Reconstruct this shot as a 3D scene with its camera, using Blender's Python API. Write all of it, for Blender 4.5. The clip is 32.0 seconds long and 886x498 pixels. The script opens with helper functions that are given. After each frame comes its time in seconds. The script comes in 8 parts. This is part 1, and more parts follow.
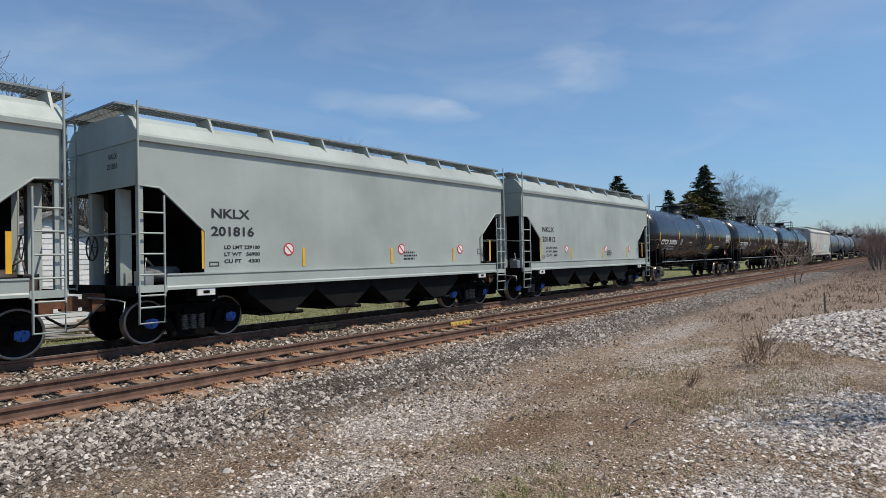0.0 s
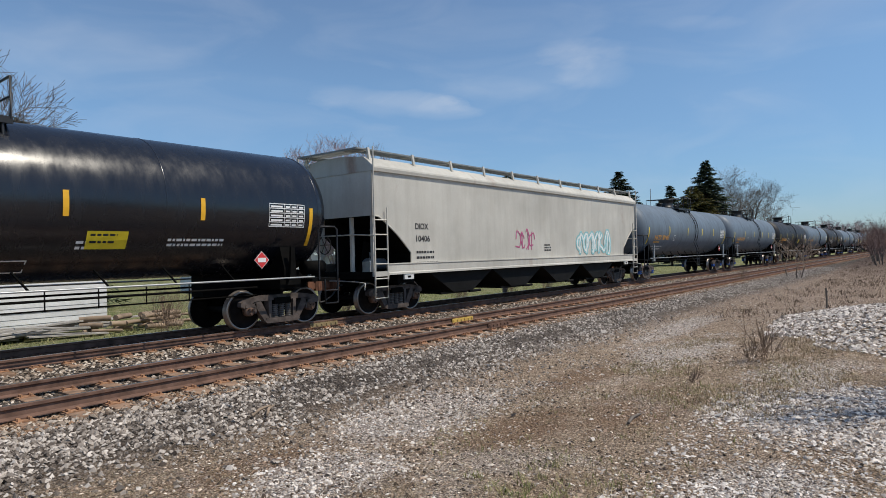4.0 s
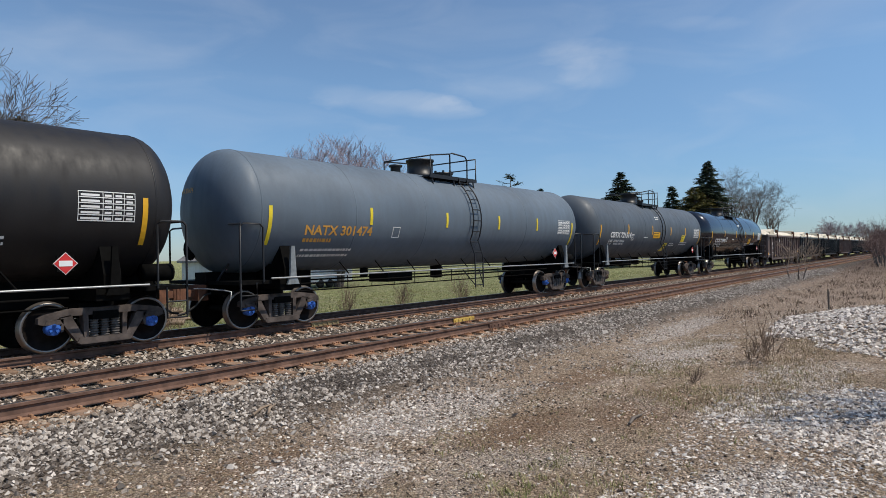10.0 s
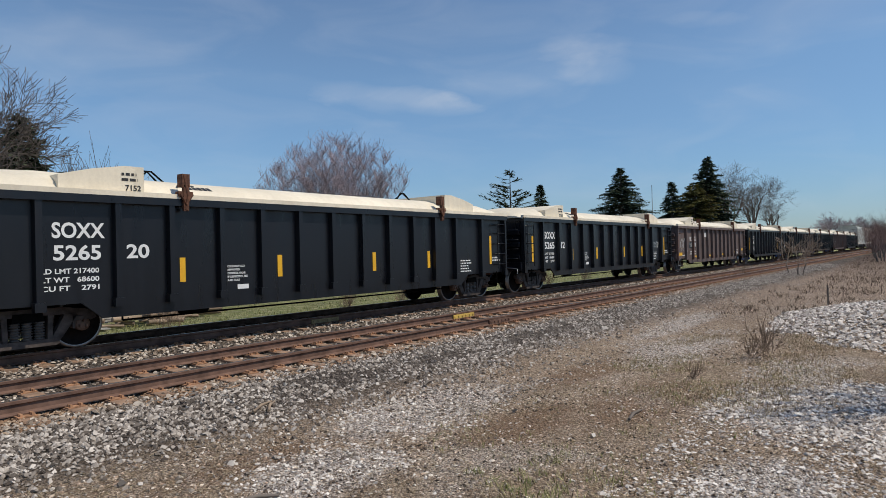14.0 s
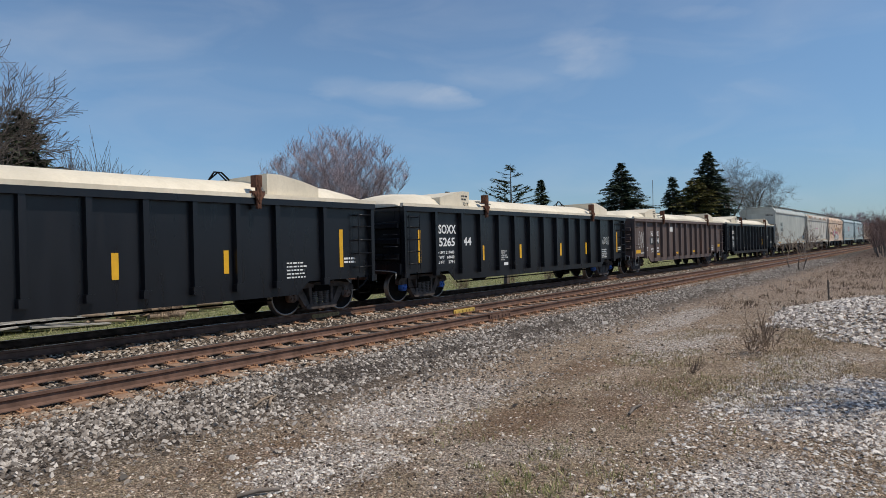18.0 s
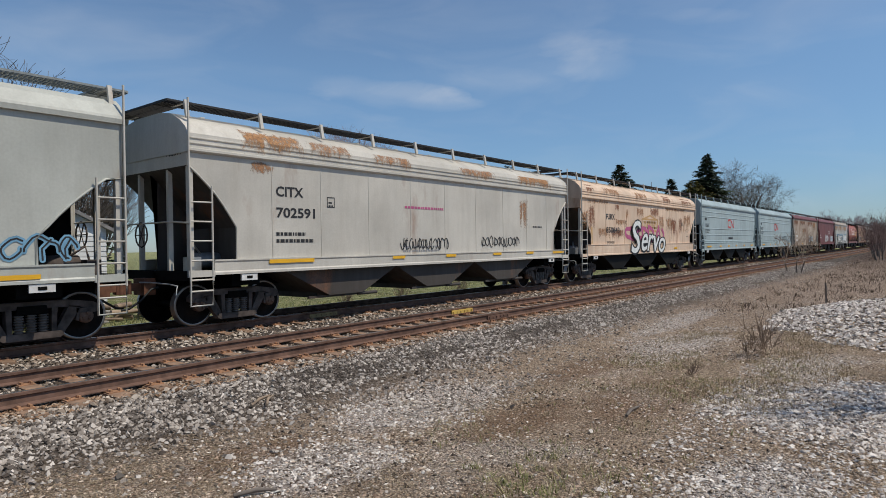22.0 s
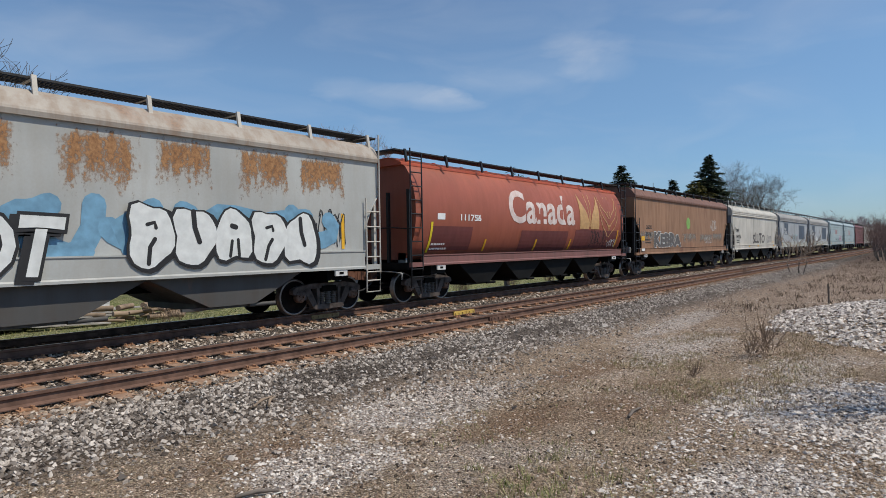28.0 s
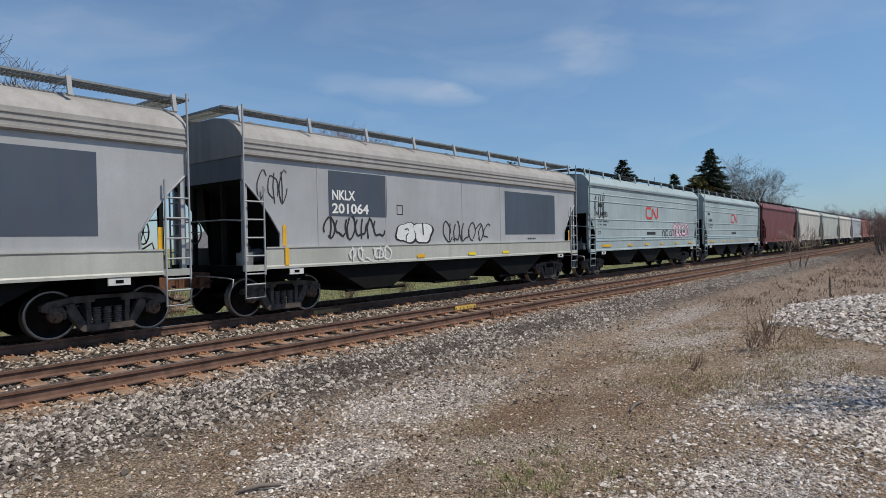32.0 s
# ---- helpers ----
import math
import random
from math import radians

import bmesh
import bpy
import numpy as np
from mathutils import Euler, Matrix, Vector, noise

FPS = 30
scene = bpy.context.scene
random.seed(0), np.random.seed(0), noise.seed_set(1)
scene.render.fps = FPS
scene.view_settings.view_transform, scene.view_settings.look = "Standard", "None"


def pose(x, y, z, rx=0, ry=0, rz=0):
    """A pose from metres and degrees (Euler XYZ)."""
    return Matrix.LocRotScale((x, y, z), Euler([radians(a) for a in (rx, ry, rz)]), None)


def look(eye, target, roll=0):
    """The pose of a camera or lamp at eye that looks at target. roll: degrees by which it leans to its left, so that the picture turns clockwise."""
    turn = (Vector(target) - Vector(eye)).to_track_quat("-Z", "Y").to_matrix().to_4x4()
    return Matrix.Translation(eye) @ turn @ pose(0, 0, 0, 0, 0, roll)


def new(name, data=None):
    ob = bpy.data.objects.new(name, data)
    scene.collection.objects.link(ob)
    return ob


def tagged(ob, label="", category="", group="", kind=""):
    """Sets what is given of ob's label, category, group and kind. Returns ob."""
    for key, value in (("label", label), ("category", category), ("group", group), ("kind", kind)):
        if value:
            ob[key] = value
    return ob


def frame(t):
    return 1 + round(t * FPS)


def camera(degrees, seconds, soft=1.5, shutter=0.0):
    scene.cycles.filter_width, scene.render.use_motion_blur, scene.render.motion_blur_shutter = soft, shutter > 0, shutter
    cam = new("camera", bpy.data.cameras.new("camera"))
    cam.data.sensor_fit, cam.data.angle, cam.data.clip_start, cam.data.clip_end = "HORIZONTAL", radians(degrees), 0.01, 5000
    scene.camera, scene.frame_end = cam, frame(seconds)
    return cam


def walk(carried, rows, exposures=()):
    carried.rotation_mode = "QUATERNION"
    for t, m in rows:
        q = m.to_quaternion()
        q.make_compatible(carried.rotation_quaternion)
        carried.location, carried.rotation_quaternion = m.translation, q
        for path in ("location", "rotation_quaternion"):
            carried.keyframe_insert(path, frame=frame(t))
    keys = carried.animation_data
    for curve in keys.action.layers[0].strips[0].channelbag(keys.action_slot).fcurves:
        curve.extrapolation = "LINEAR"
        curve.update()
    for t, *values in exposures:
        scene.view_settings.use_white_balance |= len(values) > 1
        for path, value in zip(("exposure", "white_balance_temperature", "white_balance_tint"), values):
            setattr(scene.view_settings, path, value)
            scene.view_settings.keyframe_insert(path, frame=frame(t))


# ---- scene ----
# The camera stands beside the line and sways a little in the hand.
# x runs along the track away from the camera, y across it, z = 0 is the top of the rails.
NEAR, FAR = 9.29, 13.45          # centre lines of the empty track and of the train's track
EYE_Z = 1.634
SPEED = 18.9                     # metres a second, towards smaller x
GROUND_Z = -0.42
VIEW = [
    (0, 90.853, 1.147, -51.781), (0.5, 90.830, 1.104, -51.781), (1, 90.807, 1.144, -51.764),
    (1.5, 90.772, 1.148, -51.741), (2, 90.740, 1.252, -51.724), (2.5, 90.658, 1.302, -51.702),
    (3, 90.577, 1.390, -51.687), (3.5, 90.532, 1.407, -51.666), (5.5, 90.631, 1.369, -51.688),
    (6, 90.595, 1.378, -51.661), (6.5, 90.492, 1.432, -51.643), (7, 90.379, 1.449, -51.667),
    (7.5, 90.308, 1.497, -51.682), (8, 90.231, 1.471, -51.677), (8.5, 90.192, 1.444, -51.664),
    (9, 90.199, 1.364, -51.633), (9.5, 90.320, 1.271, -51.581), (10, 90.540, 1.190, -51.531),
    (10.5, 90.624, 1.094, -51.480), (11, 90.627, 1.072, -51.455), (11.5, 90.574, 1.053, -51.470),
    (12, 90.511, 1.107, -51.508), (12.5, 90.454, 1.173, -51.548), (13, 90.409, 1.250, -51.559),
    (13.5, 90.319, 1.329, -51.566), (14, 90.206, 1.354, -51.562), (14.5, 90.145, 1.397, -51.544),
    (16.5, 89.615, 1.389, -51.557), (17, 89.646, 1.389, -51.565), (17.5, 89.713, 1.360, -51.556),
    (18, 89.743, 1.325, -51.517), (18.5, 89.739, 1.252, -51.520), (19, 89.734, 1.200, -51.530),
    (19.5, 89.748, 1.122, -51.522), (20, 89.798, 1.066, -51.532), (20.5, 89.826, 1.001, -51.568),
    (21, 89.852, 0.966, -51.599), (21.5, 89.818, 0.960, -51.626), (22, 89.787, 0.940, -51.655),
    (22.5, 89.749, 0.913, -51.668), (23, 89.814, 0.851, -51.687), (23.5, 90.078, 0.810, -51.689),
    (24, 90.275, 0.801, -51.694), (24.5, 90.350, 0.871, -51.705), (25, 90.342, 0.913, -51.728),
    (25.5, 90.279, 1.009, -51.766), (27.5, 89.944, 1.006, -51.541), (28, 89.891, 0.996, -51.494),
    (28.5, 89.834, 1.021, -51.425), (29, 89.783, 1.024, -51.365), (29.5, 89.739, 1.079, -51.350),
    (30, 89.700, 1.089, -51.364), (30.5, 89.632, 1.139, -51.394), (31, 89.538, 1.140, -51.407),
    (31.5, 89.439, 1.162, -51.385), (32, 89.429, 1.160, -51.390),
]
cam = camera(70.72, 32.0, soft=0.6)
walk(cam, [(t, pose(0, 0, EYE_Z, rx, ry, rz)) for t, rx, ry, rz in VIEW],
     [(0, 0.0), (6, -0.03), (10, 0.0), (13, -0.04), (14, -0.14), (16.5, -0.2), (19, -0.2), (22, -0.2), (23, -0.22), (25.5, -0.2), (28, -0.1), (32, -0.15)])

# ---- light ----
SUN = Vector((0.42, -1.0, 1.75)).normalized()
sun_data = bpy.data.lights.new("sun", "SUN")
sun_data.energy, sun_data.angle, sun_data.color = 3.9, radians(0.5), (1.0, 0.92, 0.79)
sun = new("sun", sun_data)
sun.matrix_world = look((0, 0, 60), Vector((0, 0, 60)) - SUN)
scene.view_settings.exposure = 0.0


def make_world():
    w = bpy.data.worlds.new("sky")
    scene.world = w
    w.use_nodes = True
    nt = w.node_tree
    nt.nodes.clear()
    N, L = nt.nodes.new, nt.links.new
    out, bg, sky = N("ShaderNodeOutputWorld"), N("ShaderNodeBackground"), N("ShaderNodeTexSky")
    sky.sky_type, sky.sun_disc = "NISHITA", False
    sky.sun_elevation = math.asin(SUN.z)
    sky.sun_rotation = math.atan2(SUN.x, SUN.y)
    sky.altitude, sky.air_density, sky.dust_density, sky.ozone_density = 200, 1.0, 0.15, 2.4
    def op(kind, a, b):
        k = N("ShaderNodeMath")
        k.operation = kind
        for i, v in enumerate((a, b)):
            if isinstance(v, (int, float)):
                k.inputs[i].default_value = v
            else:
                L(v, k.inputs[i])
        return k.outputs[0]

    way = N("ShaderNodeTexCoord").outputs["Generated"]

    def along(v):
        k = N("ShaderNodeVectorMath")
        k.operation = "DOT_PRODUCT"
        L(way, k.inputs[0])
        k.inputs[1].default_value = v
        return k.outputs["Value"]

    # clear blue down to the horizon
    sep = N("ShaderNodeSeparateXYZ")
    L(way, sep.inputs[0])
    ramp = N("ShaderNodeValToRGB")
    els = ramp.color_ramp.elements
    els[0].position, els[0].color = 0.0, (0.43, 0.55, 0.74, 1)
    els[1].position, els[1].color = 0.40, (0.93, 0.98, 1.0, 1)
    els.new(0.13).color = (0.64, 0.775, 0.90, 1)
    els.new(0.26).color = (0.825, 0.94, 0.995, 1)
    L(sep.outputs["Z"], ramp.inputs["Fac"])
    blue = N("ShaderNodeMix")
    blue.data_type, blue.blend_type = "RGBA", "MULTIPLY"
    blue.inputs["Factor"].default_value = 1.0
    L(sky.outputs["Color"], blue.inputs["A"])
    L(ramp.outputs["Color"], blue.inputs["B"])
    # thin wisps of cloud, each with its direction, half width and half height
    mp, n1 = N("ShaderNodeMapping"), N("ShaderNodeTexNoise")
    mp.inputs["Scale"].default_value = (1.0, 1.0, 3.2)
    mp.inputs["Rotation"].default_value = (0.02, 0.02, 0.4)
    L(way, mp.inputs["Vector"])
    n1.inputs["Scale"].default_value, n1.inputs["Detail"].default_value, n1.inputs["Distortion"].default_value = 5.0, 7.0, 0.7
    L(mp.outputs["Vector"], n1.inputs["Vector"])
    n2 = N("ShaderNodeTexNoise")
    n2.inputs["Scale"].default_value, n2.inputs["Detail"].default_value = 13.0, 6.0
    L(mp.outputs["Vector"], n2.inputs["Vector"])
    ragged = op("MULTIPLY", op("SUBTRACT", n2.outputs["Fac"], 0.5), 1.1)
    thick = op("ADD", 0.30, op("MAXIMUM", op("MULTIPLY", op("SUBTRACT", n1.outputs["Fac"], 0.35), 2.4), 0.0))
    haze = op("MULTIPLY", op("MAXIMUM", op("SUBTRACT", n1.outputs["Fac"], 0.46), 0.0), 0.42)
    for d, w, h, k in (
        ((0.716, 0.656, 0.239), 0.150, 0.024, 0.50),
        ((0.745, 0.622, 0.240), 0.085, 0.018, 0.30),
        ((0.800, 0.540, 0.256), 0.150, 0.020, 0.08),
        ((0.866, 0.403, 0.296), 0.075, 0.026, 0.20),
        ((0.878, 0.396, 0.268), 0.060, 0.026, 0.22),
        ((0.345, 0.893, 0.285), 0.200, 0.050, 0.07),
        ((0.915, 0.251, 0.316), 0.065, 0.012, 0.12),
        ((0.956, 0.201, 0.215), 0.120, 0.030, 0.06),
        ((0.560, 0.790, 0.262), 0.200, 0.020, 0.05),
    ):
        d = Vector(d)
        side = d.cross(Vector((0, 0, 1))).normalized()
        top = side.cross(d).normalized()
        top = (top + side * 0.10).normalized()
        a, b = op("POWER", op("ABSOLUTE", op("ADD", along(side / w), ragged), 0.0), 2.0), op("POWER", op("ABSOLUTE", op("ADD", along(top / h), ragged), 0.0), 2.0)
        inside = op("MAXIMUM", op("SUBTRACT", 1.0, op("ADD", a, b)), 0.0)
        inside = op("MULTIPLY", inside, op("GREATER_THAN", along(d), 0.5))
        haze = op("ADD", haze, op("MULTIPLY", op("MULTIPLY", inside, thick), k))
    mix = N("ShaderNodeMix")
    mix.data_type = "RGBA"
    mix.inputs["B"].default_value = (5.6, 5.9, 6.4, 1)
    L(haze, mix.inputs["Factor"])
    L(blue.outputs["Result"], mix.inputs["A"])
    L(mix.outputs["Result"], bg.inputs["Color"])
    bg.inputs["Strength"].default_value = 0.126
    L(bg.outputs["Background"], out.inputs["Surface"])


make_world()

# ---- materials ----
def shader(name, rough=0.6, metal=0.0):
    m = bpy.data.materials.new(name)
    m.use_nodes = True
    nt = m.node_tree
    b = nt.nodes["Principled BSDF"]
    b.inputs["Roughness"].default_value, b.inputs["Metallic"].default_value = rough, metal
    return m, nt, b


def noise_node(nt, vec, scale, detail=5.0, rough=0.55):
    n = nt.nodes.new("ShaderNodeTexNoise")
    n.inputs["Scale"].default_value, n.inputs["Detail"].default_value, n.inputs["Roughness"].default_value = scale, detail, rough
    if vec is not None:
        nt.links.new(vec, n.inputs["Vector"])
    return n


def ramp_node(nt, fac, stops):
    r = nt.nodes.new("ShaderNodeValToRGB")
    els = r.color_ramp.elements
    while len(els) < len(stops):
        els.new(0.5)
    for e, (p, c) in zip(els, stops):
        e.position = p
        e.color = (*c, 1) if not isinstance(c, (int, float)) else (c, c, c, 1)
    nt.links.new(fac, r.inputs["Fac"])
    return r


def mix_node(nt, fac, a, b, mode="MIX"):
    m = nt.nodes.new("ShaderNodeMix")
    m.data_type, m.blend_type = "RGBA", mode
    for key, v in (("Factor", fac), ("A", a), ("B", b)):
        if isinstance(v, bpy.types.NodeSocket):
            nt.links.new(v, m.inputs[key])
        elif key == "Factor":
            m.inputs[key].default_value = v
        else:
            m.inputs[key].default_value = (*v, 1)
    return m.outputs["Result"]


def place(nt, scale=(1, 1, 1), jitter=True):
    """Coordinates on the thing itself, shifted from piece to piece."""
    co = nt.nodes.new("ShaderNodeTexCoord").outputs["Object"]
    mp = nt.nodes.new("ShaderNodeMapping")
    mp.inputs["Scale"].default_value = scale
    nt.links.new(co, mp.inputs["Vector"])
    if jitter:
        info = nt.nodes.new("ShaderNodeObjectInfo")
        k = nt.nodes.new("ShaderNodeMath")
        k.operation = "MULTIPLY"
        k.inputs[1].default_value = 37.0
        nt.links.new(info.outputs["Random"], k.inputs[0])
        nt.links.new(k.outputs[0], mp.inputs["Location"])
    return mp.outputs["Vector"]


def bump_to(nt, b, height, strength=0.2, dist=0.01):
    k = nt.nodes.new("ShaderNodeBump")
    k.inputs["Strength"].default_value, k.inputs["Distance"].default_value = strength, dist
    nt.links.new(height, k.inputs["Height"])
    nt.links.new(k.outputs["Normal"], b.inputs["Normal"])


def paint(name, base, rough=0.5, dirt=0.25, dirt_col=(0.10, 0.085, 0.07), rust=0.0, rust_col=(0.22, 0.085, 0.035), metal=0.0, streak=0.35, big=0.5, spec=0.5):
    """Painted steel: faded patches, dirt that has run down in streaks, rust that breaks through."""
    m, nt, b = shader(name, rough, metal)
    b.inputs["Specular IOR Level"].default_value = spec
    v, vs = place(nt), place(nt, (2.6, 2.6, 0.35))
    n_big, n_fine, n_str = noise_node(nt, v, big, 5), noise_node(nt, v, 22, 4), noise_node(nt, vs, 1.6, 6, 0.62)
    lo = tuple(c * 0.80 for c in base)
    hi = tuple(min(1, c * 1.10) for c in base)
    col = mix_node(nt, ramp_node(nt, n_big.outputs["Fac"], [(0.32, 0.0), (0.68, 1.0)]).outputs["Color"], lo, hi)
    fac = ramp_node(nt, n_str.outputs["Fac"], [(0.42, 0.0), (0.78, dirt)]).outputs["Color"]
    col = mix_node(nt, fac, col, dirt_col)
    if rust > 0:
        n_r = noise_node(nt, place(nt, (0.8, 0.8, 0.30)), 0.85, 8, 0.62)
        edge = 0.66 - 0.30 * rust
        fr = ramp_node(nt, n_r.outputs["Fac"], [(edge, 0.0), (edge + 0.10, 0.55), (edge + 0.26, 0.92)]).outputs["Color"]
        grain = ramp_node(nt, n_fine.outputs["Fac"], [(0.3, tuple(c * 0.55 for c in rust_col)), (0.7, tuple(c * 1.5 for c in rust_col))]).outputs["Color"]
        col = mix_node(nt, fr, col, grain)
    col = mix_node(nt, ramp_node(nt, n_fine.outputs["Fac"], [(0.35, 0.0), (0.75, 0.16)]).outputs["Color"], col, dirt_col)
    nt.links.new(col, b.inputs["Base Color"])
    rr = ramp_node(nt, n_str.outputs["Fac"], [(0.3, max(0.05, rough - 0.10)), (0.75, min(1, rough + min(0.18, rough * 0.4)))])
    nt.links.new(rr.outputs["Color"], b.inputs["Roughness"])
    bump_to(nt, b, n_fine.outputs["Fac"], 0.10, 0.004)
    return m


def plain(name, base, rough=0.6, metal=0.0, var=0.25, scale=9.0, bump=0.15, jitter=True, spec=0.5):
    m, nt, b = shader(name, rough, metal)
    b.inputs["Specular IOR Level"].default_value = spec
    v = place(nt, jitter=jitter)
    n, n2 = noise_node(nt, v, scale, 5), noise_node(nt, v, scale * 7, 3)
    col = ramp_node(nt, n.outputs["Fac"], [(0.3, tuple(c * (1 - var) for c in base)), (0.7, tuple(min(1, c * (1 + var)) for c in base))]).outputs["Color"]
    nt.links.new(col, b.inputs["Base Color"])
    bump_to(nt, b, n2.outputs["Fac"], bump, 0.004)
    return m


def pieces(name, stops, rough=0.9, island=True, fine=30.0, spec=0.3):
    """Many small pieces, each with its own shade."""
    m, nt, b = shader(name, rough)
    b.inputs["Specular IOR Level"].default_value = spec
    if island:
        rnd = nt.nodes.new("ShaderNodeNewGeometry").outputs["Random Per Island"]
    else:
        rnd = nt.nodes.new("ShaderNodeObjectInfo").outputs["Random"]
    col = ramp_node(nt, rnd, stops).outputs["Color"]
    co = nt.nodes.new("ShaderNodeTexCoord").outputs["Object"]
    n = noise_node(nt, co, fine, 4)
    col = mix_node(nt, 0.35, col, ramp_node(nt, n.outputs["Fac"], [(0.3, 0.45), (0.7, 1.0)]).outputs["Color"], "MULTIPLY")
    nt.links.new(col, b.inputs["Base Color"])
    bump_to(nt, b, n.outputs["Fac"], 0.25, 0.006)
    return m


# pale spreads of fine stone on the dirt, and damp darker soil: centre, half length, half width
PALE = ((4.0, 4.55, 0.80, 0.55), (6.2, 5.25, 1.5, 0.62), (12.8, 4.1, 2.1, 0.70), (5.6, 1.2, 0.9, 0.5), (8.8, 1.0, 1.5, 1.1), (11.3, 1.7, 1.2, 0.6), (17.0, 5.3, 3.5, 0.4))
DAMP = ((8.1, 3.1, 1.6, 0.75), (6.3, 3.9, 1.3, 0.55), (3.6, 5.35, 1.1, 0.40), (9.6, 4.6, 1.8, 0.5))


def ground_material():
    m, nt, b = shader("earth", 0.95)
    b.inputs["Specular IOR Level"].default_value = 0.15
    co = nt.nodes.new("ShaderNodeTexCoord").outputs["Object"]
    sep = nt.nodes.new("ShaderNodeSeparateXYZ")
    nt.links.new(co, sep.inputs[0])

    def op(kind, *vals):
        k = nt.nodes.new("ShaderNodeMath")
        k.operation = kind
        for i, v in enumerate(vals):
            if isinstance(v, (int, float)):
                k.inputs[i].default_value = v
            else:
                nt.links.new(v, k.inputs[i])
        return k.outputs[0]

    def ease(v, a, c):
        r = nt.nodes.new("ShaderNodeMapRange")
        r.interpolation_type = "SMOOTHSTEP"
        r.inputs["From Min"].default_value, r.inputs["From Max"].default_value = a, c
        nt.links.new(v, r.inputs["Value"])
        return r.outputs["Result"]

    big, mid, fine = noise_node(nt, co, 0.42, 6, 0.6), noise_node(nt, co, 2.2, 6, 0.65), noise_node(nt, co, 34, 6, 0.75)
    clump = noise_node(nt, co, 6.5, 5, 0.7)
    ragged = op("MULTIPLY", op("SUBTRACT", op("ADD", op("MULTIPLY", mid.outputs["Fac"], 0.7), op("MULTIPLY", clump.outputs["Fac"], 0.6)), 0.65), 2.3)

    def spots_of(table, lo, hi):
        total = None
        for cx, cy, rx, ry in table:
            mp, gr = nt.nodes.new("ShaderNodeMapping"), nt.nodes.new("ShaderNodeTexGradient")
            mp.vector_type, gr.gradient_type = "TEXTURE", "SPHERICAL"
            mp.inputs["Location"].default_value, mp.inputs["Scale"].default_value = (cx, cy, 0), (rx * 1.6, ry * 1.6, 50)
            nt.links.new(co, mp.inputs["Vector"])
            nt.links.new(mp.outputs["Vector"], gr.inputs["Vector"])
            total = gr.outputs["Fac"] if total is None else op("MAXIMUM", total, gr.outputs["Fac"])
        return ease(op("ADD", total, op("MULTIPLY", ragged, 0.55)), lo, hi)

    vor, vor2 = nt.nodes.new("ShaderNodeTexVoronoi"), nt.nodes.new("ShaderNodeTexVoronoi")
    for v, k in ((vor, 34), (vor2, 75)):
        v.inputs["Scale"].default_value = k
        nt.links.new(co, v.inputs["Vector"])
    soil = ramp_node(nt, mid.outputs["Fac"], [(0.34, (0.18, 0.105, 0.062)), (0.5, (0.50, 0.345, 0.225)), (0.64, (0.80, 0.61, 0.44))]).outputs["Color"]
    chips = ramp_node(nt, vor2.outputs["Color"], [(0.1, (0.04, 0.026, 0.016)), (0.45, (0.28, 0.192, 0.124)), (0.9, (0.84, 0.69, 0.53))]).outputs["Color"]
    lumps = ramp_node(nt, vor.outputs["Color"], [(0.15, (0.05, 0.034, 0.023)), (0.5, (0.34, 0.25, 0.175)), (0.9, (0.86, 0.72, 0.57))]).outputs["Color"]
    soil = mix_node(nt, 0.5, mix_node(nt, 0.5, soil, lumps), chips)
    soil = mix_node(nt, spots_of(DAMP, 0.28, 0.75), soil, mix_node(nt, 0.30, (0.27, 0.165, 0.100), chips))
    grit = ramp_node(nt, vor2.outputs["Color"], [(0.10, (0.06, 0.045, 0.036)), (0.40, (0.44, 0.365, 0.31)), (0.85, (0.95, 0.85, 0.76))]).outputs["Color"]
    cover = op("MAXIMUM", spots_of(PALE, 0.22, 0.60), op("MULTIPLY", ease(op("ADD", big.outputs["Fac"], op("MULTIPLY", ragged, 0.10)), 0.54, 0.68), 0.55))
    col = mix_node(nt, cover, soil, grit)
    # the trodden path that runs beside the line, greyer and browner further on
    path = mix_node(nt, 0.45, (0.31, 0.228, 0.185), chips)
    col = mix_node(nt, op("MULTIPLY", ease(sep.outputs["X"], 12.0, 24.0), 0.75), col, path)
    col = mix_node(nt, op("MULTIPLY", ease(sep.outputs["X"], 34.0, 75.0), 0.8), col, (0.105, 0.070, 0.055))
    # cinders and dark fines along the foot of the ballast; beneath it, shade between stones is in the colour
    bed = ease(op("ADD", sep.outputs["Y"], op("MULTIPLY", ragged, 0.55)), 5.6, 6.9)
    col = mix_node(nt, bed, col, ramp_node(nt, vor.outputs["Color"], [(0.2, (0.055, 0.043, 0.035)), (0.8, (0.24, 0.20, 0.168))]).outputs["Color"])
    # the lawn beyond the tracks
    lawn = ramp_node(nt, mid.outputs["Fac"], [(0.3, (0.15, 0.185, 0.062)), (0.5, (0.25, 0.262, 0.112)), (0.7, (0.46, 0.41, 0.25))]).outputs["Color"]
    green = op("MULTIPLY", ease(sep.outputs["Y"], 17.6, 22.5), ramp_node(nt, big.outputs["Fac"], [(0.25, 0.55), (0.5, 1.0)]).outputs["Color"])
    col = mix_node(nt, green, col, lawn)
    col = mix_node(nt, 0.72, col, ramp_node(nt, fine.outputs["Fac"], [(0.36, 0.10), (0.62, 1.60)]).outputs["Color"], "MULTIPLY")
    nt.links.new(col, b.inputs["Base Color"])
    bump_to(nt, b, op("ADD", fine.outputs["Fac"], vor.outputs["Distance"]), 1.0, 0.05)
    return m


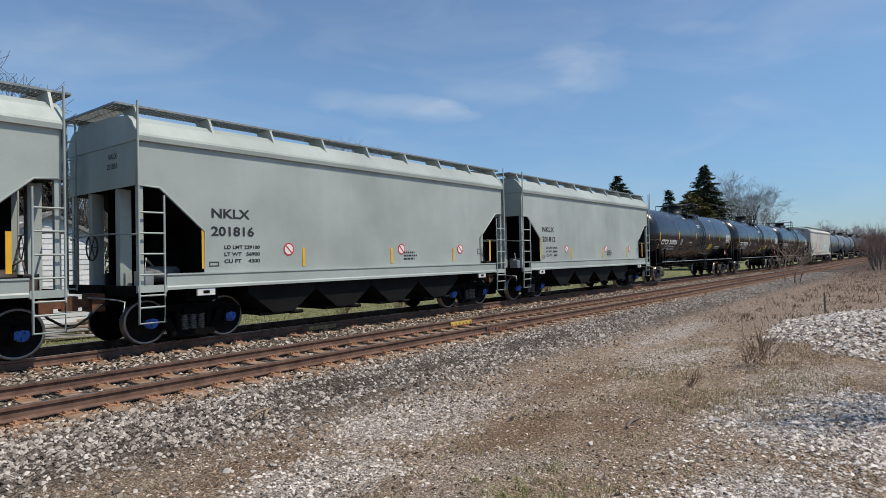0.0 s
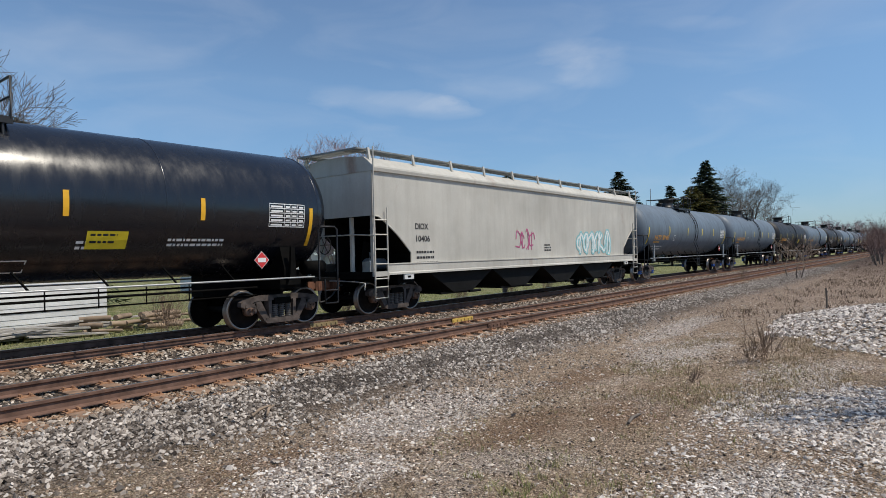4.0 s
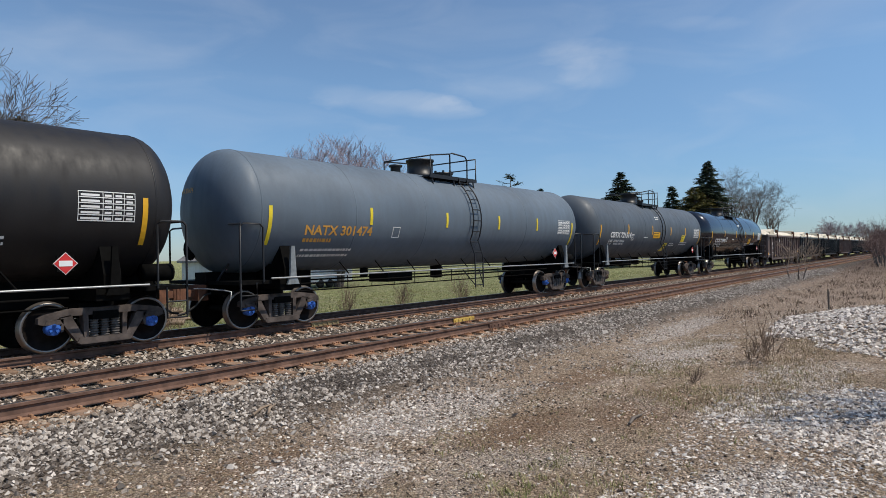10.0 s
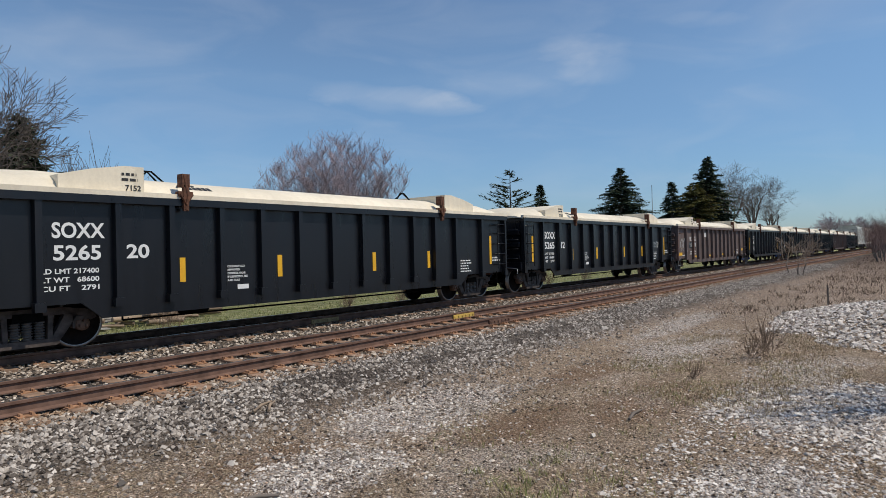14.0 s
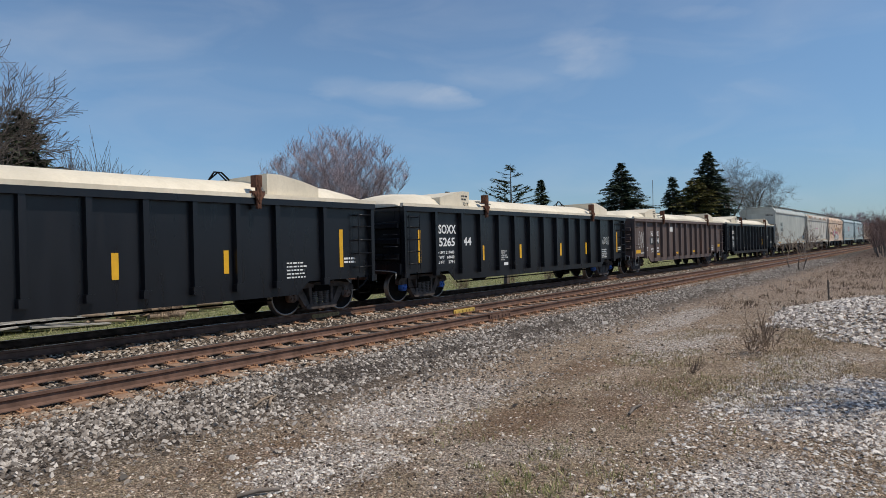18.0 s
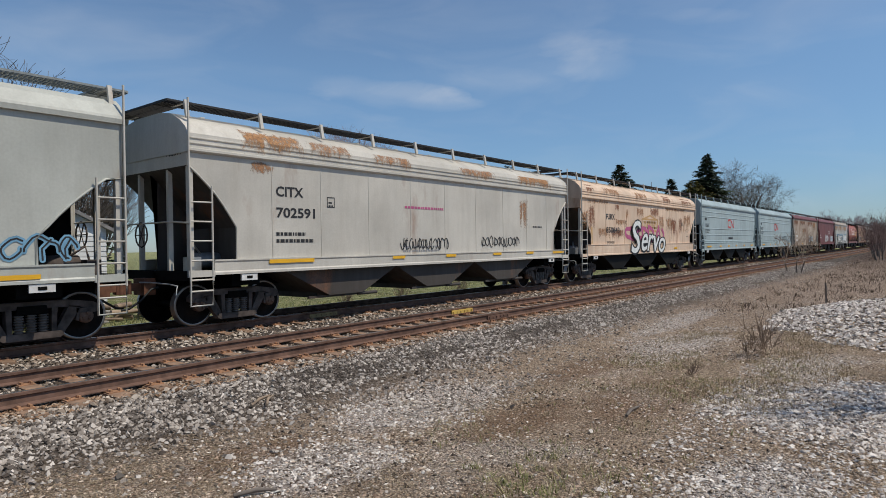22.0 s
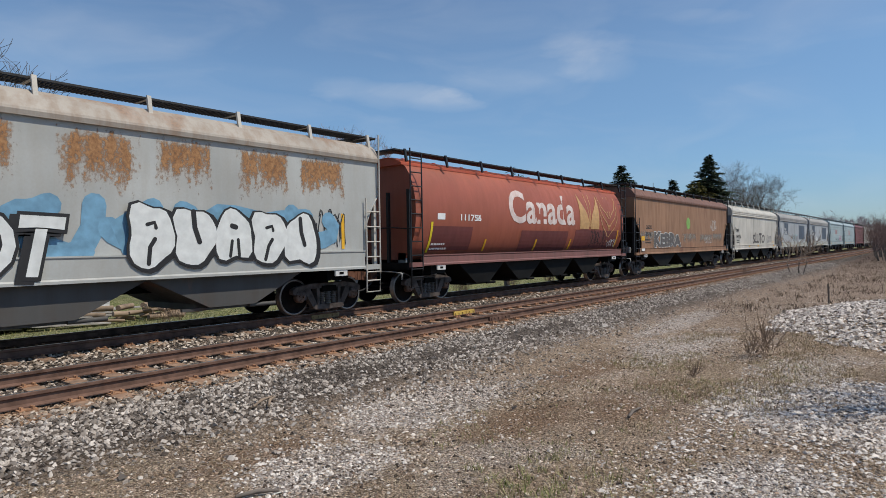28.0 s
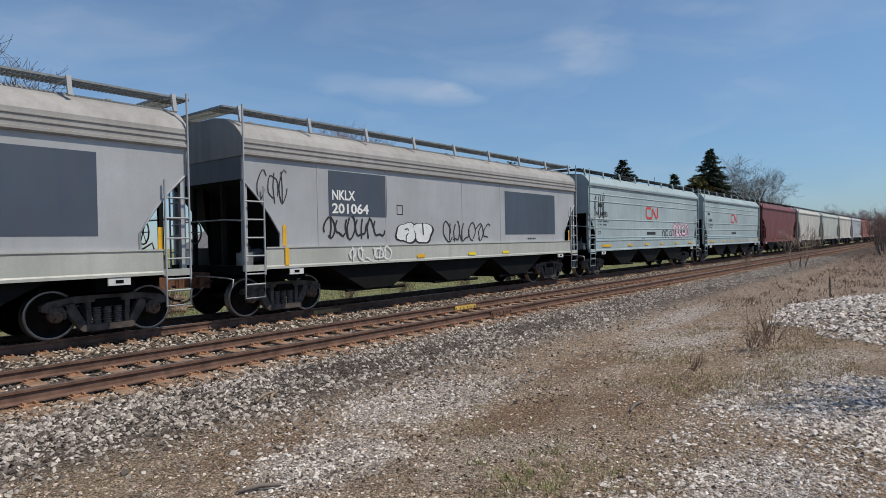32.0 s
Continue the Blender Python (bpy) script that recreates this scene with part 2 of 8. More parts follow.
M = {}
M["earth"] = ground_material()
M["ballast"] = pieces("ballast stone", [(0.0, (0.07, 0.053, 0.042)), (0.35, (0.225, 0.190, 0.160)), (0.7, (0.415, 0.360, 0.310)), (1.0, (0.68, 0.61, 0.54))])
M["gravel_warm"] = pieces("dusty gravel", [(0.0, (0.12, 0.080, 0.056)), (0.40, (0.47, 0.335, 0.240)), (0.8, (0.76, 0.61, 0.485)), (1.0, (0.93, 0.84, 0.73))])
M["gravel_mixed"] = pieces("mixed trodden gravel", [(0.0, (0.035, 0.026, 0.020)), (0.4, (0.13, 0.095, 0.072)), (0.6, (0.50, 0.42, 0.35)), (1.0, (0.90, 0.82, 0.73))])
M["ballast_rust"] = pieces("rust-dusted stone", [(0.0, (0.13, 0.075, 0.045)), (0.5, (0.30, 0.18, 0.105)), (1.0, (0.50, 0.38, 0.27))])
M["ballast_mid"] = pieces("brown-stained ballast stone", [(0.0, (0.08, 0.055, 0.038)), (0.5, (0.36, 0.285, 0.22)), (1.0, (0.70, 0.61, 0.51))])
# darkened for the shade under the train; also colours the lone dark stones
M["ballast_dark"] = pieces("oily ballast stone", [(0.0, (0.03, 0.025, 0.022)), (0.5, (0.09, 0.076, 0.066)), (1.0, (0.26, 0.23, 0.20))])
M["limestone"] = pieces("pale crushed stone", [(0.0, (0.14, 0.108, 0.086)), (0.35, (0.48, 0.42, 0.37)), (1.0, (0.90, 0.83, 0.76))])
M["straw"] = pieces("dry grass", [(0.0, (0.16, 0.11, 0.065)), (0.5, (0.36, 0.275, 0.165)), (1.0, (0.60, 0.50, 0.34))], fine=9)
M["green_blade"] = pieces("green grass", [(0.0, (0.14, 0.16, 0.045)), (0.5, (0.25, 0.255, 0.095)), (1.0, (0.48, 0.42, 0.22))], fine=9)
M["scrub"] = pieces("brown scrub", [(0.0, (0.07, 0.045, 0.035)), (0.5, (0.13, 0.09, 0.066)), (1.0, (0.24, 0.18, 0.125))], fine=9)
M["needle"] = pieces("dark conifer needles", [(0.0, (0.014, 0.025, 0.015)), (0.6, (0.050, 0.074, 0.042)), (1.0, (0.14, 0.17, 0.09))], fine=3)
M["needle_olive"] = pieces("olive conifer needles", [(0.0, (0.08, 0.08, 0.025)), (0.6, (0.20, 0.185, 0.06)), (1.0, (0.34, 0.29, 0.11))], fine=3)
M["twig"] = plain("bare twigs", (0.13, 0.105, 0.09), 0.9, scale=3)
M["stalk"] = plain("dry brown stalks", (0.22, 0.155, 0.11), 0.9, scale=3)
M["twig_red"] = plain("budding twigs", (0.31, 0.25, 0.275), 0.9, scale=0.35, var=0.35)
M["twig_brown"] = plain("red-brown twigs", (0.17, 0.11, 0.095), 0.9, scale=3)
M["twig_pale"] = plain("pale dry twigs", (0.36, 0.28, 0.21), 0.9, scale=3)
M["bark"] = plain("bark", (0.15, 0.125, 0.105), 0.95, scale=6, bump=0.6)
M["rail"] = plain("rusty rail steel", (0.145, 0.086, 0.064), 0.85, 0.0, 0.4, 5, 0.3, spec=0.2)
M["rail_top"] = plain("polished rail head", (0.42, 0.39, 0.37), 0.32, 0.9, 0.2, 4, 0.05)
M["tie"] = plain("weathered timber tie", (0.27, 0.17, 0.11), 0.95, 0, 0.4, 5, 0.7)
M["tie_plate"] = plain("rusted tie plate", (0.37, 0.20, 0.11), 0.9, 0.1, 0.45, 14, 0.4)
M["yellow_bar"] = paint("worn yellow paint", (0.62, 0.43, 0.09), 0.7, 0.6, (0.25, 0.13, 0.06), 0.3)
M["faded_bar"] = paint("faded yellow paint", (0.34, 0.26, 0.12), 0.8, 0.8, (0.12, 0.08, 0.05), 0.5)
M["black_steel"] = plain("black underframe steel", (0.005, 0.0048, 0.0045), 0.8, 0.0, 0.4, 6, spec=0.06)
M["truck_steel"] = plain("dusty cast steel", (0.085, 0.068, 0.060), 0.8, 0.0, 0.55, 5, 0.4, spec=0.25)
M["truck_rust"] = plain("rust-brown cast steel", (0.125, 0.075, 0.052), 0.85, 0.1, 0.45, 5, 0.4)
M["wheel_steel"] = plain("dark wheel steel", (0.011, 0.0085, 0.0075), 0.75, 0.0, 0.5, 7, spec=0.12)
M["tread"] = plain("bright wheel tread", (0.28, 0.25, 0.23), 0.38, 0.9, 0.2, 6, 0.05)
M["cap_blue"] = plain("blue bearing cap", (0.03, 0.12, 0.45), 0.5, 0, 0.3, 8)
M["cap_brown"] = plain("brown bearing cap", (0.14, 0.085, 0.06), 0.7, 0.2, 0.4, 8)
M["spring"] = plain("coil spring steel", (0.10, 0.085, 0.075), 0.7, 0.1, 0.3, 8)
M["coupler"] = plain("rust-red coupler", (0.16, 0.07, 0.04), 0.85, 0.1, 0.4, 6)
M["hose"] = plain("black rubber hose", (0.012, 0.012, 0.012), 0.6)
M["chrome"] = plain("galvanised steel", (0.42, 0.43, 0.43), 0.45, 0.6, 0.2, 5)
M["white_ink"] = plain("white stencil paint", (0.78, 0.78, 0.76), 0.6, 0, 0.08, 3, 0.02)
M["black_ink"] = plain("black stencil paint", (0.02, 0.02, 0.022), 0.6, 0, 0.2, 3, 0.02)
M["yellow_tape"] = plain("yellow reflective strip", (0.78, 0.42, 0.02), 0.45, 0, 0.1, 4, 0.05)
M["lemon_tape"] = plain("lemon reflective strip", (0.80, 0.62, 0.03), 0.45, 0, 0.1, 4, 0.05)
M["red_ink"] = plain("red sign paint", (0.62, 0.03, 0.03), 0.5, 0, 0.1, 4, 0.02)
# paints of the train
M["board_dark"] = plain("dark steel grating", (0.035, 0.035, 0.036), 0.7, 0.3)
M["board_grey"] = plain("grey steel grating", (0.24, 0.26, 0.26), 0.6, 0.3)
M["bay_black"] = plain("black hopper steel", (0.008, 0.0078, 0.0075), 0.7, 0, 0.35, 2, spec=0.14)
# dirt, plus the shade of the sloping end sheets put into the colour
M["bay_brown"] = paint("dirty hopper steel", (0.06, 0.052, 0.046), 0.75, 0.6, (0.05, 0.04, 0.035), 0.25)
M["bay_grey"] = paint("grey hopper steel", (0.075, 0.073, 0.07), 0.7, 0.6, (0.08, 0.065, 0.055), 0.2)
M["brake_grey"] = plain("grey brake gear", (0.16, 0.165, 0.17), 0.6, 0.2)
M["rail_dark"] = plain("dark painted railing", (0.012, 0.0125, 0.014), 0.5, 0.1)
M["bracket_grey"] = plain("grey bracket", (0.20, 0.22, 0.23), 0.6)
M["tank_fitting"] = plain("dark tank fitting", (0.014, 0.015, 0.017), 0.45, 0.1)
M["fibreglass"] = paint("off-white fibreglass", (0.82, 0.73, 0.57), 0.55, 0.25, (0.42, 0.36, 0.26), 0, streak=0.2)
M["clamp_rust"] = plain("rusted clamp", (0.12, 0.052, 0.030), 0.9, 0.1, 0.5, 12, 0.4)
M["car_sage"] = paint("sage grey paint", (0.385, 0.43, 0.40), 0.5, 0.10, (0.25, 0.25, 0.22))
M["car_cream"] = paint("cream grey paint", (0.55, 0.53, 0.47), 0.55, 0.25, (0.28, 0.24, 0.19), 0.12)
M["car_white"] = paint("off-white paint", (0.58, 0.55, 0.485), 0.55, 0.22, (0.25, 0.21, 0.17), 0.10)
M["car_pale"] = paint("pale grey paint", (0.49, 0.50, 0.45), 0.5, 0.25, (0.20, 0.18, 0.16), 0.08)
M["car_tan_rust"] = paint("tan paint broken by rust", (0.74, 0.575, 0.43), 0.65, 0.42, (0.42, 0.21, 0.12), 0.22, (0.24, 0.09, 0.045))
M["car_ic_tan"] = paint("tan grey paint with rust", (0.44, 0.36, 0.28), 0.65, 0.6, (0.22, 0.13, 0.08), 0.55, (0.16, 0.07, 0.04))
M["car_brown_tan"] = paint("orange-brown paint", (0.33, 0.180, 0.100), 0.65, 0.5, (0.13, 0.075, 0.05), 0.3, (0.15, 0.06, 0.03))
M["car_aqua"] = paint("pale aqua grey paint", (0.38, 0.465, 0.475), 0.5, 0.22, (0.22, 0.23, 0.22), 0.0)
M["car_rust_grey"] = paint("grey paint with brown rust fields", (0.46, 0.475, 0.455), 0.6, 0.25, (0.30, 0.24, 0.18), 0.0)
M["red_band"] = paint("bright red band", (0.52, 0.105, 0.05), 0.5, 0.25, (0.3, 0.09, 0.05))
M["car_red"] = paint("oxide red paint", (0.37, 0.100, 0.055), 0.5, 0.35, (0.20, 0.07, 0.05), 0.1)
M["car_maroon"] = paint("maroon paint", (0.17, 0.042, 0.038), 0.55, 0.4, (0.10, 0.04, 0.035), 0.12)
M["sill_red"] = paint("dusty red sill", (0.24, 0.10, 0.088), 0.6, 0.4)
M["car_silver"] = paint("silver grey paint", (0.42, 0.435, 0.45), 0.5, 0.25, (0.28, 0.26, 0.24), 0.0)
M["panel_slate"] = paint("slate blue panel", (0.06, 0.08, 0.115), 0.5, 0.2)
M["tank_black"] = paint("gloss black tank", (0.0080, 0.0092, 0.0135), 0.25, 0.06, (0.010, 0.010, 0.011), 0, spec=0.62)
M["tank_black_new"] = paint("new black tank", (0.0065, 0.0088, 0.0165), 0.15, 0.05, (0.008, 0.008, 0.009), 0, spec=0.8)
M["tank_soot"] = paint("matt black tank", (0.011, 0.0102, 0.0112), 0.55, 0.4, (0.024, 0.021, 0.020), 0, spec=0.42)
M["tank_grey"] = paint("blue-grey tank", (0.122, 0.158, 0.196), 0.55, 0.2, (0.085, 0.09, 0.098), 0, spec=0.40)
M["tank_slate"] = paint("slate grey tank", (0.082, 0.100, 0.120), 0.55, 0.3, (0.06, 0.065, 0.07), 0, spec=0.40)
M["gon_brown"] = paint("faded brown gondola paint", (0.128, 0.088, 0.076), 0.62, 0.50, (0.06, 0.043, 0.036), 0.14)
M["gon_black"] = paint("black gondola paint", (0.0052, 0.0060, 0.0092), 0.33, 0.20, (0.012, 0.0115, 0.012), 0, spec=0.50)
M["amber_ink"] = plain("amber stencil paint", (0.66, 0.33, 0.06), 0.6, 0, 0.12, 3, 0.02)
M["logo_red"] = plain("red logo paint", (0.60, 0.045, 0.035), 0.55, 0, 0.1, 3, 0.02)
M["spray_white"] = plain("white spray paint", (0.70, 0.72, 0.70), 0.7, 0, 0.12, 5, 0.02)
M["spray_black"] = plain("black spray paint", (0.018, 0.018, 0.02), 0.7, 0, 0.2, 5, 0.02)
M["spray_blue"] = plain("pale blue spray paint", (0.16, 0.33, 0.47), 0.7, 0, 0.2, 5, 0.02)
M["spray_teal"] = plain("teal spray paint", (0.25, 0.50, 0.52), 0.7, 0, 0.2, 5, 0.02)
M["spray_grey"] = plain("grey spray paint", (0.25, 0.25, 0.26), 0.7, 0, 0.2, 5, 0.02)
M["spray_pink"] = plain("magenta spray paint", (0.45, 0.10, 0.22), 0.7, 0, 0.2, 5, 0.02)
M["spray_rose"] = plain("faded dark red spray paint", (0.36, 0.17, 0.17), 0.7, 0, 0.2, 5, 0.02)
M["gold_ink"] = plain("gold emblem paint", (0.52, 0.31, 0.13), 0.6, 0, 0.15, 5, 0.02)
M["green_mark"] = plain("green emblem paint", (0.22, 0.42, 0.10), 0.6, 0, 0.15, 4, 0.02)


def stain(name, dark, light, cover=0.5):
    """Rust that has run: dense above, thinning to streaks below, with ragged edges."""
    m, nt, b = shader(name, 0.85)
    gen = nt.nodes.new("ShaderNodeTexCoord").outputs["Generated"]
    sep = nt.nodes.new("ShaderNodeSeparateXYZ")
    nt.links.new(gen, sep.inputs[0])
    def op(kind, a, c):
        k = nt.nodes.new("ShaderNodeMath")
        k.operation = kind
        for i, v in enumerate((a, c)):
            if isinstance(v, (int, float)):
                k.inputs[i].default_value = v
            else:
                nt.links.new(v, k.inputs[i])
        return k.outputs[0]
    gx, gz = sep.outputs["X"], sep.outputs["Z"]
    ex = op("MULTIPLY", op("MULTIPLY", gx, op("SUBTRACT", 1.0, gx)), 4.0)
    ez = op("MINIMUM", op("MULTIPLY", gz, 1.7), op("MULTIPLY", op("SUBTRACT", 1.0, gz), 5.0))
    edge = op("MINIMUM", op("MULTIPLY", ex, 1.7), op("MINIMUM", ez, 1.0))
    st, sp = noise_node(nt, place(nt, (4.2, 4.2, 0.75)), 1.6, 6, 0.62), noise_node(nt, place(nt, (1.0, 1.0, 0.8)), 15, 5, 0.7)
    v = op("ADD", op("MULTIPLY", op("SUBTRACT", st.outputs["Fac"], 0.5), 1.7), op("ADD", op("MULTIPLY", op("SUBTRACT", sp.outputs["Fac"], 0.5), 1.7), 0.5))
    v = op("ADD", v, op("MULTIPLY", op("SUBTRACT", op("MINIMUM", edge, 1.0), 1.0), 0.85))
    fac = ramp_node(nt, v, [(0.46 - 0.30 * cover, 0.0), (0.62 - 0.28 * cover, 0.40), (1.0 - 0.30 * cover, 0.9)]).outputs["Color"]
    nt.links.new(ramp_node(nt, sp.outputs["Fac"], [(0.35, dark), (0.68, light)]).outputs["Color"], b.inputs["Base Color"])
    tr, mx = nt.nodes.new("ShaderNodeBsdfTransparent"), nt.nodes.new("ShaderNodeMixShader")
    nt.links.new(fac, mx.inputs["Fac"])
    nt.links.new(tr.outputs[0], mx.inputs[1])
    nt.links.new(b.outputs[0], mx.inputs[2])
    nt.links.new(mx.outputs[0], nt.nodes["Material Output"].inputs["Surface"])
    return m


M["stain_orange"] = stain("orange-brown rust stain", (0.22, 0.095, 0.035), (0.50, 0.27, 0.12), 1.50)
M["stain_dark"] = stain("dark rust stain", (0.13, 0.042, 0.025), (0.32, 0.13, 0.065), 1.05)
M["stain_faint"] = stain("thin rust stain", (0.24, 0.11, 0.05), (0.46, 0.25, 0.13), 0.85)
M["roof_dusty"] = paint("grey roof brown with dirt", (0.40, 0.36, 0.31), 0.7, 0.75, (0.24, 0.15, 0.09), 0.35, (0.24, 0.12, 0.06))
M["grey_panel"] = paint("dirty white panel", (0.78, 0.77, 0.74), 0.6, 0.2)
M["roof_silver"] = paint("dusty silver roof", (0.36, 0.35, 0.335), 0.65, 0.4, (0.2, 0.17, 0.14), 0.0)
M["end_slate"] = paint("slate grey end wall", (0.16, 0.18, 0.21), 0.6, 0.3, (0.08, 0.08, 0.08), 0.0)
M["faded_white"] = paint("worn white lettering", (0.72, 0.64, 0.60), 0.7, 0.55, (0.45, 0.20, 0.15), 0.0, big=3.0)
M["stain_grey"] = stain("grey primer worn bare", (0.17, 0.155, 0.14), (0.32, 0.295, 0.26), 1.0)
M["roof_brown"] = paint("dark brown roof", (0.20, 0.095, 0.06), 0.6, 0.5, (0.10, 0.06, 0.045), 0.25)
M["spray_dark"] = plain("dark grey spray paint", (0.11, 0.10, 0.095), 0.7, 0, 0.25, 5, 0.02)


# ---- mesh helpers ----
class Geo:
    """Collects faces of one mesh; every face has a material slot."""

    def __init__(self):
        self.v, self.f, self.m, self.s = [], [], [], []

    def add(self, verts, faces, m=0, smooth=False):
        k = len(self.v)
        self.v.extend(verts)
        for f in faces:
            self.f.append([i + k for i in f])
            self.m.append(m)
            self.s.append(smooth)
        return self

    def box(self, x0, x1, y0, y1, z0, z1, m=0):
        p = [(x, y, z) for x in (x0, x1) for y in (y0, y1) for z in (z0, z1)]
        return self.add(p, [(0, 1, 3, 2), (4, 6, 7, 5), (0, 4, 5, 1), (2, 3, 7, 6), (0, 2, 6, 4), (1, 5, 7, 3)], m)

    def prism(self, poly, a, b, axis="y", m=0, smooth=False, caps=True):
        """A polygon of (p, q) pairs drawn out from a to b. axis y: (x, z); axis x: (y, z); axis z: (x, y)."""
        def at(p, q, t):
            return {"y": (p, t, q), "x": (t, p, q), "z": (p, q, t)}[axis]
        n = len(poly)
        area = sum(poly[i][0] * poly[(i + 1) % n][1] - poly[(i + 1) % n][0] * poly[i][1] for i in range(n))
        if (area > 0) == (axis == "y"):
            poly = poly[::-1]
        vs = [at(p, q, a) for p, q in poly] + [at(p, q, b) for p, q in poly]
        if a > b:
            vs = vs[n:] + vs[:n]
        self.add(vs, [(i, (i + 1) % n, n + (i + 1) % n, n + i) for i in range(n)], m, smooth)
        if caps:
            self.add(vs, [tuple(range(n - 1, -1, -1)), tuple(range(n, 2 * n))], m)
        return self

    def tube(self, pts, r, n=5, m=0, caps=True):
        pts = [Vector(p) for p in pts]
        rings, up = [], Vector((0.13, 0.21, 0.97))
        for i, p in enumerate(pts):
            d = (pts[min(i + 1, len(pts) - 1)] - pts[max(i - 1, 0)]).normalized()
            a = d.cross(up if abs(d.dot(up)) < 0.95 else Vector((1, 0, 0.1))).normalized()
            b = d.cross(a)
            rr = r[i] if isinstance(r, (list, tuple)) else r
            rings.append([tuple(p + (a * math.cos(k * 2 * math.pi / n) + b * math.sin(k * 2 * math.pi / n)) * rr) for k in range(n)])
        vs = [q for ring in rings for q in ring]
        fs = [(i * n + k, i * n + (k + 1) % n, (i + 1) * n + (k + 1) % n, (i + 1) * n + k) for i in range(len(pts) - 1) for k in range(n)]
        self.add(vs, fs, m, True)
        if caps:
            e = (len(pts) - 1) * n
            self.add(vs, [tuple(range(n - 1, -1, -1)), tuple(range(e, e + n))], m)
        return self

    def lathe(self, prof, centre, axis="y", n=24, m=0, ms=None, smooth=True):
        """A profile of (along, radius) pairs turned round an axis through centre."""
        cx, cy, cz = centre
        vs = []
        for a, r in prof:
            for k in range(n):
                c, s = math.cos(2 * math.pi * k / n) * r, math.sin(2 * math.pi * k / n) * r
                vs.append({"y": (cx + c, cy + a, cz + s), "x": (cx + a, cy + c, cz + s), "z": (cx + c, cy + s, cz + a)}[axis])
        k0 = len(self.v)
        self.v.extend(vs)
        for i in range(len(prof) - 1):
            for k in range(n):
                f = (i * n + k, i * n + (k + 1) % n, (i + 1) * n + (k + 1) % n, (i + 1) * n + k)
                if axis == "y":
                    f = f[::-1]
                self.f.append([j + k0 for j in f])
                self.m.append(ms[i] if ms else m)
                self.s.append(smooth)
        return self

    def mesh(self, name, mats):
        me = bpy.data.meshes.new(name)
        me.from_pydata(self.v, [], self.f)
        for mt in mats if isinstance(mats, (list, tuple)) else [mats]:
            me.materials.append(mt)
        me.polygons.foreach_set("material_index", self.m)
        me.polygons.foreach_set("use_smooth", self.s)
        me.update()
        return me


def part(name, geo, mats, parent=None, label="", at=(0, 0, 0)):
    me = geo.mesh(name, mats) if isinstance(geo, Geo) else geo
    ob = new(name, me)
    ob.location = at
    if parent is not None:
        ob.parent = parent
    if label:
        ob["label"] = label
    return ob


def thing(name, label, category, group="", kind="", at=(0, 0, 0)):
    ob = new(name)
    ob.location = at
    ob.empty_display_size = 0.3
    return tagged(ob, label, category, group, kind)


def raw_mesh(name, verts, faces, mats, smooth=False):
    me = bpy.data.meshes.new(name)
    verts, faces = np.asarray(verts, dtype=np.float32), np.asarray(faces, dtype=np.int32)
    n = faces.shape[1]
    me.vertices.add(len(verts))
    me.vertices.foreach_set("co", verts.ravel())
    me.loops.add(faces.size)
    me.loops.foreach_set("vertex_index", faces.ravel())
    me.polygons.add(len(faces))
    me.polygons.foreach_set("loop_start", np.arange(0, faces.size, n, dtype=np.int32))
    me.update(calc_edges=True)
    me.polygons.foreach_set("use_smooth", np.full(len(faces), smooth))
    for mt in mats if isinstance(mats, (list, tuple)) else [mats]:
        me.materials.append(mt)
    me.validate()
    return me


LETTERS = {}


def letters(s, bold=0.0):
    """The flat mesh of a line of writing, capitals one metre high, from x = 0; kept for use again."""
    if (s, bold) not in LETTERS:
        cu = bpy.data.curves.new("lettering", "FONT")
        cu.body, cu.size, cu.offset, cu.resolution_u = s, 1.44, bold, 3
        ob = bpy.data.objects.new("lettering", cu)
        me = bpy.data.meshes.new_from_object(ob)
        v = np.empty(len(me.vertices) * 3, dtype=np.float32)
        me.vertices.foreach_get("co", v)
        v = v.reshape(-1, 3)
        LETTERS[(s, bold)] = (v, [tuple(p.vertices) for p in me.polygons], float(v[:, 0].max()))
        bpy.data.objects.remove(ob)
        bpy.data.meshes.remove(me)
        bpy.data.curves.remove(cu)
    return LETTERS[(s, bold)]


def flat_side(y):
    return lambda p, q: (p, y, q)


def round_side(r, zc):
    def put(p, q):
        a = math.asin(max(-0.999, min(0.999, (q - zc) / r)))
        return (p, -(r + 0.006) * math.cos(a), zc + (r + 0.006) * math.sin(a))
    return put


def ink(parent, items, mat, surface, name="lettering", label="", at=(0, 0, 0)):
    """Writing and bars on one surface. ("t", text, x, z, height, width) or ("b", x0, x1, z0, z1).
    Every line of writing is a part of its own; the bars of one call are one part."""
    bars, made = Geo(), None
    for it in items:
        if it[0] == "t":
            _, s, x, z, h, w = it[:6]
            lean = it[6] if len(it) > 6 else 0.0
            v, fs, wide = letters(s, 0.05 if lean else 0.036)
            sx = w / wide
            g = Geo().add([surface(x + float(a) * sx + float(b) * h * lean, z + float(b) * h) for a, b, _ in v], fs)
            made = part("lettering", g, mat, parent, label, at)
        else:
            _, x0, x1, z0, z1 = it
            rows = max(1, int(abs(z1 - z0) / 0.12))
            for k in range(rows):
                a, b = z0 + (z1 - z0) * k / rows, z0 + (z1 - z0) * (k + 1) / rows
                bars.add([surface(x0, a), surface(x1, a), surface(x1, b), surface(x0, b)], [(0, 1, 2, 3)])
    if bars.f:
        made = part("stencil" if name == "lettering" else name, bars, mat, parent, label, at)
    return made


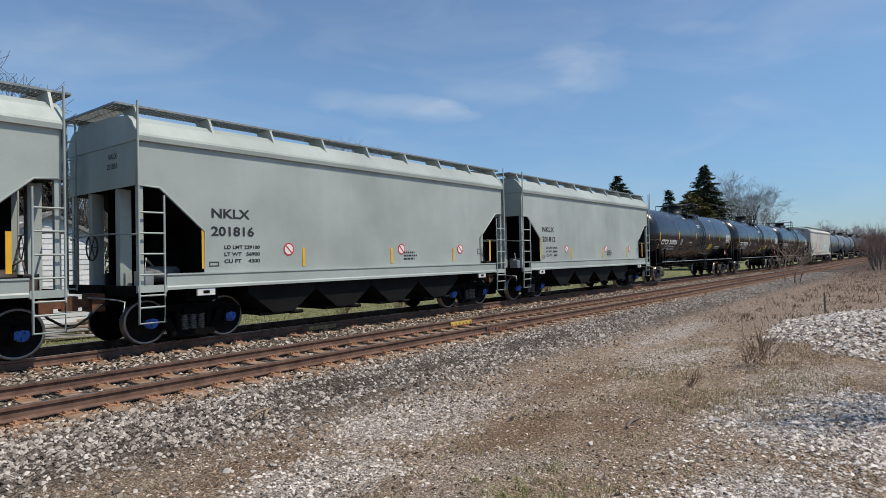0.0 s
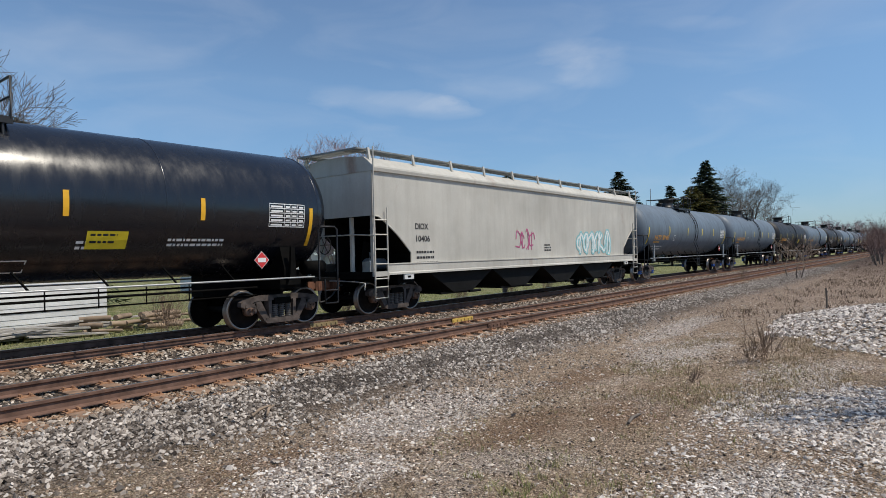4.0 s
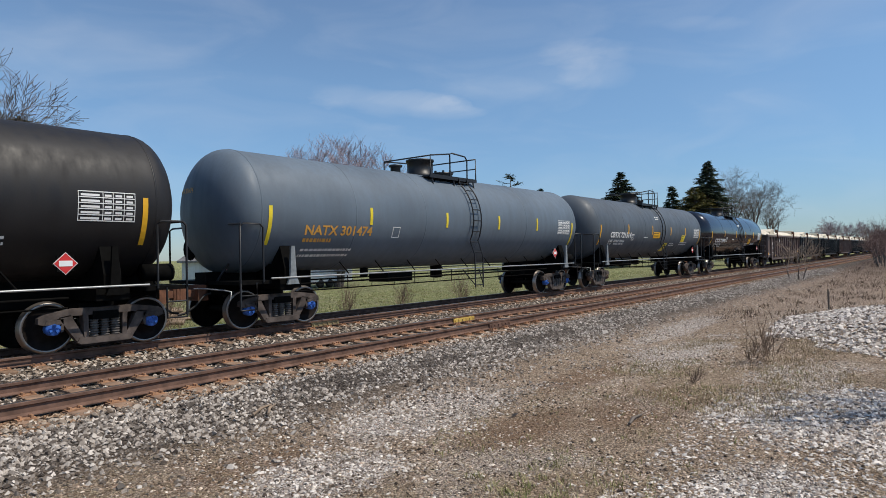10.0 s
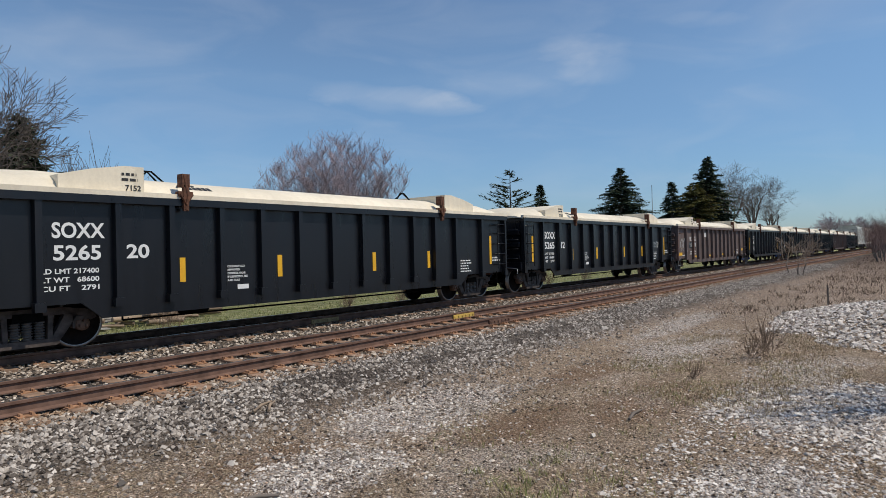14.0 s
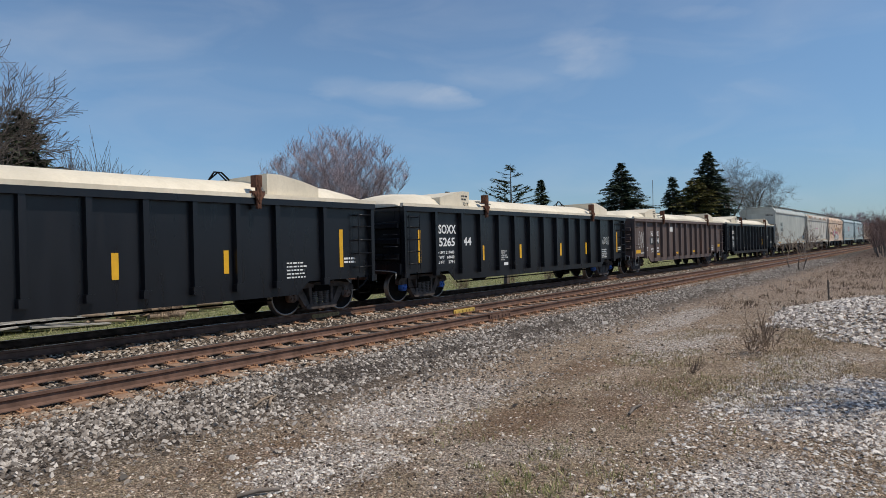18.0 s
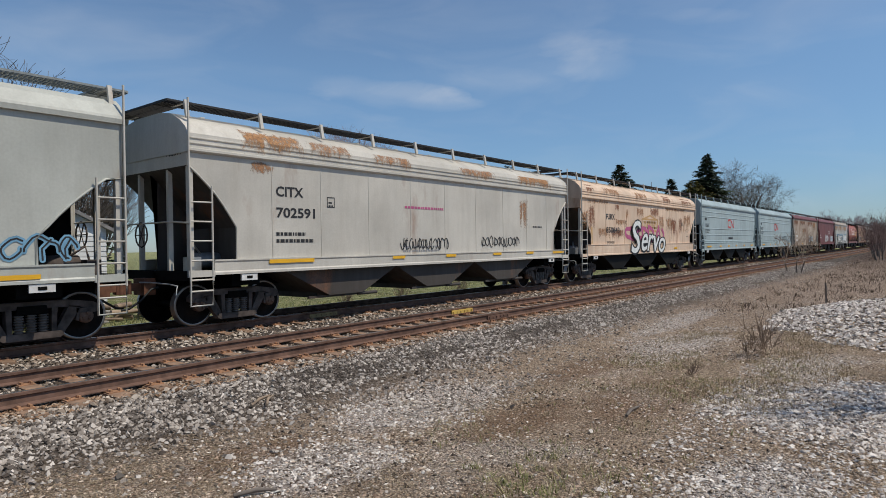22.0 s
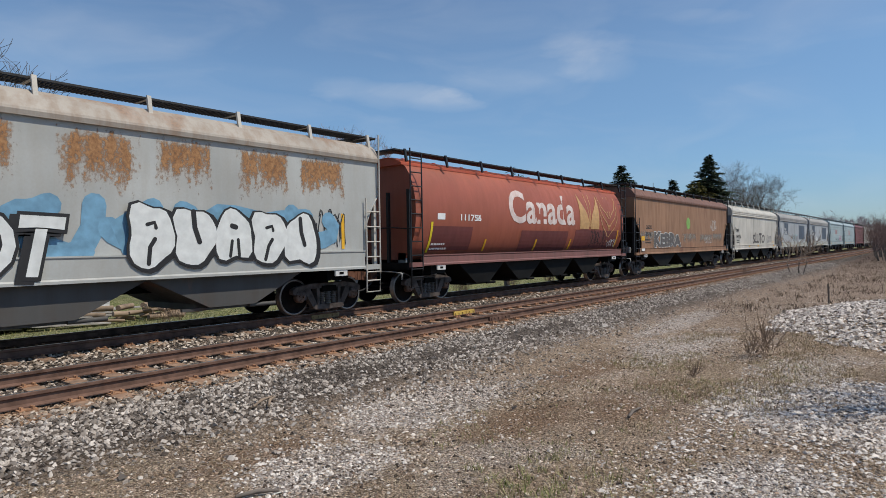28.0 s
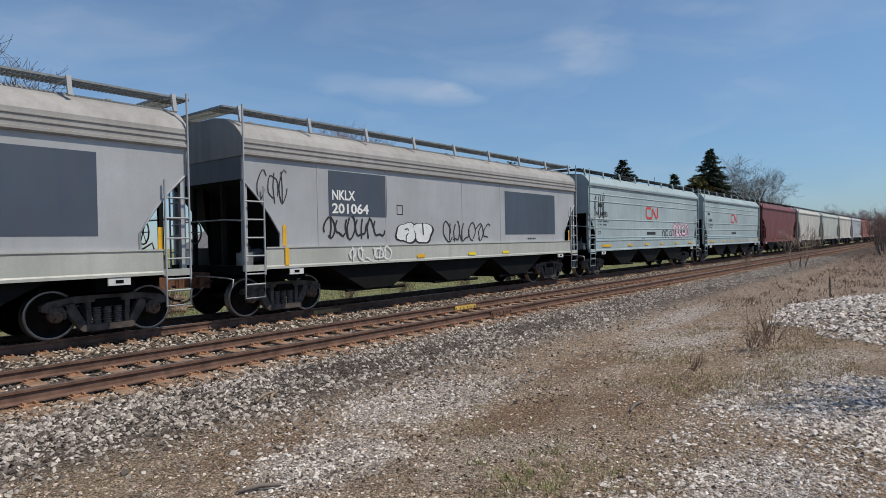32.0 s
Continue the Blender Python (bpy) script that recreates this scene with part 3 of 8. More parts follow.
def data_lines(x, z, w, n, h=0.055, gap=0.10, seed=1):
    """Small stencilled lines too fine to read."""
    rnd = random.Random(seed)
    out = []
    for k in range(n):
        a, end = x, x + w * rnd.uniform(0.7, 1.0)
        while a < end:
            b = min(end, a + rnd.uniform(0.04, 0.13))
            out.append(("b", a, b, z - k * gap, z - k * gap + h))
            a = b + 0.028
    return out


def stroke(g, pts, width, surface, m=0, lift=0.0):
    """A painted stroke as a flat ribbon with rounded ends."""
    pts = [Vector(p) for p in pts]
    n = len(pts)
    L, R = [], []
    for i, p in enumerate(pts):
        d = (pts[min(i + 1, n - 1)] - pts[max(i - 1, 0)]).normalized()
        s = Vector((-d.y, d.x)) * width * 0.5
        L.append(p + s)
        R.append(p - s)
    def put(p, i=0):
        x, y, z = surface(p.x, p.y)
        return (x, y - lift - 0.0002 * i, z)
    vs = [put(p, i) for i, p in enumerate(L)] + [put(p, i) for i, p in enumerate(R)]
    g.add(vs, [(n + i, n + i + 1, i + 1, i) for i in range(n - 1)], m)
    for i, j in ((0, 1), (n - 1, n - 2)):
        d = (pts[i] - pts[j]).normalized()
        a0 = math.atan2(d.y, d.x) - math.pi / 2
        ring = [put(pts[i] + Vector((math.cos(a0 + k * math.pi / 5), math.sin(a0 + k * math.pi / 5))) * width * 0.5, i) for k in range(6)]
        g.add(ring, [tuple(range(6))], m)


def scrawl(rnd, x, z, w, h, n):
    """Loose looping strokes that fill a box, spelling nothing."""
    out = []
    step = w / n
    for k in range(n):
        cx, cz = x + step * (k + 0.5), z + h * 0.5
        a0, turn = rnd.uniform(0, 6.28), rnd.choice((-1, 1)) * rnd.uniform(3.2, 6.0)
        rx, rz = step * rnd.uniform(0.38, 0.55), h * rnd.uniform(0.33, 0.50)
        pts = [(cx + rx * math.cos(a0 + turn * i / 12) + step * 0.25 * (i / 12 - 0.5), cz + rz * math.sin(a0 + turn * i / 12) * (1 - 0.25 * math.sin(i))) for i in range(13)]
        out.append(pts)
        if rnd.random() < 0.7:
            bx = cx + rnd.uniform(-0.3, 0.3) * step
            out.append([(bx, z + h * rnd.uniform(0, 0.1)), (bx + rnd.uniform(-0.15, 0.15) * step, z + h * 0.5), (bx + rnd.uniform(-0.1, 0.3) * step, z + h * rnd.uniform(0.85, 1.0))])
    return out


def graffiti(parent, seed, x, z, w, h, n, mats, surface, widths=(0.24, 0.15), label="looping spray-painted graffiti"):
    """Layers of strokes: the outline first, the fill proud of it."""
    rnd = random.Random(seed)
    lines = scrawl(rnd, x, z, w, h, n)
    for i, pts in enumerate(lines):
        g = Geo()
        for k, wd in enumerate(widths):
            stroke(g, pts, wd, surface, k, 0.003 + 0.0032 * k + 0.0027 * (i % 6) / 6 * (1 if k == 0 else 0.3))
        part("graffiti_stroke", g, mats, parent, label)


def bubble_letters(parent, seed, x, z, w, h, n, mats, surface, label="large white bubble-shaped graffiti"):
    """Fat rounded shapes side by side: shadow, outline, fill and a few inner cuts. They spell nothing."""
    rnd = random.Random(seed)
    step = w / n

    def at(px, pz, lift):
        a, b, c = surface(px, pz)
        return (a, b - lift, c)
    for k in range(n):
        g = Geo()
        cx, cz = x + step * (k + 0.5), z + h * 0.5 + rnd.uniform(-0.04, 0.04) * h
        hw, hh, ph = step * rnd.uniform(0.52, 0.62), h * rnd.uniform(0.44, 0.52), rnd.uniform(0, 6)
        ring = []
        for i in range(22):
            a = 2 * math.pi * i / 22
            r = 1 / (abs(math.cos(a)) ** 3.2 + abs(math.sin(a)) ** 3.2) ** (1 / 3.2)
            r *= 1 + 0.11 * math.sin(3 * a + ph) + 0.06 * math.sin(5 * a + 2 * ph)
            ring.append((math.cos(a) * r, math.sin(a) * r))
        base = 0.004 + 0.0012 * (k % 2)
        for lift, f, dx, dz, m in ((base, 1.02, 0.05, -0.03, 0), (base + 0.003, 1.0, 0, 0, 0), (base + 0.006, 0.88, 0, 0, 1)):
            g.add([at(cx + dx * h + px * hw * f, cz + dz * h + pz * (hh * f if f > 0.9 else hh * 0.94), lift) for px, pz in ring], [tuple(range(22))], m)
        lean = rnd.uniform(-0.12, 0.12) * step
        kind = k % 3
        if kind == 0:
            stroke(g, [(cx - hw * 0.1 + lean, cz - hh * 0.86), (cx - hw * 0.05, cz - hh * 0.35), (cx + hw * 0.15, cz - hh * 0.1)], 0.07 * h, surface, 0, base + 0.009)
            stroke(g, [(cx - hw * 0.15, cz + hh * 0.35), (cx + hw * 0.15, cz + hh * 0.42), (cx + hw * 0.2, cz + hh * 0.25)], 0.06 * h, surface, 0, base + 0.009)
        elif kind == 1:
            stroke(g, [(cx - hw * 0.05, cz + hh * 0.86), (cx, cz + hh * 0.3), (cx + lean, cz - hh * 0.2)], 0.09 * h, surface, 0, base + 0.009)
        else:
            stroke(g, [(cx - hw * 0.2, cz - hh * 0.8), (cx - hw * 0.1, cz - hh * 0.2)], 0.06 * h, surface, 0, base + 0.009)
            stroke(g, [(cx + hw * 0.25, cz - hh * 0.8), (cx + hw * 0.2, cz - hh * 0.15)], 0.06 * h, surface, 0, base + 0.009)
            stroke(g, [(cx - hw * 0.1, cz + hh * 0.4), (cx + hw * 0.1, cz + hh * 0.35)], 0.09 * h, surface, 0, base + 0.009)
        part("graffiti_letter", g, mats, parent, label)


def outline_word(parent, text, x, z, w, h, mats, surface, lean=0.0, fat=(0.16, 0.05), shadow=(0.05, -0.04), label="large white graffiti with black outlines", seed=0, wild=0.0):
    """A sprayed word, one part for each letter: a black shadow and outline, and the fill proud of it."""
    rnd = random.Random(seed)
    at = x
    span = sum(letters(c, 0.0)[2] for c in text)
    for i, c in enumerate(text):
        cw = letters(c, 0.0)[2] / span * w
        up = rnd.uniform(-0.03, 0.05) * h
        tall = h * rnd.uniform(0.90, 1.12)
        own, phase = lean + rnd.uniform(-wild, wild), rnd.uniform(0, 6)
        g = Geo()
        for k, (bold, m, dx, dz) in enumerate(((fat[0], 0, shadow[0] * h, shadow[1] * h), (fat[0], 0, 0, 0), (fat[1], 1, 0, 0))):
            v, fs, wide = letters(c, bold)
            base = letters(c, 0.0)[2]
            lift = 0.004 + 0.003 * k + 0.0007 * (i % 3)
            vs = []
            for a, b, _ in v:
                px, pz = at + dx + float(a) / base * cw * (1 + 0.5 * wild) + float(b) * tall * own + wild * 0.45 * h * math.sin(2.6 * float(b) + phase), z + up + dz + float(b) * tall + 0.03 * h * math.sin(float(a) * 3 + i)
                p = surface(px, pz)
                vs.append((p[0], p[1] - lift, p[2]))
            g.add(vs, fs, m)
        part("graffiti_letter", g, mats, parent, label)
        at += cw

# ---- ground, ballast and tracks ----
def smooth(a, b, t):
    t = max(0.0, min(1.0, (t - a) / (b - a)))
    return t * t * (3 - 2 * t)


def ground_z(x, y):
    z = GROUND_Z + 0.20 * smooth(5.0, 7.9, y)
    z += -0.66 * smooth(15.2, 18.2, y)
    z += 0.05 * noise.noise((x * 0.35, y * 0.35, 1.7)) * (1 - smooth(6.5, 7.8, y) * (1 - smooth(15.5, 17, y)))
    z += 0.60 * math.exp(-(((x - 17.9) / 4.0) ** 2 + ((y + 0.1) / 3.0) ** 2) ** 1.6)      # heap of stone
    z += 0.05 * math.exp(-(((x - 8.3) / 2.2) ** 2 + ((y - 0.9) / 1.3) ** 2))
    z += 2.3 * smooth(45, 110, x) * (1 - smooth(3.0, 8.2, y))                               # bank at the bend of the path
    return z


def build_ground():
    xs = sorted({round(v, 3) for v in [-900, -500, -250, -120, -60, -30, -15] + list(np.arange(-10, 40, 0.5)) + list(np.arange(40, 140, 4)) + [160, 200, 260, 400, 700, 1200, 2200]})
    ys = sorted({round(v, 3) for v in [-900, -400, -150, -60, -30, -16] + list(np.arange(-10, 20, 0.4)) + list(np.arange(20, 70, 3)) + [90, 130, 200, 350, 700, 1300, 2200]})
    vs = [(x, y, ground_z(x, y)) for x in xs for y in ys]
    n = len(ys)
    fs = [(i * n + j, (i + 1) * n + j, (i + 1) * n + j + 1, i * n + j + 1) for i in range(len(xs) - 1) for j in range(n - 1)]
    me = raw_mesh("ground", vs, fs, M["earth"], True)
    tagged(new("ground", me), "bare brown dirt and gravel with a green lawn beyond", "ground", kind="structure")


build_ground()

ROCK_V = np.array([(0.9, 0.1, -0.1), (0.2, 0.85, 0.05), (-0.95, 0.15, 0.1), (-0.15, -0.9, -0.05), (0.15, 0.1, 0.8), (0.45, -0.45, 0.5), (-0.4, 0.45, 0.55)], dtype=np.float32)
ROCK_F = np.array([(0, 1, 4), (4, 5, 0), (1, 6, 4), (1, 2, 6), (2, 3, 4), (6, 2, 4), (3, 5, 4), (3, 0, 5)], dtype=np.int32)


def scatter_stones(name, pts, sizes, mat, label, seed, flat=0.75):
    """Thousands of broken stones, each turned and stretched its own way, in one mesh."""
    rng = np.random.default_rng(seed)
    n = len(pts)
    ang = rng.uniform(0, 2 * np.pi, n)
    st = rng.uniform(0.65, 1.35, (n, 3)) * np.array([1, 1, flat])
    v = ROCK_V[None] * (1 + rng.uniform(-0.25, 0.25, (n, len(ROCK_V), 1))) * st[:, None, :] * np.asarray(sizes)[:, None, None]
    tilt = rng.uniform(-0.4, 0.4, (n, 2))
    z = v[:, :, 2] + v[:, :, 0] * tilt[:, :1] + v[:, :, 1] * tilt[:, 1:]
    c, s = np.cos(ang)[:, None], np.sin(ang)[:, None]
    v = np.stack([v[:, :, 0] * c - v[:, :, 1] * s, v[:, :, 0] * s + v[:, :, 1] * c, z], -1) + np.asarray(pts)[:, None, :]
    f = ROCK_F[None] + (np.arange(n) * len(ROCK_V))[:, None, None]
    me = raw_mesh(name, v.reshape(-1, 3), f.reshape(-1, 3), mat)
    return tagged(new(name, me), label, "gravel", kind="stuff")


def stones_where(seed, n, x0, x1, y0, y1, keep, near_bias=1.0):
    rng = np.random.default_rng(seed)
    out = []
    for u, v, k in zip(rng.uniform(0, 1, n), rng.uniform(y0, y1, n), rng.uniform(0, 1, n)):
        x = x0 + (x1 - x0) * u ** near_bias
        if k < keep(x, v):
            out.append((x, v, ground_z(x, v)))
    return out


def shoulder(x, y):
    e = 6.15 + 0.5 * noise.noise((x * 0.3, 3.3, 0)) + 0.35 * smooth(9, 2, x) + 0.5 * smooth(12, 20, x)
    return max(smooth(e - 0.9, e + 0.5, y), 0.07 * smooth(e - 2.2, e - 0.8, y))


def spread(table, x, y):
    """How deep a place lies inside the ragged spreads of a table, from 0 to 1."""
    v = max(1 - math.hypot((x - cx) / (rx * 1.5), (y - cy) / (ry * 1.5)) for cx, cy, rx, ry in table)
    return smooth(0.10, 0.50, v + 0.55 * noise.noise((x * 1.1, y * 1.1, 6)) + 0.25 * noise.noise((x * 4, y * 4, 2)))


def build_stones():
    rng = np.random.default_rng(5)
    def bank(x, y):
        bare = noise.noise((x * 0.55, y * 1.5, 12)) + 0.5 * noise.noise((x * 2.1, y * 3.0, 5))
        return shoulder(x, y) * (0.14 if bare > 0.28 and y < 7.6 else 1.0)
    p = stones_where(11, 100000, 0.5, 62, 4.2, 8.2, bank, 1.8)
    scatter_stones("ballast", p, 0.011 + 0.032 * rng.uniform(0, 1, len(p)) ** 1.4, M["ballast"], "grey crushed-stone ballast sloping down from the track", 1, 0.95)
    p = [(x, y, -0.225 + 0.035 * smooth(8.55, 7.9, y) + 0.02 * smooth(10.1, 10.6, y)) for x, y, _ in stones_where(12, 30000, 0.5, 62, 7.9, 15.3, lambda x, y: 1.0, 1.7)]
    scatter_stones("ballast", [q for q in p if q[1] < 12.75], rng.uniform(0.022, 0.05, sum(q[1] < 12.75 for q in p)), M["ballast_mid"], "brown-stained ballast between and around the ties", 2)
    # beneath the cars the shade is put into a darker stone colour
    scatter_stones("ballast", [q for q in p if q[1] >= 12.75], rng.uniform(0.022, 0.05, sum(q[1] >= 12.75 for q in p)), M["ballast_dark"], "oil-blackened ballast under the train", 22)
    p = [(x, y, -0.215 + 0.02 * noise.noise((x, y, 0))) for x, y, _ in stones_where(16, 8000, 0.5, 45, 7.80, 8.52, lambda x, y: 1.0, 1.6)]
    scatter_stones("ballast", p, rng.uniform(0.015, 0.04, len(p)), M["ballast_rust"], "rust-dusted ballast along the near rail", 6)
    p = stones_where(17, 90000, 2.2, 20, -0.6, 6.4, lambda x, y: spread(PALE, x, y), 1.35)
    scatter_stones("gravel", p, 0.006 + 0.024 * rng.uniform(0, 1, len(p)) ** 2.2, M["limestone"], "pale fine stone spread over the dirt", 7, 0.7)
    p = stones_where(13, 190000, 1.4, 30, -0.8, 6.2, lambda x, y: 0.5 * (1 - shoulder(x, y)) * max(0.30, min(1.0, 0.6 + 1.7 * noise.noise((x * 0.45, y * 0.45, 9)))), 1.5)
    scatter_stones("gravel", p, 0.005 + 0.020 * rng.uniform(0, 1, len(p)) ** 2.6, M["gravel_warm"], "loose gravel scattered over the dirt", 3, 0.6)
    def coarse(x, y):
        return smooth(0.0, 0.3, 1 - math.hypot((x - 7.2) / 1.5, (y - 5.0) / 0.55) + 0.9 * noise.noise((x * 1.3, y * 1.3, 8)))
    p = stones_where(18, 2600, 5.0, 9.5, 4.2, 5.9, coarse)
    scatter_stones("gravel", p, rng.uniform(0.010, 0.036, len(p)), M["ballast"], "broken stones strayed from the ballast", 8)
    p = stones_where(20, 42000, 3.2, 24, 0.4, 6.2, lambda x, y: 0.6 * (1 - shoulder(x, y)) * max(0.12, min(1.0, 0.35 + 1.6 * noise.noise((x * 0.8, y * 0.8, 15)))), 1.3)
    scatter_stones("gravel", p, 0.008 + 0.022 * rng.uniform(0, 1, len(p)) ** 2.2, M["gravel_mixed"], "mixed pale and dark stones trodden into the dirt", 10, 0.8)

    def heap(x, y):
        return 1.0 if ((x - 17.9) / 4.7) ** 2 + ((y + 0.1) / 3.4) ** 2 < 1 + 0.25 * noise.noise((x, y, 4)) else 0.0
    p = stones_where(14, 24000, 12.5, 24, -4.0, 3.8, heap)
    scatter_stones("stone_heap", p, rng.uniform(0.026, 0.072, len(p)), M["limestone"], "low heap of pale crushed limestone", 4)
    def patch(x, y):
        d = ((x - 8.7) / 1.9) ** 2 + ((y - 0.75) / 1.5) ** 2
        return smooth(1.25, 0.75, d + 0.55 * noise.noise((x * 0.9, y * 0.9, 2)) + 0.25 * noise.noise((x * 3, y * 3, 2)))
    p = stones_where(15, 15000, 5.0, 13.0, -1.2, 3.0, patch)
    scatter_stones("gravel", p, rng.uniform(0.012, 0.040, len(p)), M["limestone"], "patch of pale crushed stone lying on the dirt", 5)
    p = stones_where(19, 5000, 4.6, 8.5, -0.8, 2.3, lambda x, y: smooth(-0.25, 0.45, noise.noise((x * 1.2, y * 1.2, 3)) + 0.15))
    scatter_stones("gravel", p, rng.uniform(0.010, 0.034, len(p)), M["limestone"], "pale stones half sunk in the dirt", 9, 0.55)
    for x, y, s, lab in ((6.75, 4.25, 0.06, "dark"), (14.2, 6.35, 0.10, "white"), (6.35, 3.0, 0.05, "white"), (7.9, 2.1, 0.07, "pale"), (2.55, 5.75, 0.06, "dark")):
        m = M["ballast_dark"] if lab == "dark" else M["limestone"]
        tagged(scatter_stones("rock", [(x, y, ground_z(x, y) + 0.02)], [s], m, lab + " stone lying alone on the dirt", int(x * 10)), kind="object", category="rock")


build_stones()

RAIL = [(-0.07, -0.17), (0.07, -0.17), (0.07, -0.158), (0.014, -0.135), (0.010, -0.055), (0.036, -0.040), (0.036, -0.006), (0.028, 0.0), (-0.028, 0.0), (-0.036, -0.006), (-0.036, -0.040), (-0.010, -0.055), (-0.014, -0.135), (-0.07, -0.158)]


def build_track(yc, label, seed):
    rnd = random.Random(seed)
    tr = thing("railway_track", label, "railway track", kind="structure", at=(0, yc, 0))
    for side in (-1, 1):
        g = Geo()
        g.prism([(side * 0.7535 + a, b) for a, b in RAIL], -160, 900, "x", 0)
        g.box(-160, 900, side * 0.7535 - 0.026, side * 0.7535 + 0.026, -0.003, 0.0015, 1)
        part("rail", g, [M["rail"], M["rail_top"]], tr, "rusty steel rail with a worn bright head")
    tie = Geo().box(-0.115, 0.115, -1.29, 1.29, -0.36, -0.188)
    tie.box(-0.10, 0.02, -1.27, 1.28, -0.189, -0.186)
    tie_me = tie.mesh("tie", M["tie"])
    pl = Geo().box(-0.10, 0.10, -0.19, 0.19, -0.188, -0.172)
    for sx in (-0.06, 0.06):
        for sy in (-0.105, 0.105, -0.16):
            pl.box(sx - 0.014, sx + 0.014, sy - 0.02, sy + 0.02, -0.172, -0.142)
    plate_me = pl.mesh("tie_plate", M["tie_plate"])
    far = Geo()
    x, k = -3.0, 0
    while x < 260:
        xx = x + rnd.uniform(-0.02, 0.02)
        if k < 150:
            t = part("tie", tie_me, None, tr, at=(xx, rnd.uniform(-0.05, 0.05), rnd.uniform(-0.012, 0.004)))
            t.rotation_euler.z = rnd.uniform(-0.02, 0.02)
            for side in (-1, 1):
                part("tie_plate", plate_me, None, t, at=(0, side * 0.7535 - t.location.y, -t.location.z))
        else:
            far.box(xx - 0.115, xx + 0.115, -1.29, 1.29, -0.36, -0.188)
            for side in (-1, 1):
                far.box(xx - 0.1, xx + 0.1, side * 0.7535 - 0.19, side * 0.7535 + 0.19, -0.188, -0.165, 1)
        x += 0.515
        k += 1
    tagged(part("ties", far, [M["tie"], M["tie_plate"]], tr), kind="stuff")
    return tr


near_track = build_track(NEAR, "empty railway track with rusty rails on timber ties", 3)
far_track = build_track(FAR, "railway track that carries the train", 4)
# joint bars bolted to the rails
for tr, x, side, mat, lab in ((near_track, 13.43, 1, "yellow_bar", "yellow-painted joint bar"), (near_track, 12.88, -1, "rail", "rusty joint bar"), (far_track, 10.9, -1, "faded_bar", "faded yellow joint bar")):
    g = Geo()
    for o in (-1, 1):
        yy = side * 0.7535 + o * 0.042
        g.prism([(yy - 0.018, -0.15), (yy + 0.018, -0.15), (yy + 0.012, -0.05), (yy - 0.012, -0.05)], x - 0.46, x + 0.46, "x")
        for b in range(6):
            g.box(x - 0.40 + b * 0.16 - 0.02, x - 0.40 + b * 0.16 + 0.02, yy - 0.035, yy + 0.035, -0.118, -0.082)
    part("joint_bar", g, M[mat], tr, lab)

# ---- trees, shrubs and grass ----
def grow(g, rnd, p, d, length, r, depth, spread, up, wiggle, sides=4, least=0.0035):
    """One limb and, from it, its own smaller limbs."""
    n = 4 if depth > 1 else 3
    pts, rs, dirs = [p.copy()], [r], [d.copy()]
    for i in range(n):
        d = (d + Vector((rnd.gauss(0, wiggle), rnd.gauss(0, wiggle), rnd.gauss(0, wiggle) + up))).normalized()
        p = p + d * (length / n)
        pts.append(p.copy())
        rs.append(max(least, r * (1 - 0.62 * (i + 1) / n)))
        dirs.append(d.copy())
    g.tube(pts, rs, sides if depth > 1 else 3, caps=False)
    if depth == 0:
        return
    kids = rnd.randint(4, 6) if depth > 1 else rnd.randint(4, 7)
    for k in range(kids):
        t = rnd.uniform(0.30, 1.0)
        i = min(n - 1, int(t * n))
        q = pts[i].lerp(pts[i + 1], t * n - i)
        side = dirs[i].orthogonal().normalized()
        side.rotate(Matrix.Rotation(rnd.uniform(0, 6.283), 3, dirs[i]))
        nd = (dirs[i] * math.cos(spread) + side * math.sin(spread)).normalized()
        grow(g, rnd, q, nd, length * rnd.uniform(0.48, 0.72), max(0.006, rs[i] * 0.52), depth - 1, spread, up, wiggle, 3, least)


def bare_tree(x, y, height, seed, label, mat="twig", stems=1, spread=0.62, depth=4, lean=0.0, name="tree", least=0.0035):
    rnd = random.Random(seed)
    z = ground_z(x, y) - 0.05
    t = thing(name, label, "tree" if name == "tree" else "shrub", at=(x, y, z))
    crown = Geo()
    for s in range(stems):
        a = rnd.uniform(0, 6.283)
        base = Vector((0.35 * math.cos(a), 0.35 * math.sin(a), 0)) if stems > 1 else Vector((0, 0, 0))
        d = Vector((math.cos(a) * 0.32 * (stems > 1) + lean, math.sin(a) * 0.32 * (stems > 1), 1)).normalized()
        r0 = height * (0.020 if stems == 1 else 0.010)
        h0 = height * (0.34 if stems == 1 else 0.22)
        top = base + d * h0
        trunk = Geo().tube([base - Vector((0, 0, 0.1)), base + d * h0 * 0.5 + Vector((0.03, 0.02, 0)), top], [r0 * 1.25, r0, r0 * 0.85], 7)
        part("trunk" if stems == 1 else "stem", trunk, M["bark"], t)
        for k in range(5 if stems == 1 else 3):
            b = k * 2.4 + rnd.uniform(-0.4, 0.4)
            nd = Vector((math.cos(b) * 0.55, math.sin(b) * 0.55, 1)).normalized()
            st = base + d * h0 * rnd.uniform(0.75, 1.0)
            grow(crown, rnd, st, (nd + d * 0.3).normalized(), height * rnd.uniform(0.30, 0.40), r0 * 0.62, depth - 1, spread, 0.05, 0.10, 4, least)
    part("crown", crown, M[mat], t)
    return t


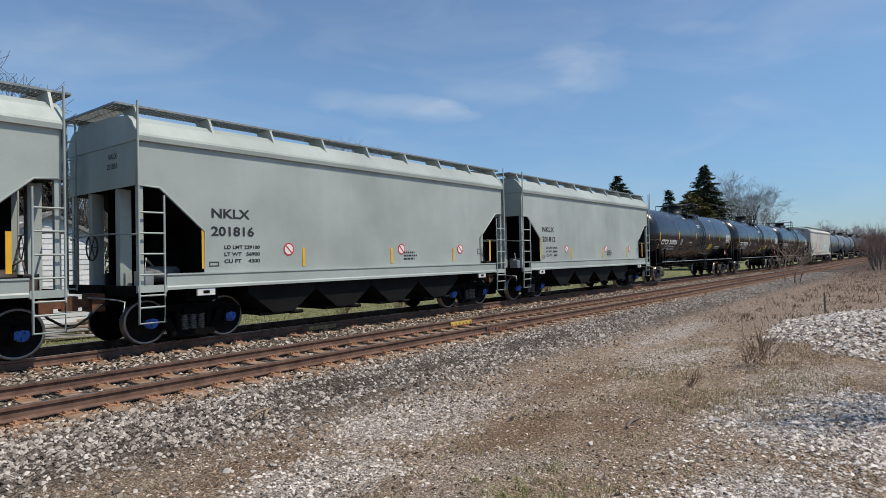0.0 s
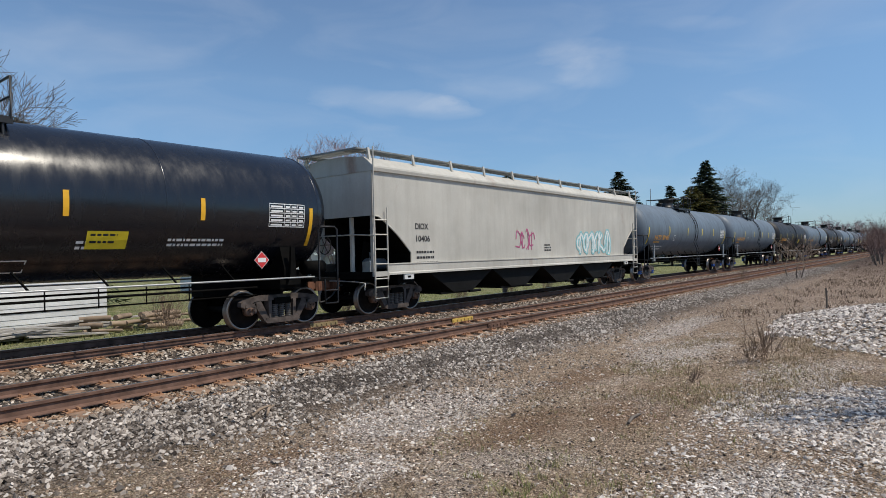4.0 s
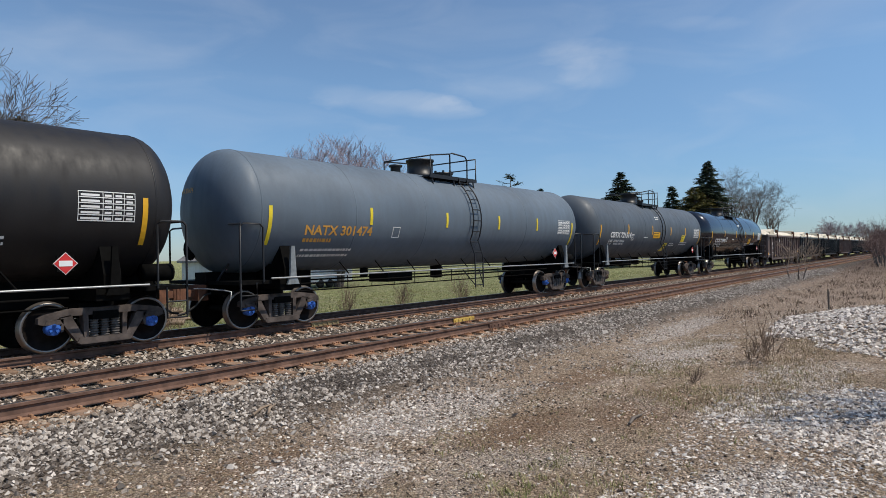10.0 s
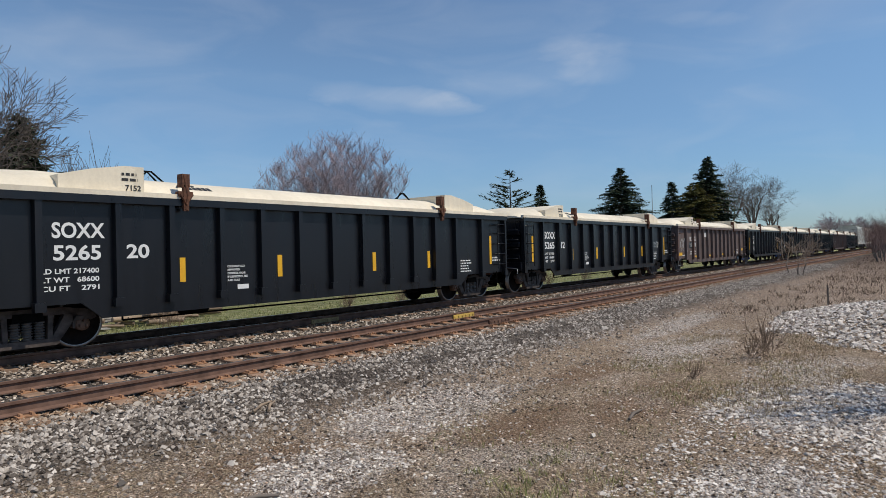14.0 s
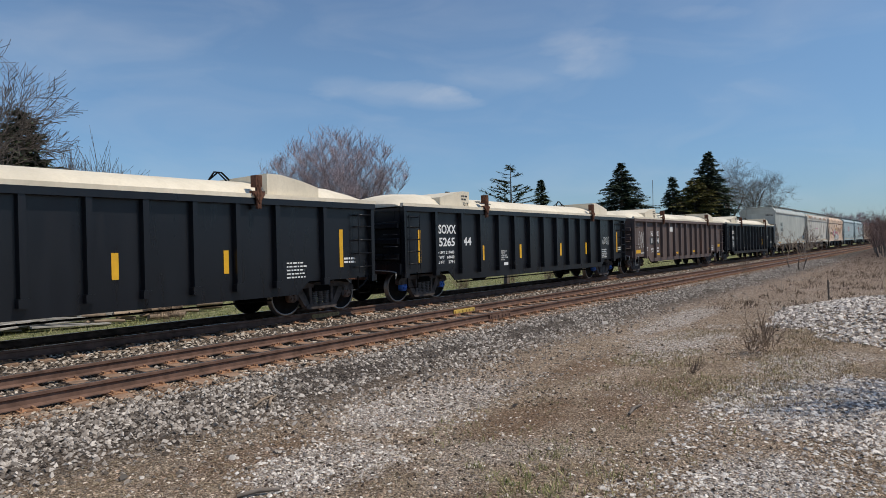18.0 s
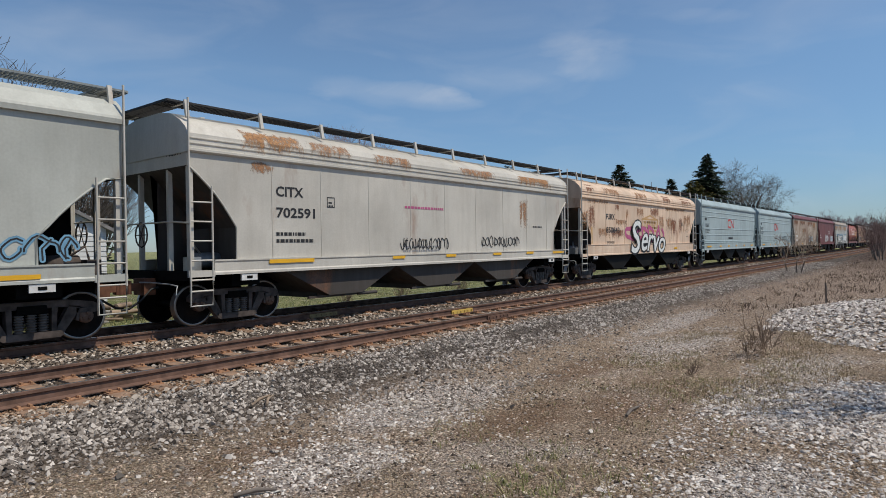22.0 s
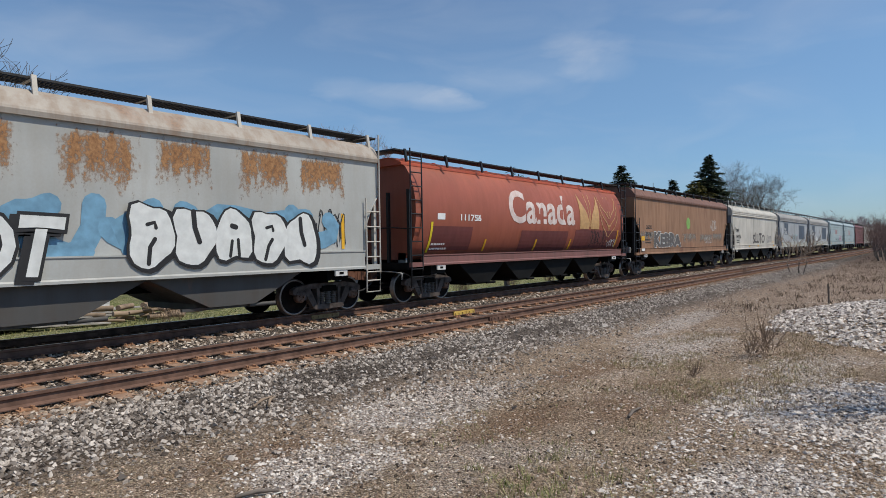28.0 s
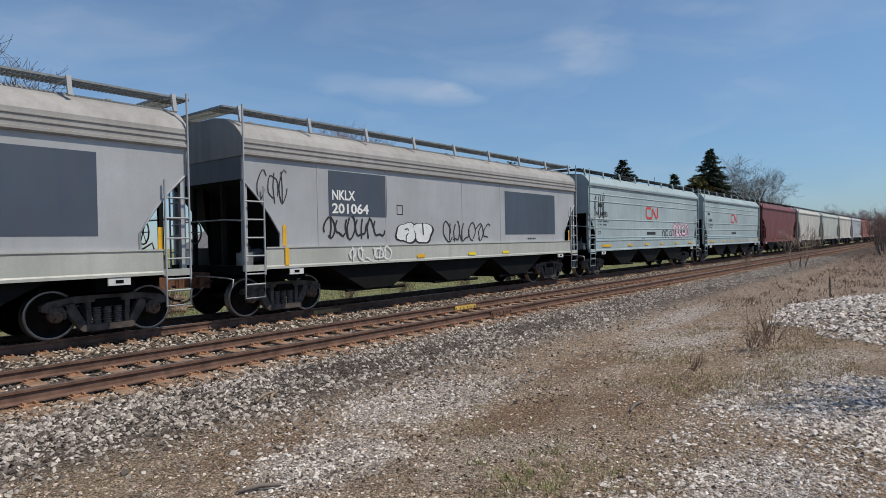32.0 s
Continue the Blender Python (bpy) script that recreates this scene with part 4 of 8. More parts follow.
def spruce(x, y, height, slope, seed, label, mat="needle", widest=4.5, fill=1.0, droop=0.22, rise=0.0, gap=0.20):
    """A conifer whose limbs reach out by slope for every metre below the tip."""
    rng = np.random.default_rng(seed)
    z0 = ground_z(x, y)
    t = thing("conifer", label, "tree", at=(x, y, z0))
    g = Geo()
    g.tube([(0, 0, -0.1), (0.02, 0, height * 0.5), (0, 0, height * 0.99)], [height * 0.016, height * 0.011, 0.02], 7)
    part("trunk", g, M["bark"], t)
    limbs = Geo()
    vs, fs = [], []
    z = height * 0.10
    while z < height - 0.1:
        below = height - z
        reach = min(widest, slope * below + 0.10)
        for k in range(max(3, int(rng.integers(5, 9) * fill))):
            a = rng.uniform(0, 2 * np.pi)
            L = reach * rng.uniform(0.55, 1.10) * rng.uniform(0.85, 1.08)
            tip = np.array([np.cos(a) * L, np.sin(a) * L, (rise - droop) * L + 0.22 * L * max(0, 1 - below / 2.5)])
            base = np.array([0, 0, z + rng.uniform(-0.2, 0.2)])
            limbs.tube([tuple(base), tuple(base + tip * 0.5 - np.array([0, 0, 0.04 * L])), tuple(base + tip + np.array([0, 0, 0.06 * L]))], [0.045, 0.03, 0.01], 3, caps=False)
            m = max(3, int(L / 0.20))
            for i in range(m):
                q = 0.12 + 0.90 * (i + 1) / m
                c = base + tip * q + np.array([0, 0, 0.10 * L * (q * q - q)])
                for s in range(4 if fill > 0.7 else 3):
                    b = a + rng.uniform(-1.25, 1.25)
                    ln, wd = rng.uniform(0.34, 0.72) * (1.2 - 0.55 * q), rng.uniform(0.05, 0.12)
                    u = np.array([np.cos(b), np.sin(b), rng.uniform(-0.65, 0.25) + rise])
                    w = np.array([-np.sin(b), np.cos(b), rng.uniform(-0.5, 0.5)])
                    k0 = len(vs)
                    vs += [c - w * wd, c + w * wd, c + u * ln + w * wd * 0.6, c + u * ln * 1.15, c + u * ln - w * wd * 0.6]
                    fs += [(k0, k0 + 1, k0 + 2), (k0, k0 + 2, k0 + 4), (k0 + 4, k0 + 2, k0 + 3)]
        z += gap * rng.uniform(0.7, 1.3)
    tagged(part("limb_whorl", limbs, M["bark"], t), kind="stuff")
    tagged(part("foliage", raw_mesh("foliage", vs, fs, M[mat]), None, t), kind="stuff")
    return t


def fan_tree(x, y, height, half, seed, label, mat="twig_red", leaders=46):
    """A broad tree of many upright leaders, each feathered with fine twigs, under one rounded outline."""
    rnd = random.Random(seed)
    t = thing("tree", label, "tree", at=(x, y, ground_z(x, y) - 0.05))
    trunk, crown = Geo(), Geo()
    for k in range(5):
        a = k * 1.257 + 0.3
        trunk.tube([(0.2 * math.cos(a), 0.2 * math.sin(a), -0.1), (0.45 * math.cos(a), 0.45 * math.sin(a), height * 0.1), (0.9 * math.cos(a), 0.9 * math.sin(a), height * 0.22)], [0.20, 0.15, 0.11], 7)
    def inside(p):
        return (p.x / half) ** 2 + (p.y / half) ** 2 + (max(0, p.z - height * 0.42) / (height * 0.58)) ** 2 < 1 + rnd.uniform(-0.08, 0.10)
    for k in range(leaders):
        a, r = k * 2.399, math.sqrt((k + 0.5) / leaders)
        end = Vector((math.cos(a) * half * 0.93 * r, math.sin(a) * half * 0.93 * r, height * (0.40 + 0.48 * math.sqrt(max(0.02, 1 - (0.92 * r) ** 2)))))
        root = Vector((math.cos(a) * 0.5, math.sin(a) * 0.5, height * 0.10))
        pts = [root.lerp(end, q) + Vector((rnd.gauss(0, 0.12), rnd.gauss(0, 0.12), -0.10 * height * r * q * (1 - q) * 2)) for q in (0, 0.2, 0.4, 0.6, 0.8, 1.0)]
        crown.tube(pts, [0.055, 0.040, 0.030, 0.022, 0.015, 0.008], 4, caps=False)
        for j in range(28):
            q = rnd.uniform(0.16, 0.98)
            i = min(4, int(q * 5))
            p = pts[i].lerp(pts[i + 1], q * 5 - i)
            b = rnd.uniform(0, 6.283)
            d = Vector((math.cos(b) * 0.85, math.sin(b) * 0.85, rnd.uniform(0.5, 1.1))).normalized()
            L = rnd.uniform(1.4, 3.2) * (1.15 - 0.6 * q)
            e = p + d * L
            if not inside(e):
                e = p + d * L * 0.45
            m = p.lerp(e, 0.5) + Vector((0, 0, -0.06 * L))
            crown.tube([p, m, e], [0.015, 0.011, 0.006], 3, caps=False)
            for n in range(rnd.randint(14, 18)):
                f = rnd.uniform(0.2, 1.0)
                s = p.lerp(m, f * 2) if f < 0.5 else m.lerp(e, f * 2 - 1)
                c = rnd.uniform(0, 6.283)
                u = Vector((math.cos(c) * 0.55, math.sin(c) * 0.55, rnd.uniform(0.5, 1.1))).normalized() * rnd.uniform(0.45, 1.1)
                tip = s + u
                if inside(tip):
                    crown.tube([s, s + u * 0.5 + Vector((rnd.gauss(0, 0.05), rnd.gauss(0, 0.05), 0)), tip], [0.010, 0.008, 0.005], 3, caps=False)
    part("trunk", trunk, M["bark"], t)
    part("crown", crown, M[mat], t)
    return t


def blades(name, spots, height, n_each, radius, mat, label, seed, lying=False, wide=0.008):
    """Tufts of grass, or litter lying flat, in one mesh."""
    rng = np.random.default_rng(seed)
    S = np.repeat(np.asarray(spots, dtype=np.float32), n_each, axis=0)
    n = len(S)
    a, rr = rng.uniform(0, 2 * np.pi, n), radius * np.sqrt(rng.uniform(0, 1, n))
    S = S + np.stack([np.cos(a) * rr, np.sin(a) * rr, np.zeros(n)], 1)
    b = rng.uniform(0, 2 * np.pi, n)
    h = height * rng.uniform(0.45, 1.15, n)
    if lying:
        tip = np.stack([np.cos(b) * h, np.sin(b) * h, rng.uniform(0.0, 0.22, n) * h], 1)
        S[:, 2] += 0.012
    else:
        lean = rng.uniform(0.35, 1.15, n)
        tip = np.stack([np.cos(b) * lean * h, np.sin(b) * lean * h, h * np.sqrt(1.05 - 0.7 * lean ** 2)], 1)
    w = wide * rng.uniform(0.6, 1.4, n)
    side = np.stack([-np.sin(b) * w, np.cos(b) * w, np.zeros(n)], 1)
    mid = S + tip * 0.55 + np.array([0, 0, 0.05]) * h[:, None] * (0 if lying else 1)
    v = np.stack([S - side, S + side, mid + side * 0.8, mid - side * 0.8, S + tip], 1).reshape(-1, 3)
    k = (np.arange(n) * 5)[:, None]
    f = np.concatenate([k + np.array([[0, 1, 2]]), k + np.array([[0, 2, 3]]), k + np.array([[3, 2, 4]])], 0)
    return tagged(new(name, raw_mesh(name, v, f, M[mat])), label, "grass", kind="stuff")


def spots(seed, n, x0, x1, y0, y1, keep=None, bias=1.0):
    rng = np.random.default_rng(seed)
    out = []
    for u, y, k in zip(rng.uniform(0, 1, n), rng.uniform(y0, y1, n), rng.uniform(0, 1, n)):
        x = x0 + (x1 - x0) * u ** bias
        if keep is None or k < keep(x, y):
            out.append((x, y, ground_z(x, y)))
    return out


def twig_clump(x, y, height, n, spread, seed, label, mat="stalk", name="shrub"):
    """Dry stems that rise from one root."""
    rnd = random.Random(seed)
    t = thing(name, label, "shrub", at=(x, y, ground_z(x, y)))
    g = Geo()
    for i in range(n):
        a, ln = rnd.uniform(0, 6.283), height * rnd.uniform(0.5, 1.1)
        d = Vector((math.cos(a) * spread * rnd.uniform(0.1, 1), math.sin(a) * spread * rnd.uniform(0.1, 1), 1)).normalized()
        b = Vector((rnd.gauss(0, 0.12), rnd.gauss(0, 0.12), -0.02)) * height * 0.6
        b.z = -0.02
        grow(g, rnd, b, d, ln * 0.8, 0.0022 * height + 0.0012, 1, 0.5, 0.04, 0.09, 3)
    tagged(part("dry_growth", g, M[mat], t), kind="stuff")
    return t


def build_plants():
    bare_tree(8.2, 34.0, 13.2, 21, "tall bare deciduous tree behind the garage", spread=0.7, depth=5, least=0.011)
    spruce(12.1, 38.0, 10.2, 0.80, 22, "dark green spruce behind the white garage", widest=4.0)
    for i, (x, y, h) in enumerate(((12.8, 36, 9.6), (13.5, 36.5, 10.2), (14.2, 36, 9.8), (14.8, 37, 10.1), (15.5, 36, 9.4))):
        bare_tree(x, y, h, 30 + i, "slim bare tree in a thicket", stems=4, spread=0.34, depth=3, least=0.009)
    fan_tree(36.0, 40.0, 13.5, 7.3, 41, "wide budding tree with many upright limbs")
    spruce(79.5, 50.0, 14.8, 1.05, 42, "open-branched pine standing on the lawn", fill=0.55, droop=0.0, rise=0.20, widest=6.2, gap=0.62)
    spruce(92.0, 52.0, 13.1, 0.42, 43, "small narrow conifer on the far lawn", widest=1.5)
    spruce(97.0, 40.0, 15.3, 0.80, 44, "dark green spruce behind the train", widest=6.0, rise=0.06)
    spruce(97.3, 32.0, 12.3, 0.42, 45, "slim dark conifer behind the train", widest=3.0)
    spruce(98.4, 29.0, 11.9, 1.3, 46, "olive-yellow conifer behind the train", "needle_olive", widest=4.0, rise=0.1)
    spruce(102.7, 28.2, 16.3, 0.68, 47, "tall dark green spruce behind the train", widest=5.0, rise=0.05)
    bare_tree(121.0, 30.0, 17.5, 48, "bare deciduous tree beyond the spruces", spread=0.75, depth=5, least=0.008)
    bare_tree(137.0, 29.0, 17.0, 49, "bare deciduous tree beyond the spruces", spread=0.8, depth=5, least=0.009)
    bare_tree(158.0, 29.5, 14.5, 50, "bare deciduous tree beyond the spruces", spread=0.75, depth=4, least=0.011)
    for i, (x, y, h) in enumerate(((255, 29, 13), (285, 27, 12), (330, 27, 14), (300, 36, 13), (420, 30, 15), (380, 24, 13))):
        bare_tree(x, y, h, 60 + i, "distant bare tree beside the line", "twig_red", spread=0.65, depth=4, least=0.03)
    # thicket on the camera's side of the line
    for i, (x, y, h) in enumerate(((62, 3.55, 4.2), (68, 4.15, 3.6), (74, 4.2, 5.2), (82, 5.2, 4.0), (92, 5.6, 5.0), (105, 6.6, 4.4), (120, 7.3, 5.0), (140, 8.0, 5.0))):
        bare_tree(x, y, h, 80 + i, "bare brown bush on the bank", "twig_brown", stems=6, spread=0.6, depth=3, name="bush")
    bare_tree(43.5, 6.9, 3.4, 90, "pale bare sapling beside the ballast", "twig_pale", stems=3, spread=0.6, depth=3, least=0.006)
    twig_clump(34.0, 7.7, 1.0, 10, 0.6, 91, "dry weed stalks beside the ballast")
    twig_clump(12.1, 2.42, 0.80, 13, 1.0, 92, "dry leafless bush among the stones")
    twig_clump(12.0, 2.65, 0.6, 8, 1.2, 93, "dry leafless bush among the stones")
    twig_clump(9.9, 3.0, 0.26, 7, 0.9, 94, "dry weed stalks on the dirt")
    for i, (x, y, h, n) in enumerate(((16.6, 17.9, 1.5, 22), (19.8, 17.9, 1.6, 22), (24.2, 18.1, 1.7, 24), (28.5, 18.0, 1.6, 20), (9.6, 18.2, 1.9, 26), (33, 18.2, 1.5, 20), (38, 18.2, 1.6, 20))):
        twig_clump(x, y, h, n, 0.35, 100 + i, "bare shrub beyond the tracks")
    # a bare bush beside the camera, whose shadow falls on the pale stone
    bare_tree(11.3, -2.9, 6.6, 95, "bare bush standing beside the pale stones", stems=4, spread=0.5, depth=4, name="bush", least=0.008)
    # grass
    blades("dry_grass", spots(1, 1500, 5, 62, 16.8, 19.2, None, 1.3), 0.34, 7, 0.20, "straw", "pale dry grass along the far edge of the tracks", 7)
    blades("lawn_grass", spots(2, 2600, 5, 75, 18.4, 30, None, 1.2), 0.13, 8, 0.22, "green_blade", "short green lawn", 8)
    blades("straw_litter", spots(3, 16000, 1.6, 26, -0.6, 6.2, lambda x, y: (1 - shoulder(x, y)) * max(0.1, 0.6 + 1.4 * noise.noise((x * 0.5, y * 0.5, 3))), 1.5), 0.075, 4, 0.10, "straw", "dry straw lying on the dirt", 9, True, 0.0020)
    blades("dark_litter", spots(4, 4200, 1.6, 26, -0.6, 6.2, None, 1.5), 0.11, 1, 0.10, "twig", "dead brown stalks on the dirt", 10, True, 0.0025)
    def near_tuft(x, y):
        return max(0.0, 1 - ((x - 4.75) / 0.8) ** 2 - ((y - 2.75) / 0.75) ** 2)
    blades("green_tuft", spots(5, 260, 3.6, 5.8, 1.7, 3.8, near_tuft), 0.085, 9, 0.07, "green_blade", "thin green grass breaking through the dirt", 11, False, 0.0042)
    blades("dry_tuft", spots(6, 260, 3.2, 6.4, 1.4, 4.0, near_tuft), 0.09, 7, 0.07, "straw", "dry grass tuft on the dirt", 12, False, 0.004)
    def weeds(x, y):
        return 1.0 if noise.noise((x * 0.5, y * 0.8, 5.0)) > 0.05 else 0.12
    blades("dry_tuft", spots(7, 2200, 6.6, 15, 1.0, 4.6, weeds), 0.075, 9, 0.14, "straw", "dry grass among the stones", 13, False, 0.0035)
    blades("dry_tuft", spots(8, 500, 19, 70, 0.5, 5.6, None, 1.2), 0.20, 8, 0.25, "scrub", "tall dry grass towards the bank", 14, False, 0.008)
    blades("dry_tuft", spots(9, 500, 5.0, 12, 1.6, 4.6, weeds), 0.07, 7, 0.10, "green_blade", "sparse olive grass on the dirt", 15, False, 0.003)


build_plants()


# ---- buildings and clutter beyond the tracks ----
def gabled(name, x, y, w, d, wall_h, ridge_h, wall, roof, label, rows=0, openings=()):
    """A small gabled building whose gable end looks at the tracks."""
    z = ground_z(x, y) - 0.05
    b = thing(name, label, "building", at=(x, y, z))
    g = Geo()
    g.prism([(-w / 2, 0), (w / 2, 0), (w / 2, wall_h), (0, ridge_h), (-w / 2, wall_h)], 0, d, "y")
    part("wall", g, wall, b)
    for s in (-1, 1):
        g = Geo()
        g.prism([(0, ridge_h + 0.02), (0, ridge_h + 0.16), (s * (w / 2 + 0.3), wall_h - 0.10), (s * (w / 2 + 0.3), wall_h - 0.24)], -0.25, d + 0.25, "y")
        part("roof", g, roof, b)
    k = 0
    while rows and k * 0.2 < ridge_h:
        zz = k * 0.2
        half = w / 2 if zz < wall_h else max(0.05, w / 2 * (ridge_h - zz) / (ridge_h - wall_h))
        part("siding_board", Geo().prism([(0.0, zz), (-0.03, zz), (-0.012, zz + 0.19), (0.0, zz + 0.19)], -half, half, "x"), wall, b)
        k += 1
    for x0, x1, z0, z1, mat, nm in openings:
        part(nm, Geo().box(x0, x1, -0.07, -0.034, z0, z1), mat, b)
    return b


M["siding"] = paint("white siding", (0.72, 0.73, 0.72), 0.7, 0.25, (0.35, 0.33, 0.3))
M["shingle"] = plain("grey shingles", (0.20, 0.19, 0.185), 0.9, 0, 0.3, 3)
M["dark_glass"] = plain("dark window glass", (0.03, 0.035, 0.04), 0.15, 0, 0.1)
M["red_panel"] = plain("red paint", (0.42, 0.03, 0.03), 0.5, 0, 0.15, 2)
M["log"] = plain("split firewood", (0.27, 0.20, 0.14), 0.9, 0, 0.45, 2, 0.4)
M["grey_board"] = plain("weathered boards", (0.36, 0.34, 0.31), 0.9, 0, 0.3, 4, 0.3)
M["blue_tarp"] = plain("blue tarpaulin", (0.10, 0.30, 0.55), 0.5, 0, 0.2, 2)
gabled("garage", 9.25, 26.0, 3.9, 7.0, 3.55, 4.45, M["siding"], M["shingle"], "white clapboard garage with a gabled roof", 1)
gabled("house", 29.6, 40.0, 6.4, 8.0, 2.6, 4.6, M["siding"], M["shingle"], "low white house with dark windows across the lawn", 0,
       ((-2.6, -1.7, 0.9, 2.0, M["dark_glass"], "window"), (-0.3, 0.6, 0.9, 2.0, M["dark_glass"], "window"), (1.4, 2.3, 0.1, 2.1, M["red_panel"], "door")))


def trailer(x, y, L, label):
    z = ground_z(x, y)
    t = thing("trailer", label, "trailer", at=(x, y, z))
    part("body", Geo().prism([(-L / 2, 0.5), (L / 2, 0.5), (L / 2, 2.5), (L / 2 - 0.4, 2.75), (-L / 2 + 0.3, 2.75), (-L / 2, 2.3)], -1.2, 1.2, "y"), M["siding"], t)
    for s in (-0.5, 0.5):
        part("wheel", Geo().lathe([(-0.12, 0.05), (-0.12, 0.34), (0.12, 0.34), (0.12, 0.05)], (s, -1.1, 0.34), "y", 14), M["hose"], t)
    part("hitch", Geo().box(L / 2, L / 2 + 1.2, -0.06, 0.06, 0.45, 0.55), M["black_steel"], t)


trailer(34.4, 41.0, 6.0, "white box trailer parked on the lawn")


def lawn_tractor(x, y):
    c = thing("lawn_tractor", "small red lawn tractor parked by the house", "lawn tractor", at=(x, y, ground_z(x, y)))
    part("hood", Geo().prism([(0.0, 0.3), (0.85, 0.3), (0.9, 0.55), (0.8, 0.78), (0.0, 0.85)], -0.25, 0.25, "y"), M["red_panel"], c)
    part("fender", Geo().prism([(-0.8, 0.3), (0.0, 0.3), (0.0, 0.45), (-0.2, 0.62), (-0.8, 0.62)], -0.42, 0.42, "y"), M["red_panel"], c)
    part("seat", Geo().prism([(-0.6, 0.62), (-0.15, 0.62), (-0.18, 0.72), (-0.5, 0.74), (-0.58, 1.1), (-0.66, 1.1)], -0.2, 0.2, "y"), M["hose"], c)
    for s, r in ((-0.55, 0.26), (0.6, 0.19)):
        for yy in (-0.42, 0.42):
            part("wheel", Geo().lathe([(-0.1, 0.03), (-0.1, r), (0.1, r), (0.1, 0.03)], (s, yy, r), "y", 14), M["hose"], c)


lawn_tractor(25.6, 40.5)


def heap(name, x, y, n, mat, label, seed, log=True):
    rnd = random.Random(seed)
    t = thing(name, label, "wood pile" if log else "board pile", at=(x, y, ground_z(x, y)))
    for i in range(n):
        g = Geo()
        L = rnd.uniform(0.5, 1.1) if log else rnd.uniform(1.8, 2.6)
        if log:
            g.tube([(-L / 2, 0, 0), (0, 0.02, 0.01), (L / 2, 0, 0)], rnd.uniform(0.05, 0.11), 7)
        else:
            g.box(-L / 2, L / 2, -0.12, 0.12, -0.025, 0.025)
        o = part("log" if log else "board", g, mat, t, at=(rnd.uniform(-1.6, 1.6), rnd.uniform(-0.5, 0.5), 0.12 + (0.2 if log else 0.055) * (i % 3 if log else i % max(6, n // 4))))
        o.rotation_euler = (0, rnd.uniform(-0.08, 0.08), rnd.uniform(-0.7, 0.7) if log else rnd.uniform(-0.15, 0.15))


heap("wood_pile", 11.2, 23.6, 22, M["log"], "heap of cut logs lying in the grass", 3)
heap("wood_pile", 13.6, 24.4, 14, M["log"], "small heap of cut logs in the grass", 4)
heap("board_pile", 7.7, 24.4, 22, M["grey_board"], "pile of weathered grey boards before the garage", 71, False)
heap("board_pile", 9.9, 24.5, 16, M["grey_board"], "pile of weathered grey boards before the garage", 72, False)
heap("board_pile", 7.6, 23.6, 14, M["grey_board"], "stack of weathered grey boards", 5, False)
tagged(part("tarpaulin", Geo().prism([(-0.6, 0), (0.6, 0), (0.42, 0.22), (0.1, 0.34), (-0.4, 0.25)], -0.4, 0.4, "y"), M["blue_tarp"], None, at=(27.6, 40.0, ground_z(27.6, 40.0))), "heap under a blue tarpaulin on the lawn", "tarpaulin")
post = thing("post", "short weathered post beyond the tracks", "post", at=(26.9, 17.3, ground_z(26.9, 17.3)))
part("shaft", Geo().box(-0.09, 0.09, -0.09, 0.09, -0.1, 1.35), M["bark"], post)
stake = thing("stake", "dark stake standing in the dirt", "stake", at=(23.7, 2.85, ground_z(23.7, 2.85)))
part("shaft", Geo().tube([(0, 0, -0.05), (0.01, 0, 0.35), (0.0, 0.01, 0.66)], 0.028, 6), M["bark"], stake)
mast = thing("mast", "thin antenna mast beyond the trees", "mast", at=(111.0, 40.0, ground_z(111, 40)))
part("shaft", Geo().tube([(0, 0, 0), (0, 0, 13.5)], 0.06, 5), M["chrome"], mast)
for x, y, L, a, mt, lab in ((7.2, 6.05, 0.42, 0.35, "bark", "dark splinter of wood lying on the stones"), (4.75, 6.75, 0.55, 0.55, "log", "split orange-brown slat of wood on the stones"), (4.85, 6.7, 0.5, 0.8, "log", "split orange-brown slat of wood on the stones"), (3.1, 4.5, 0.35, -0.5, "bark", "crooked dead stick on the dirt"), (7.3, 2.9, 0.5, 0.1, "bark", "dead stick on the dirt")):
    s = tagged(part("stick", Geo().tube([(-L / 2, 0, 0), (0, 0.02, 0.012), (L / 2, -0.01, 0)], [0.018, 0.022, 0.012], 5), M[mt], None, at=(x, y, ground_z(x, y) + 0.03)), lab, "stick")
    s.rotation_euler.z = a

# ---- the train: bogies and couplers ----
WHEEL_R, AXLE_HALF = 0.457, 0.89
WHEELS = []                      # (wheelset, which axle) for the turning later on
TRAIN = []                       # (car, x of its middle at the start)


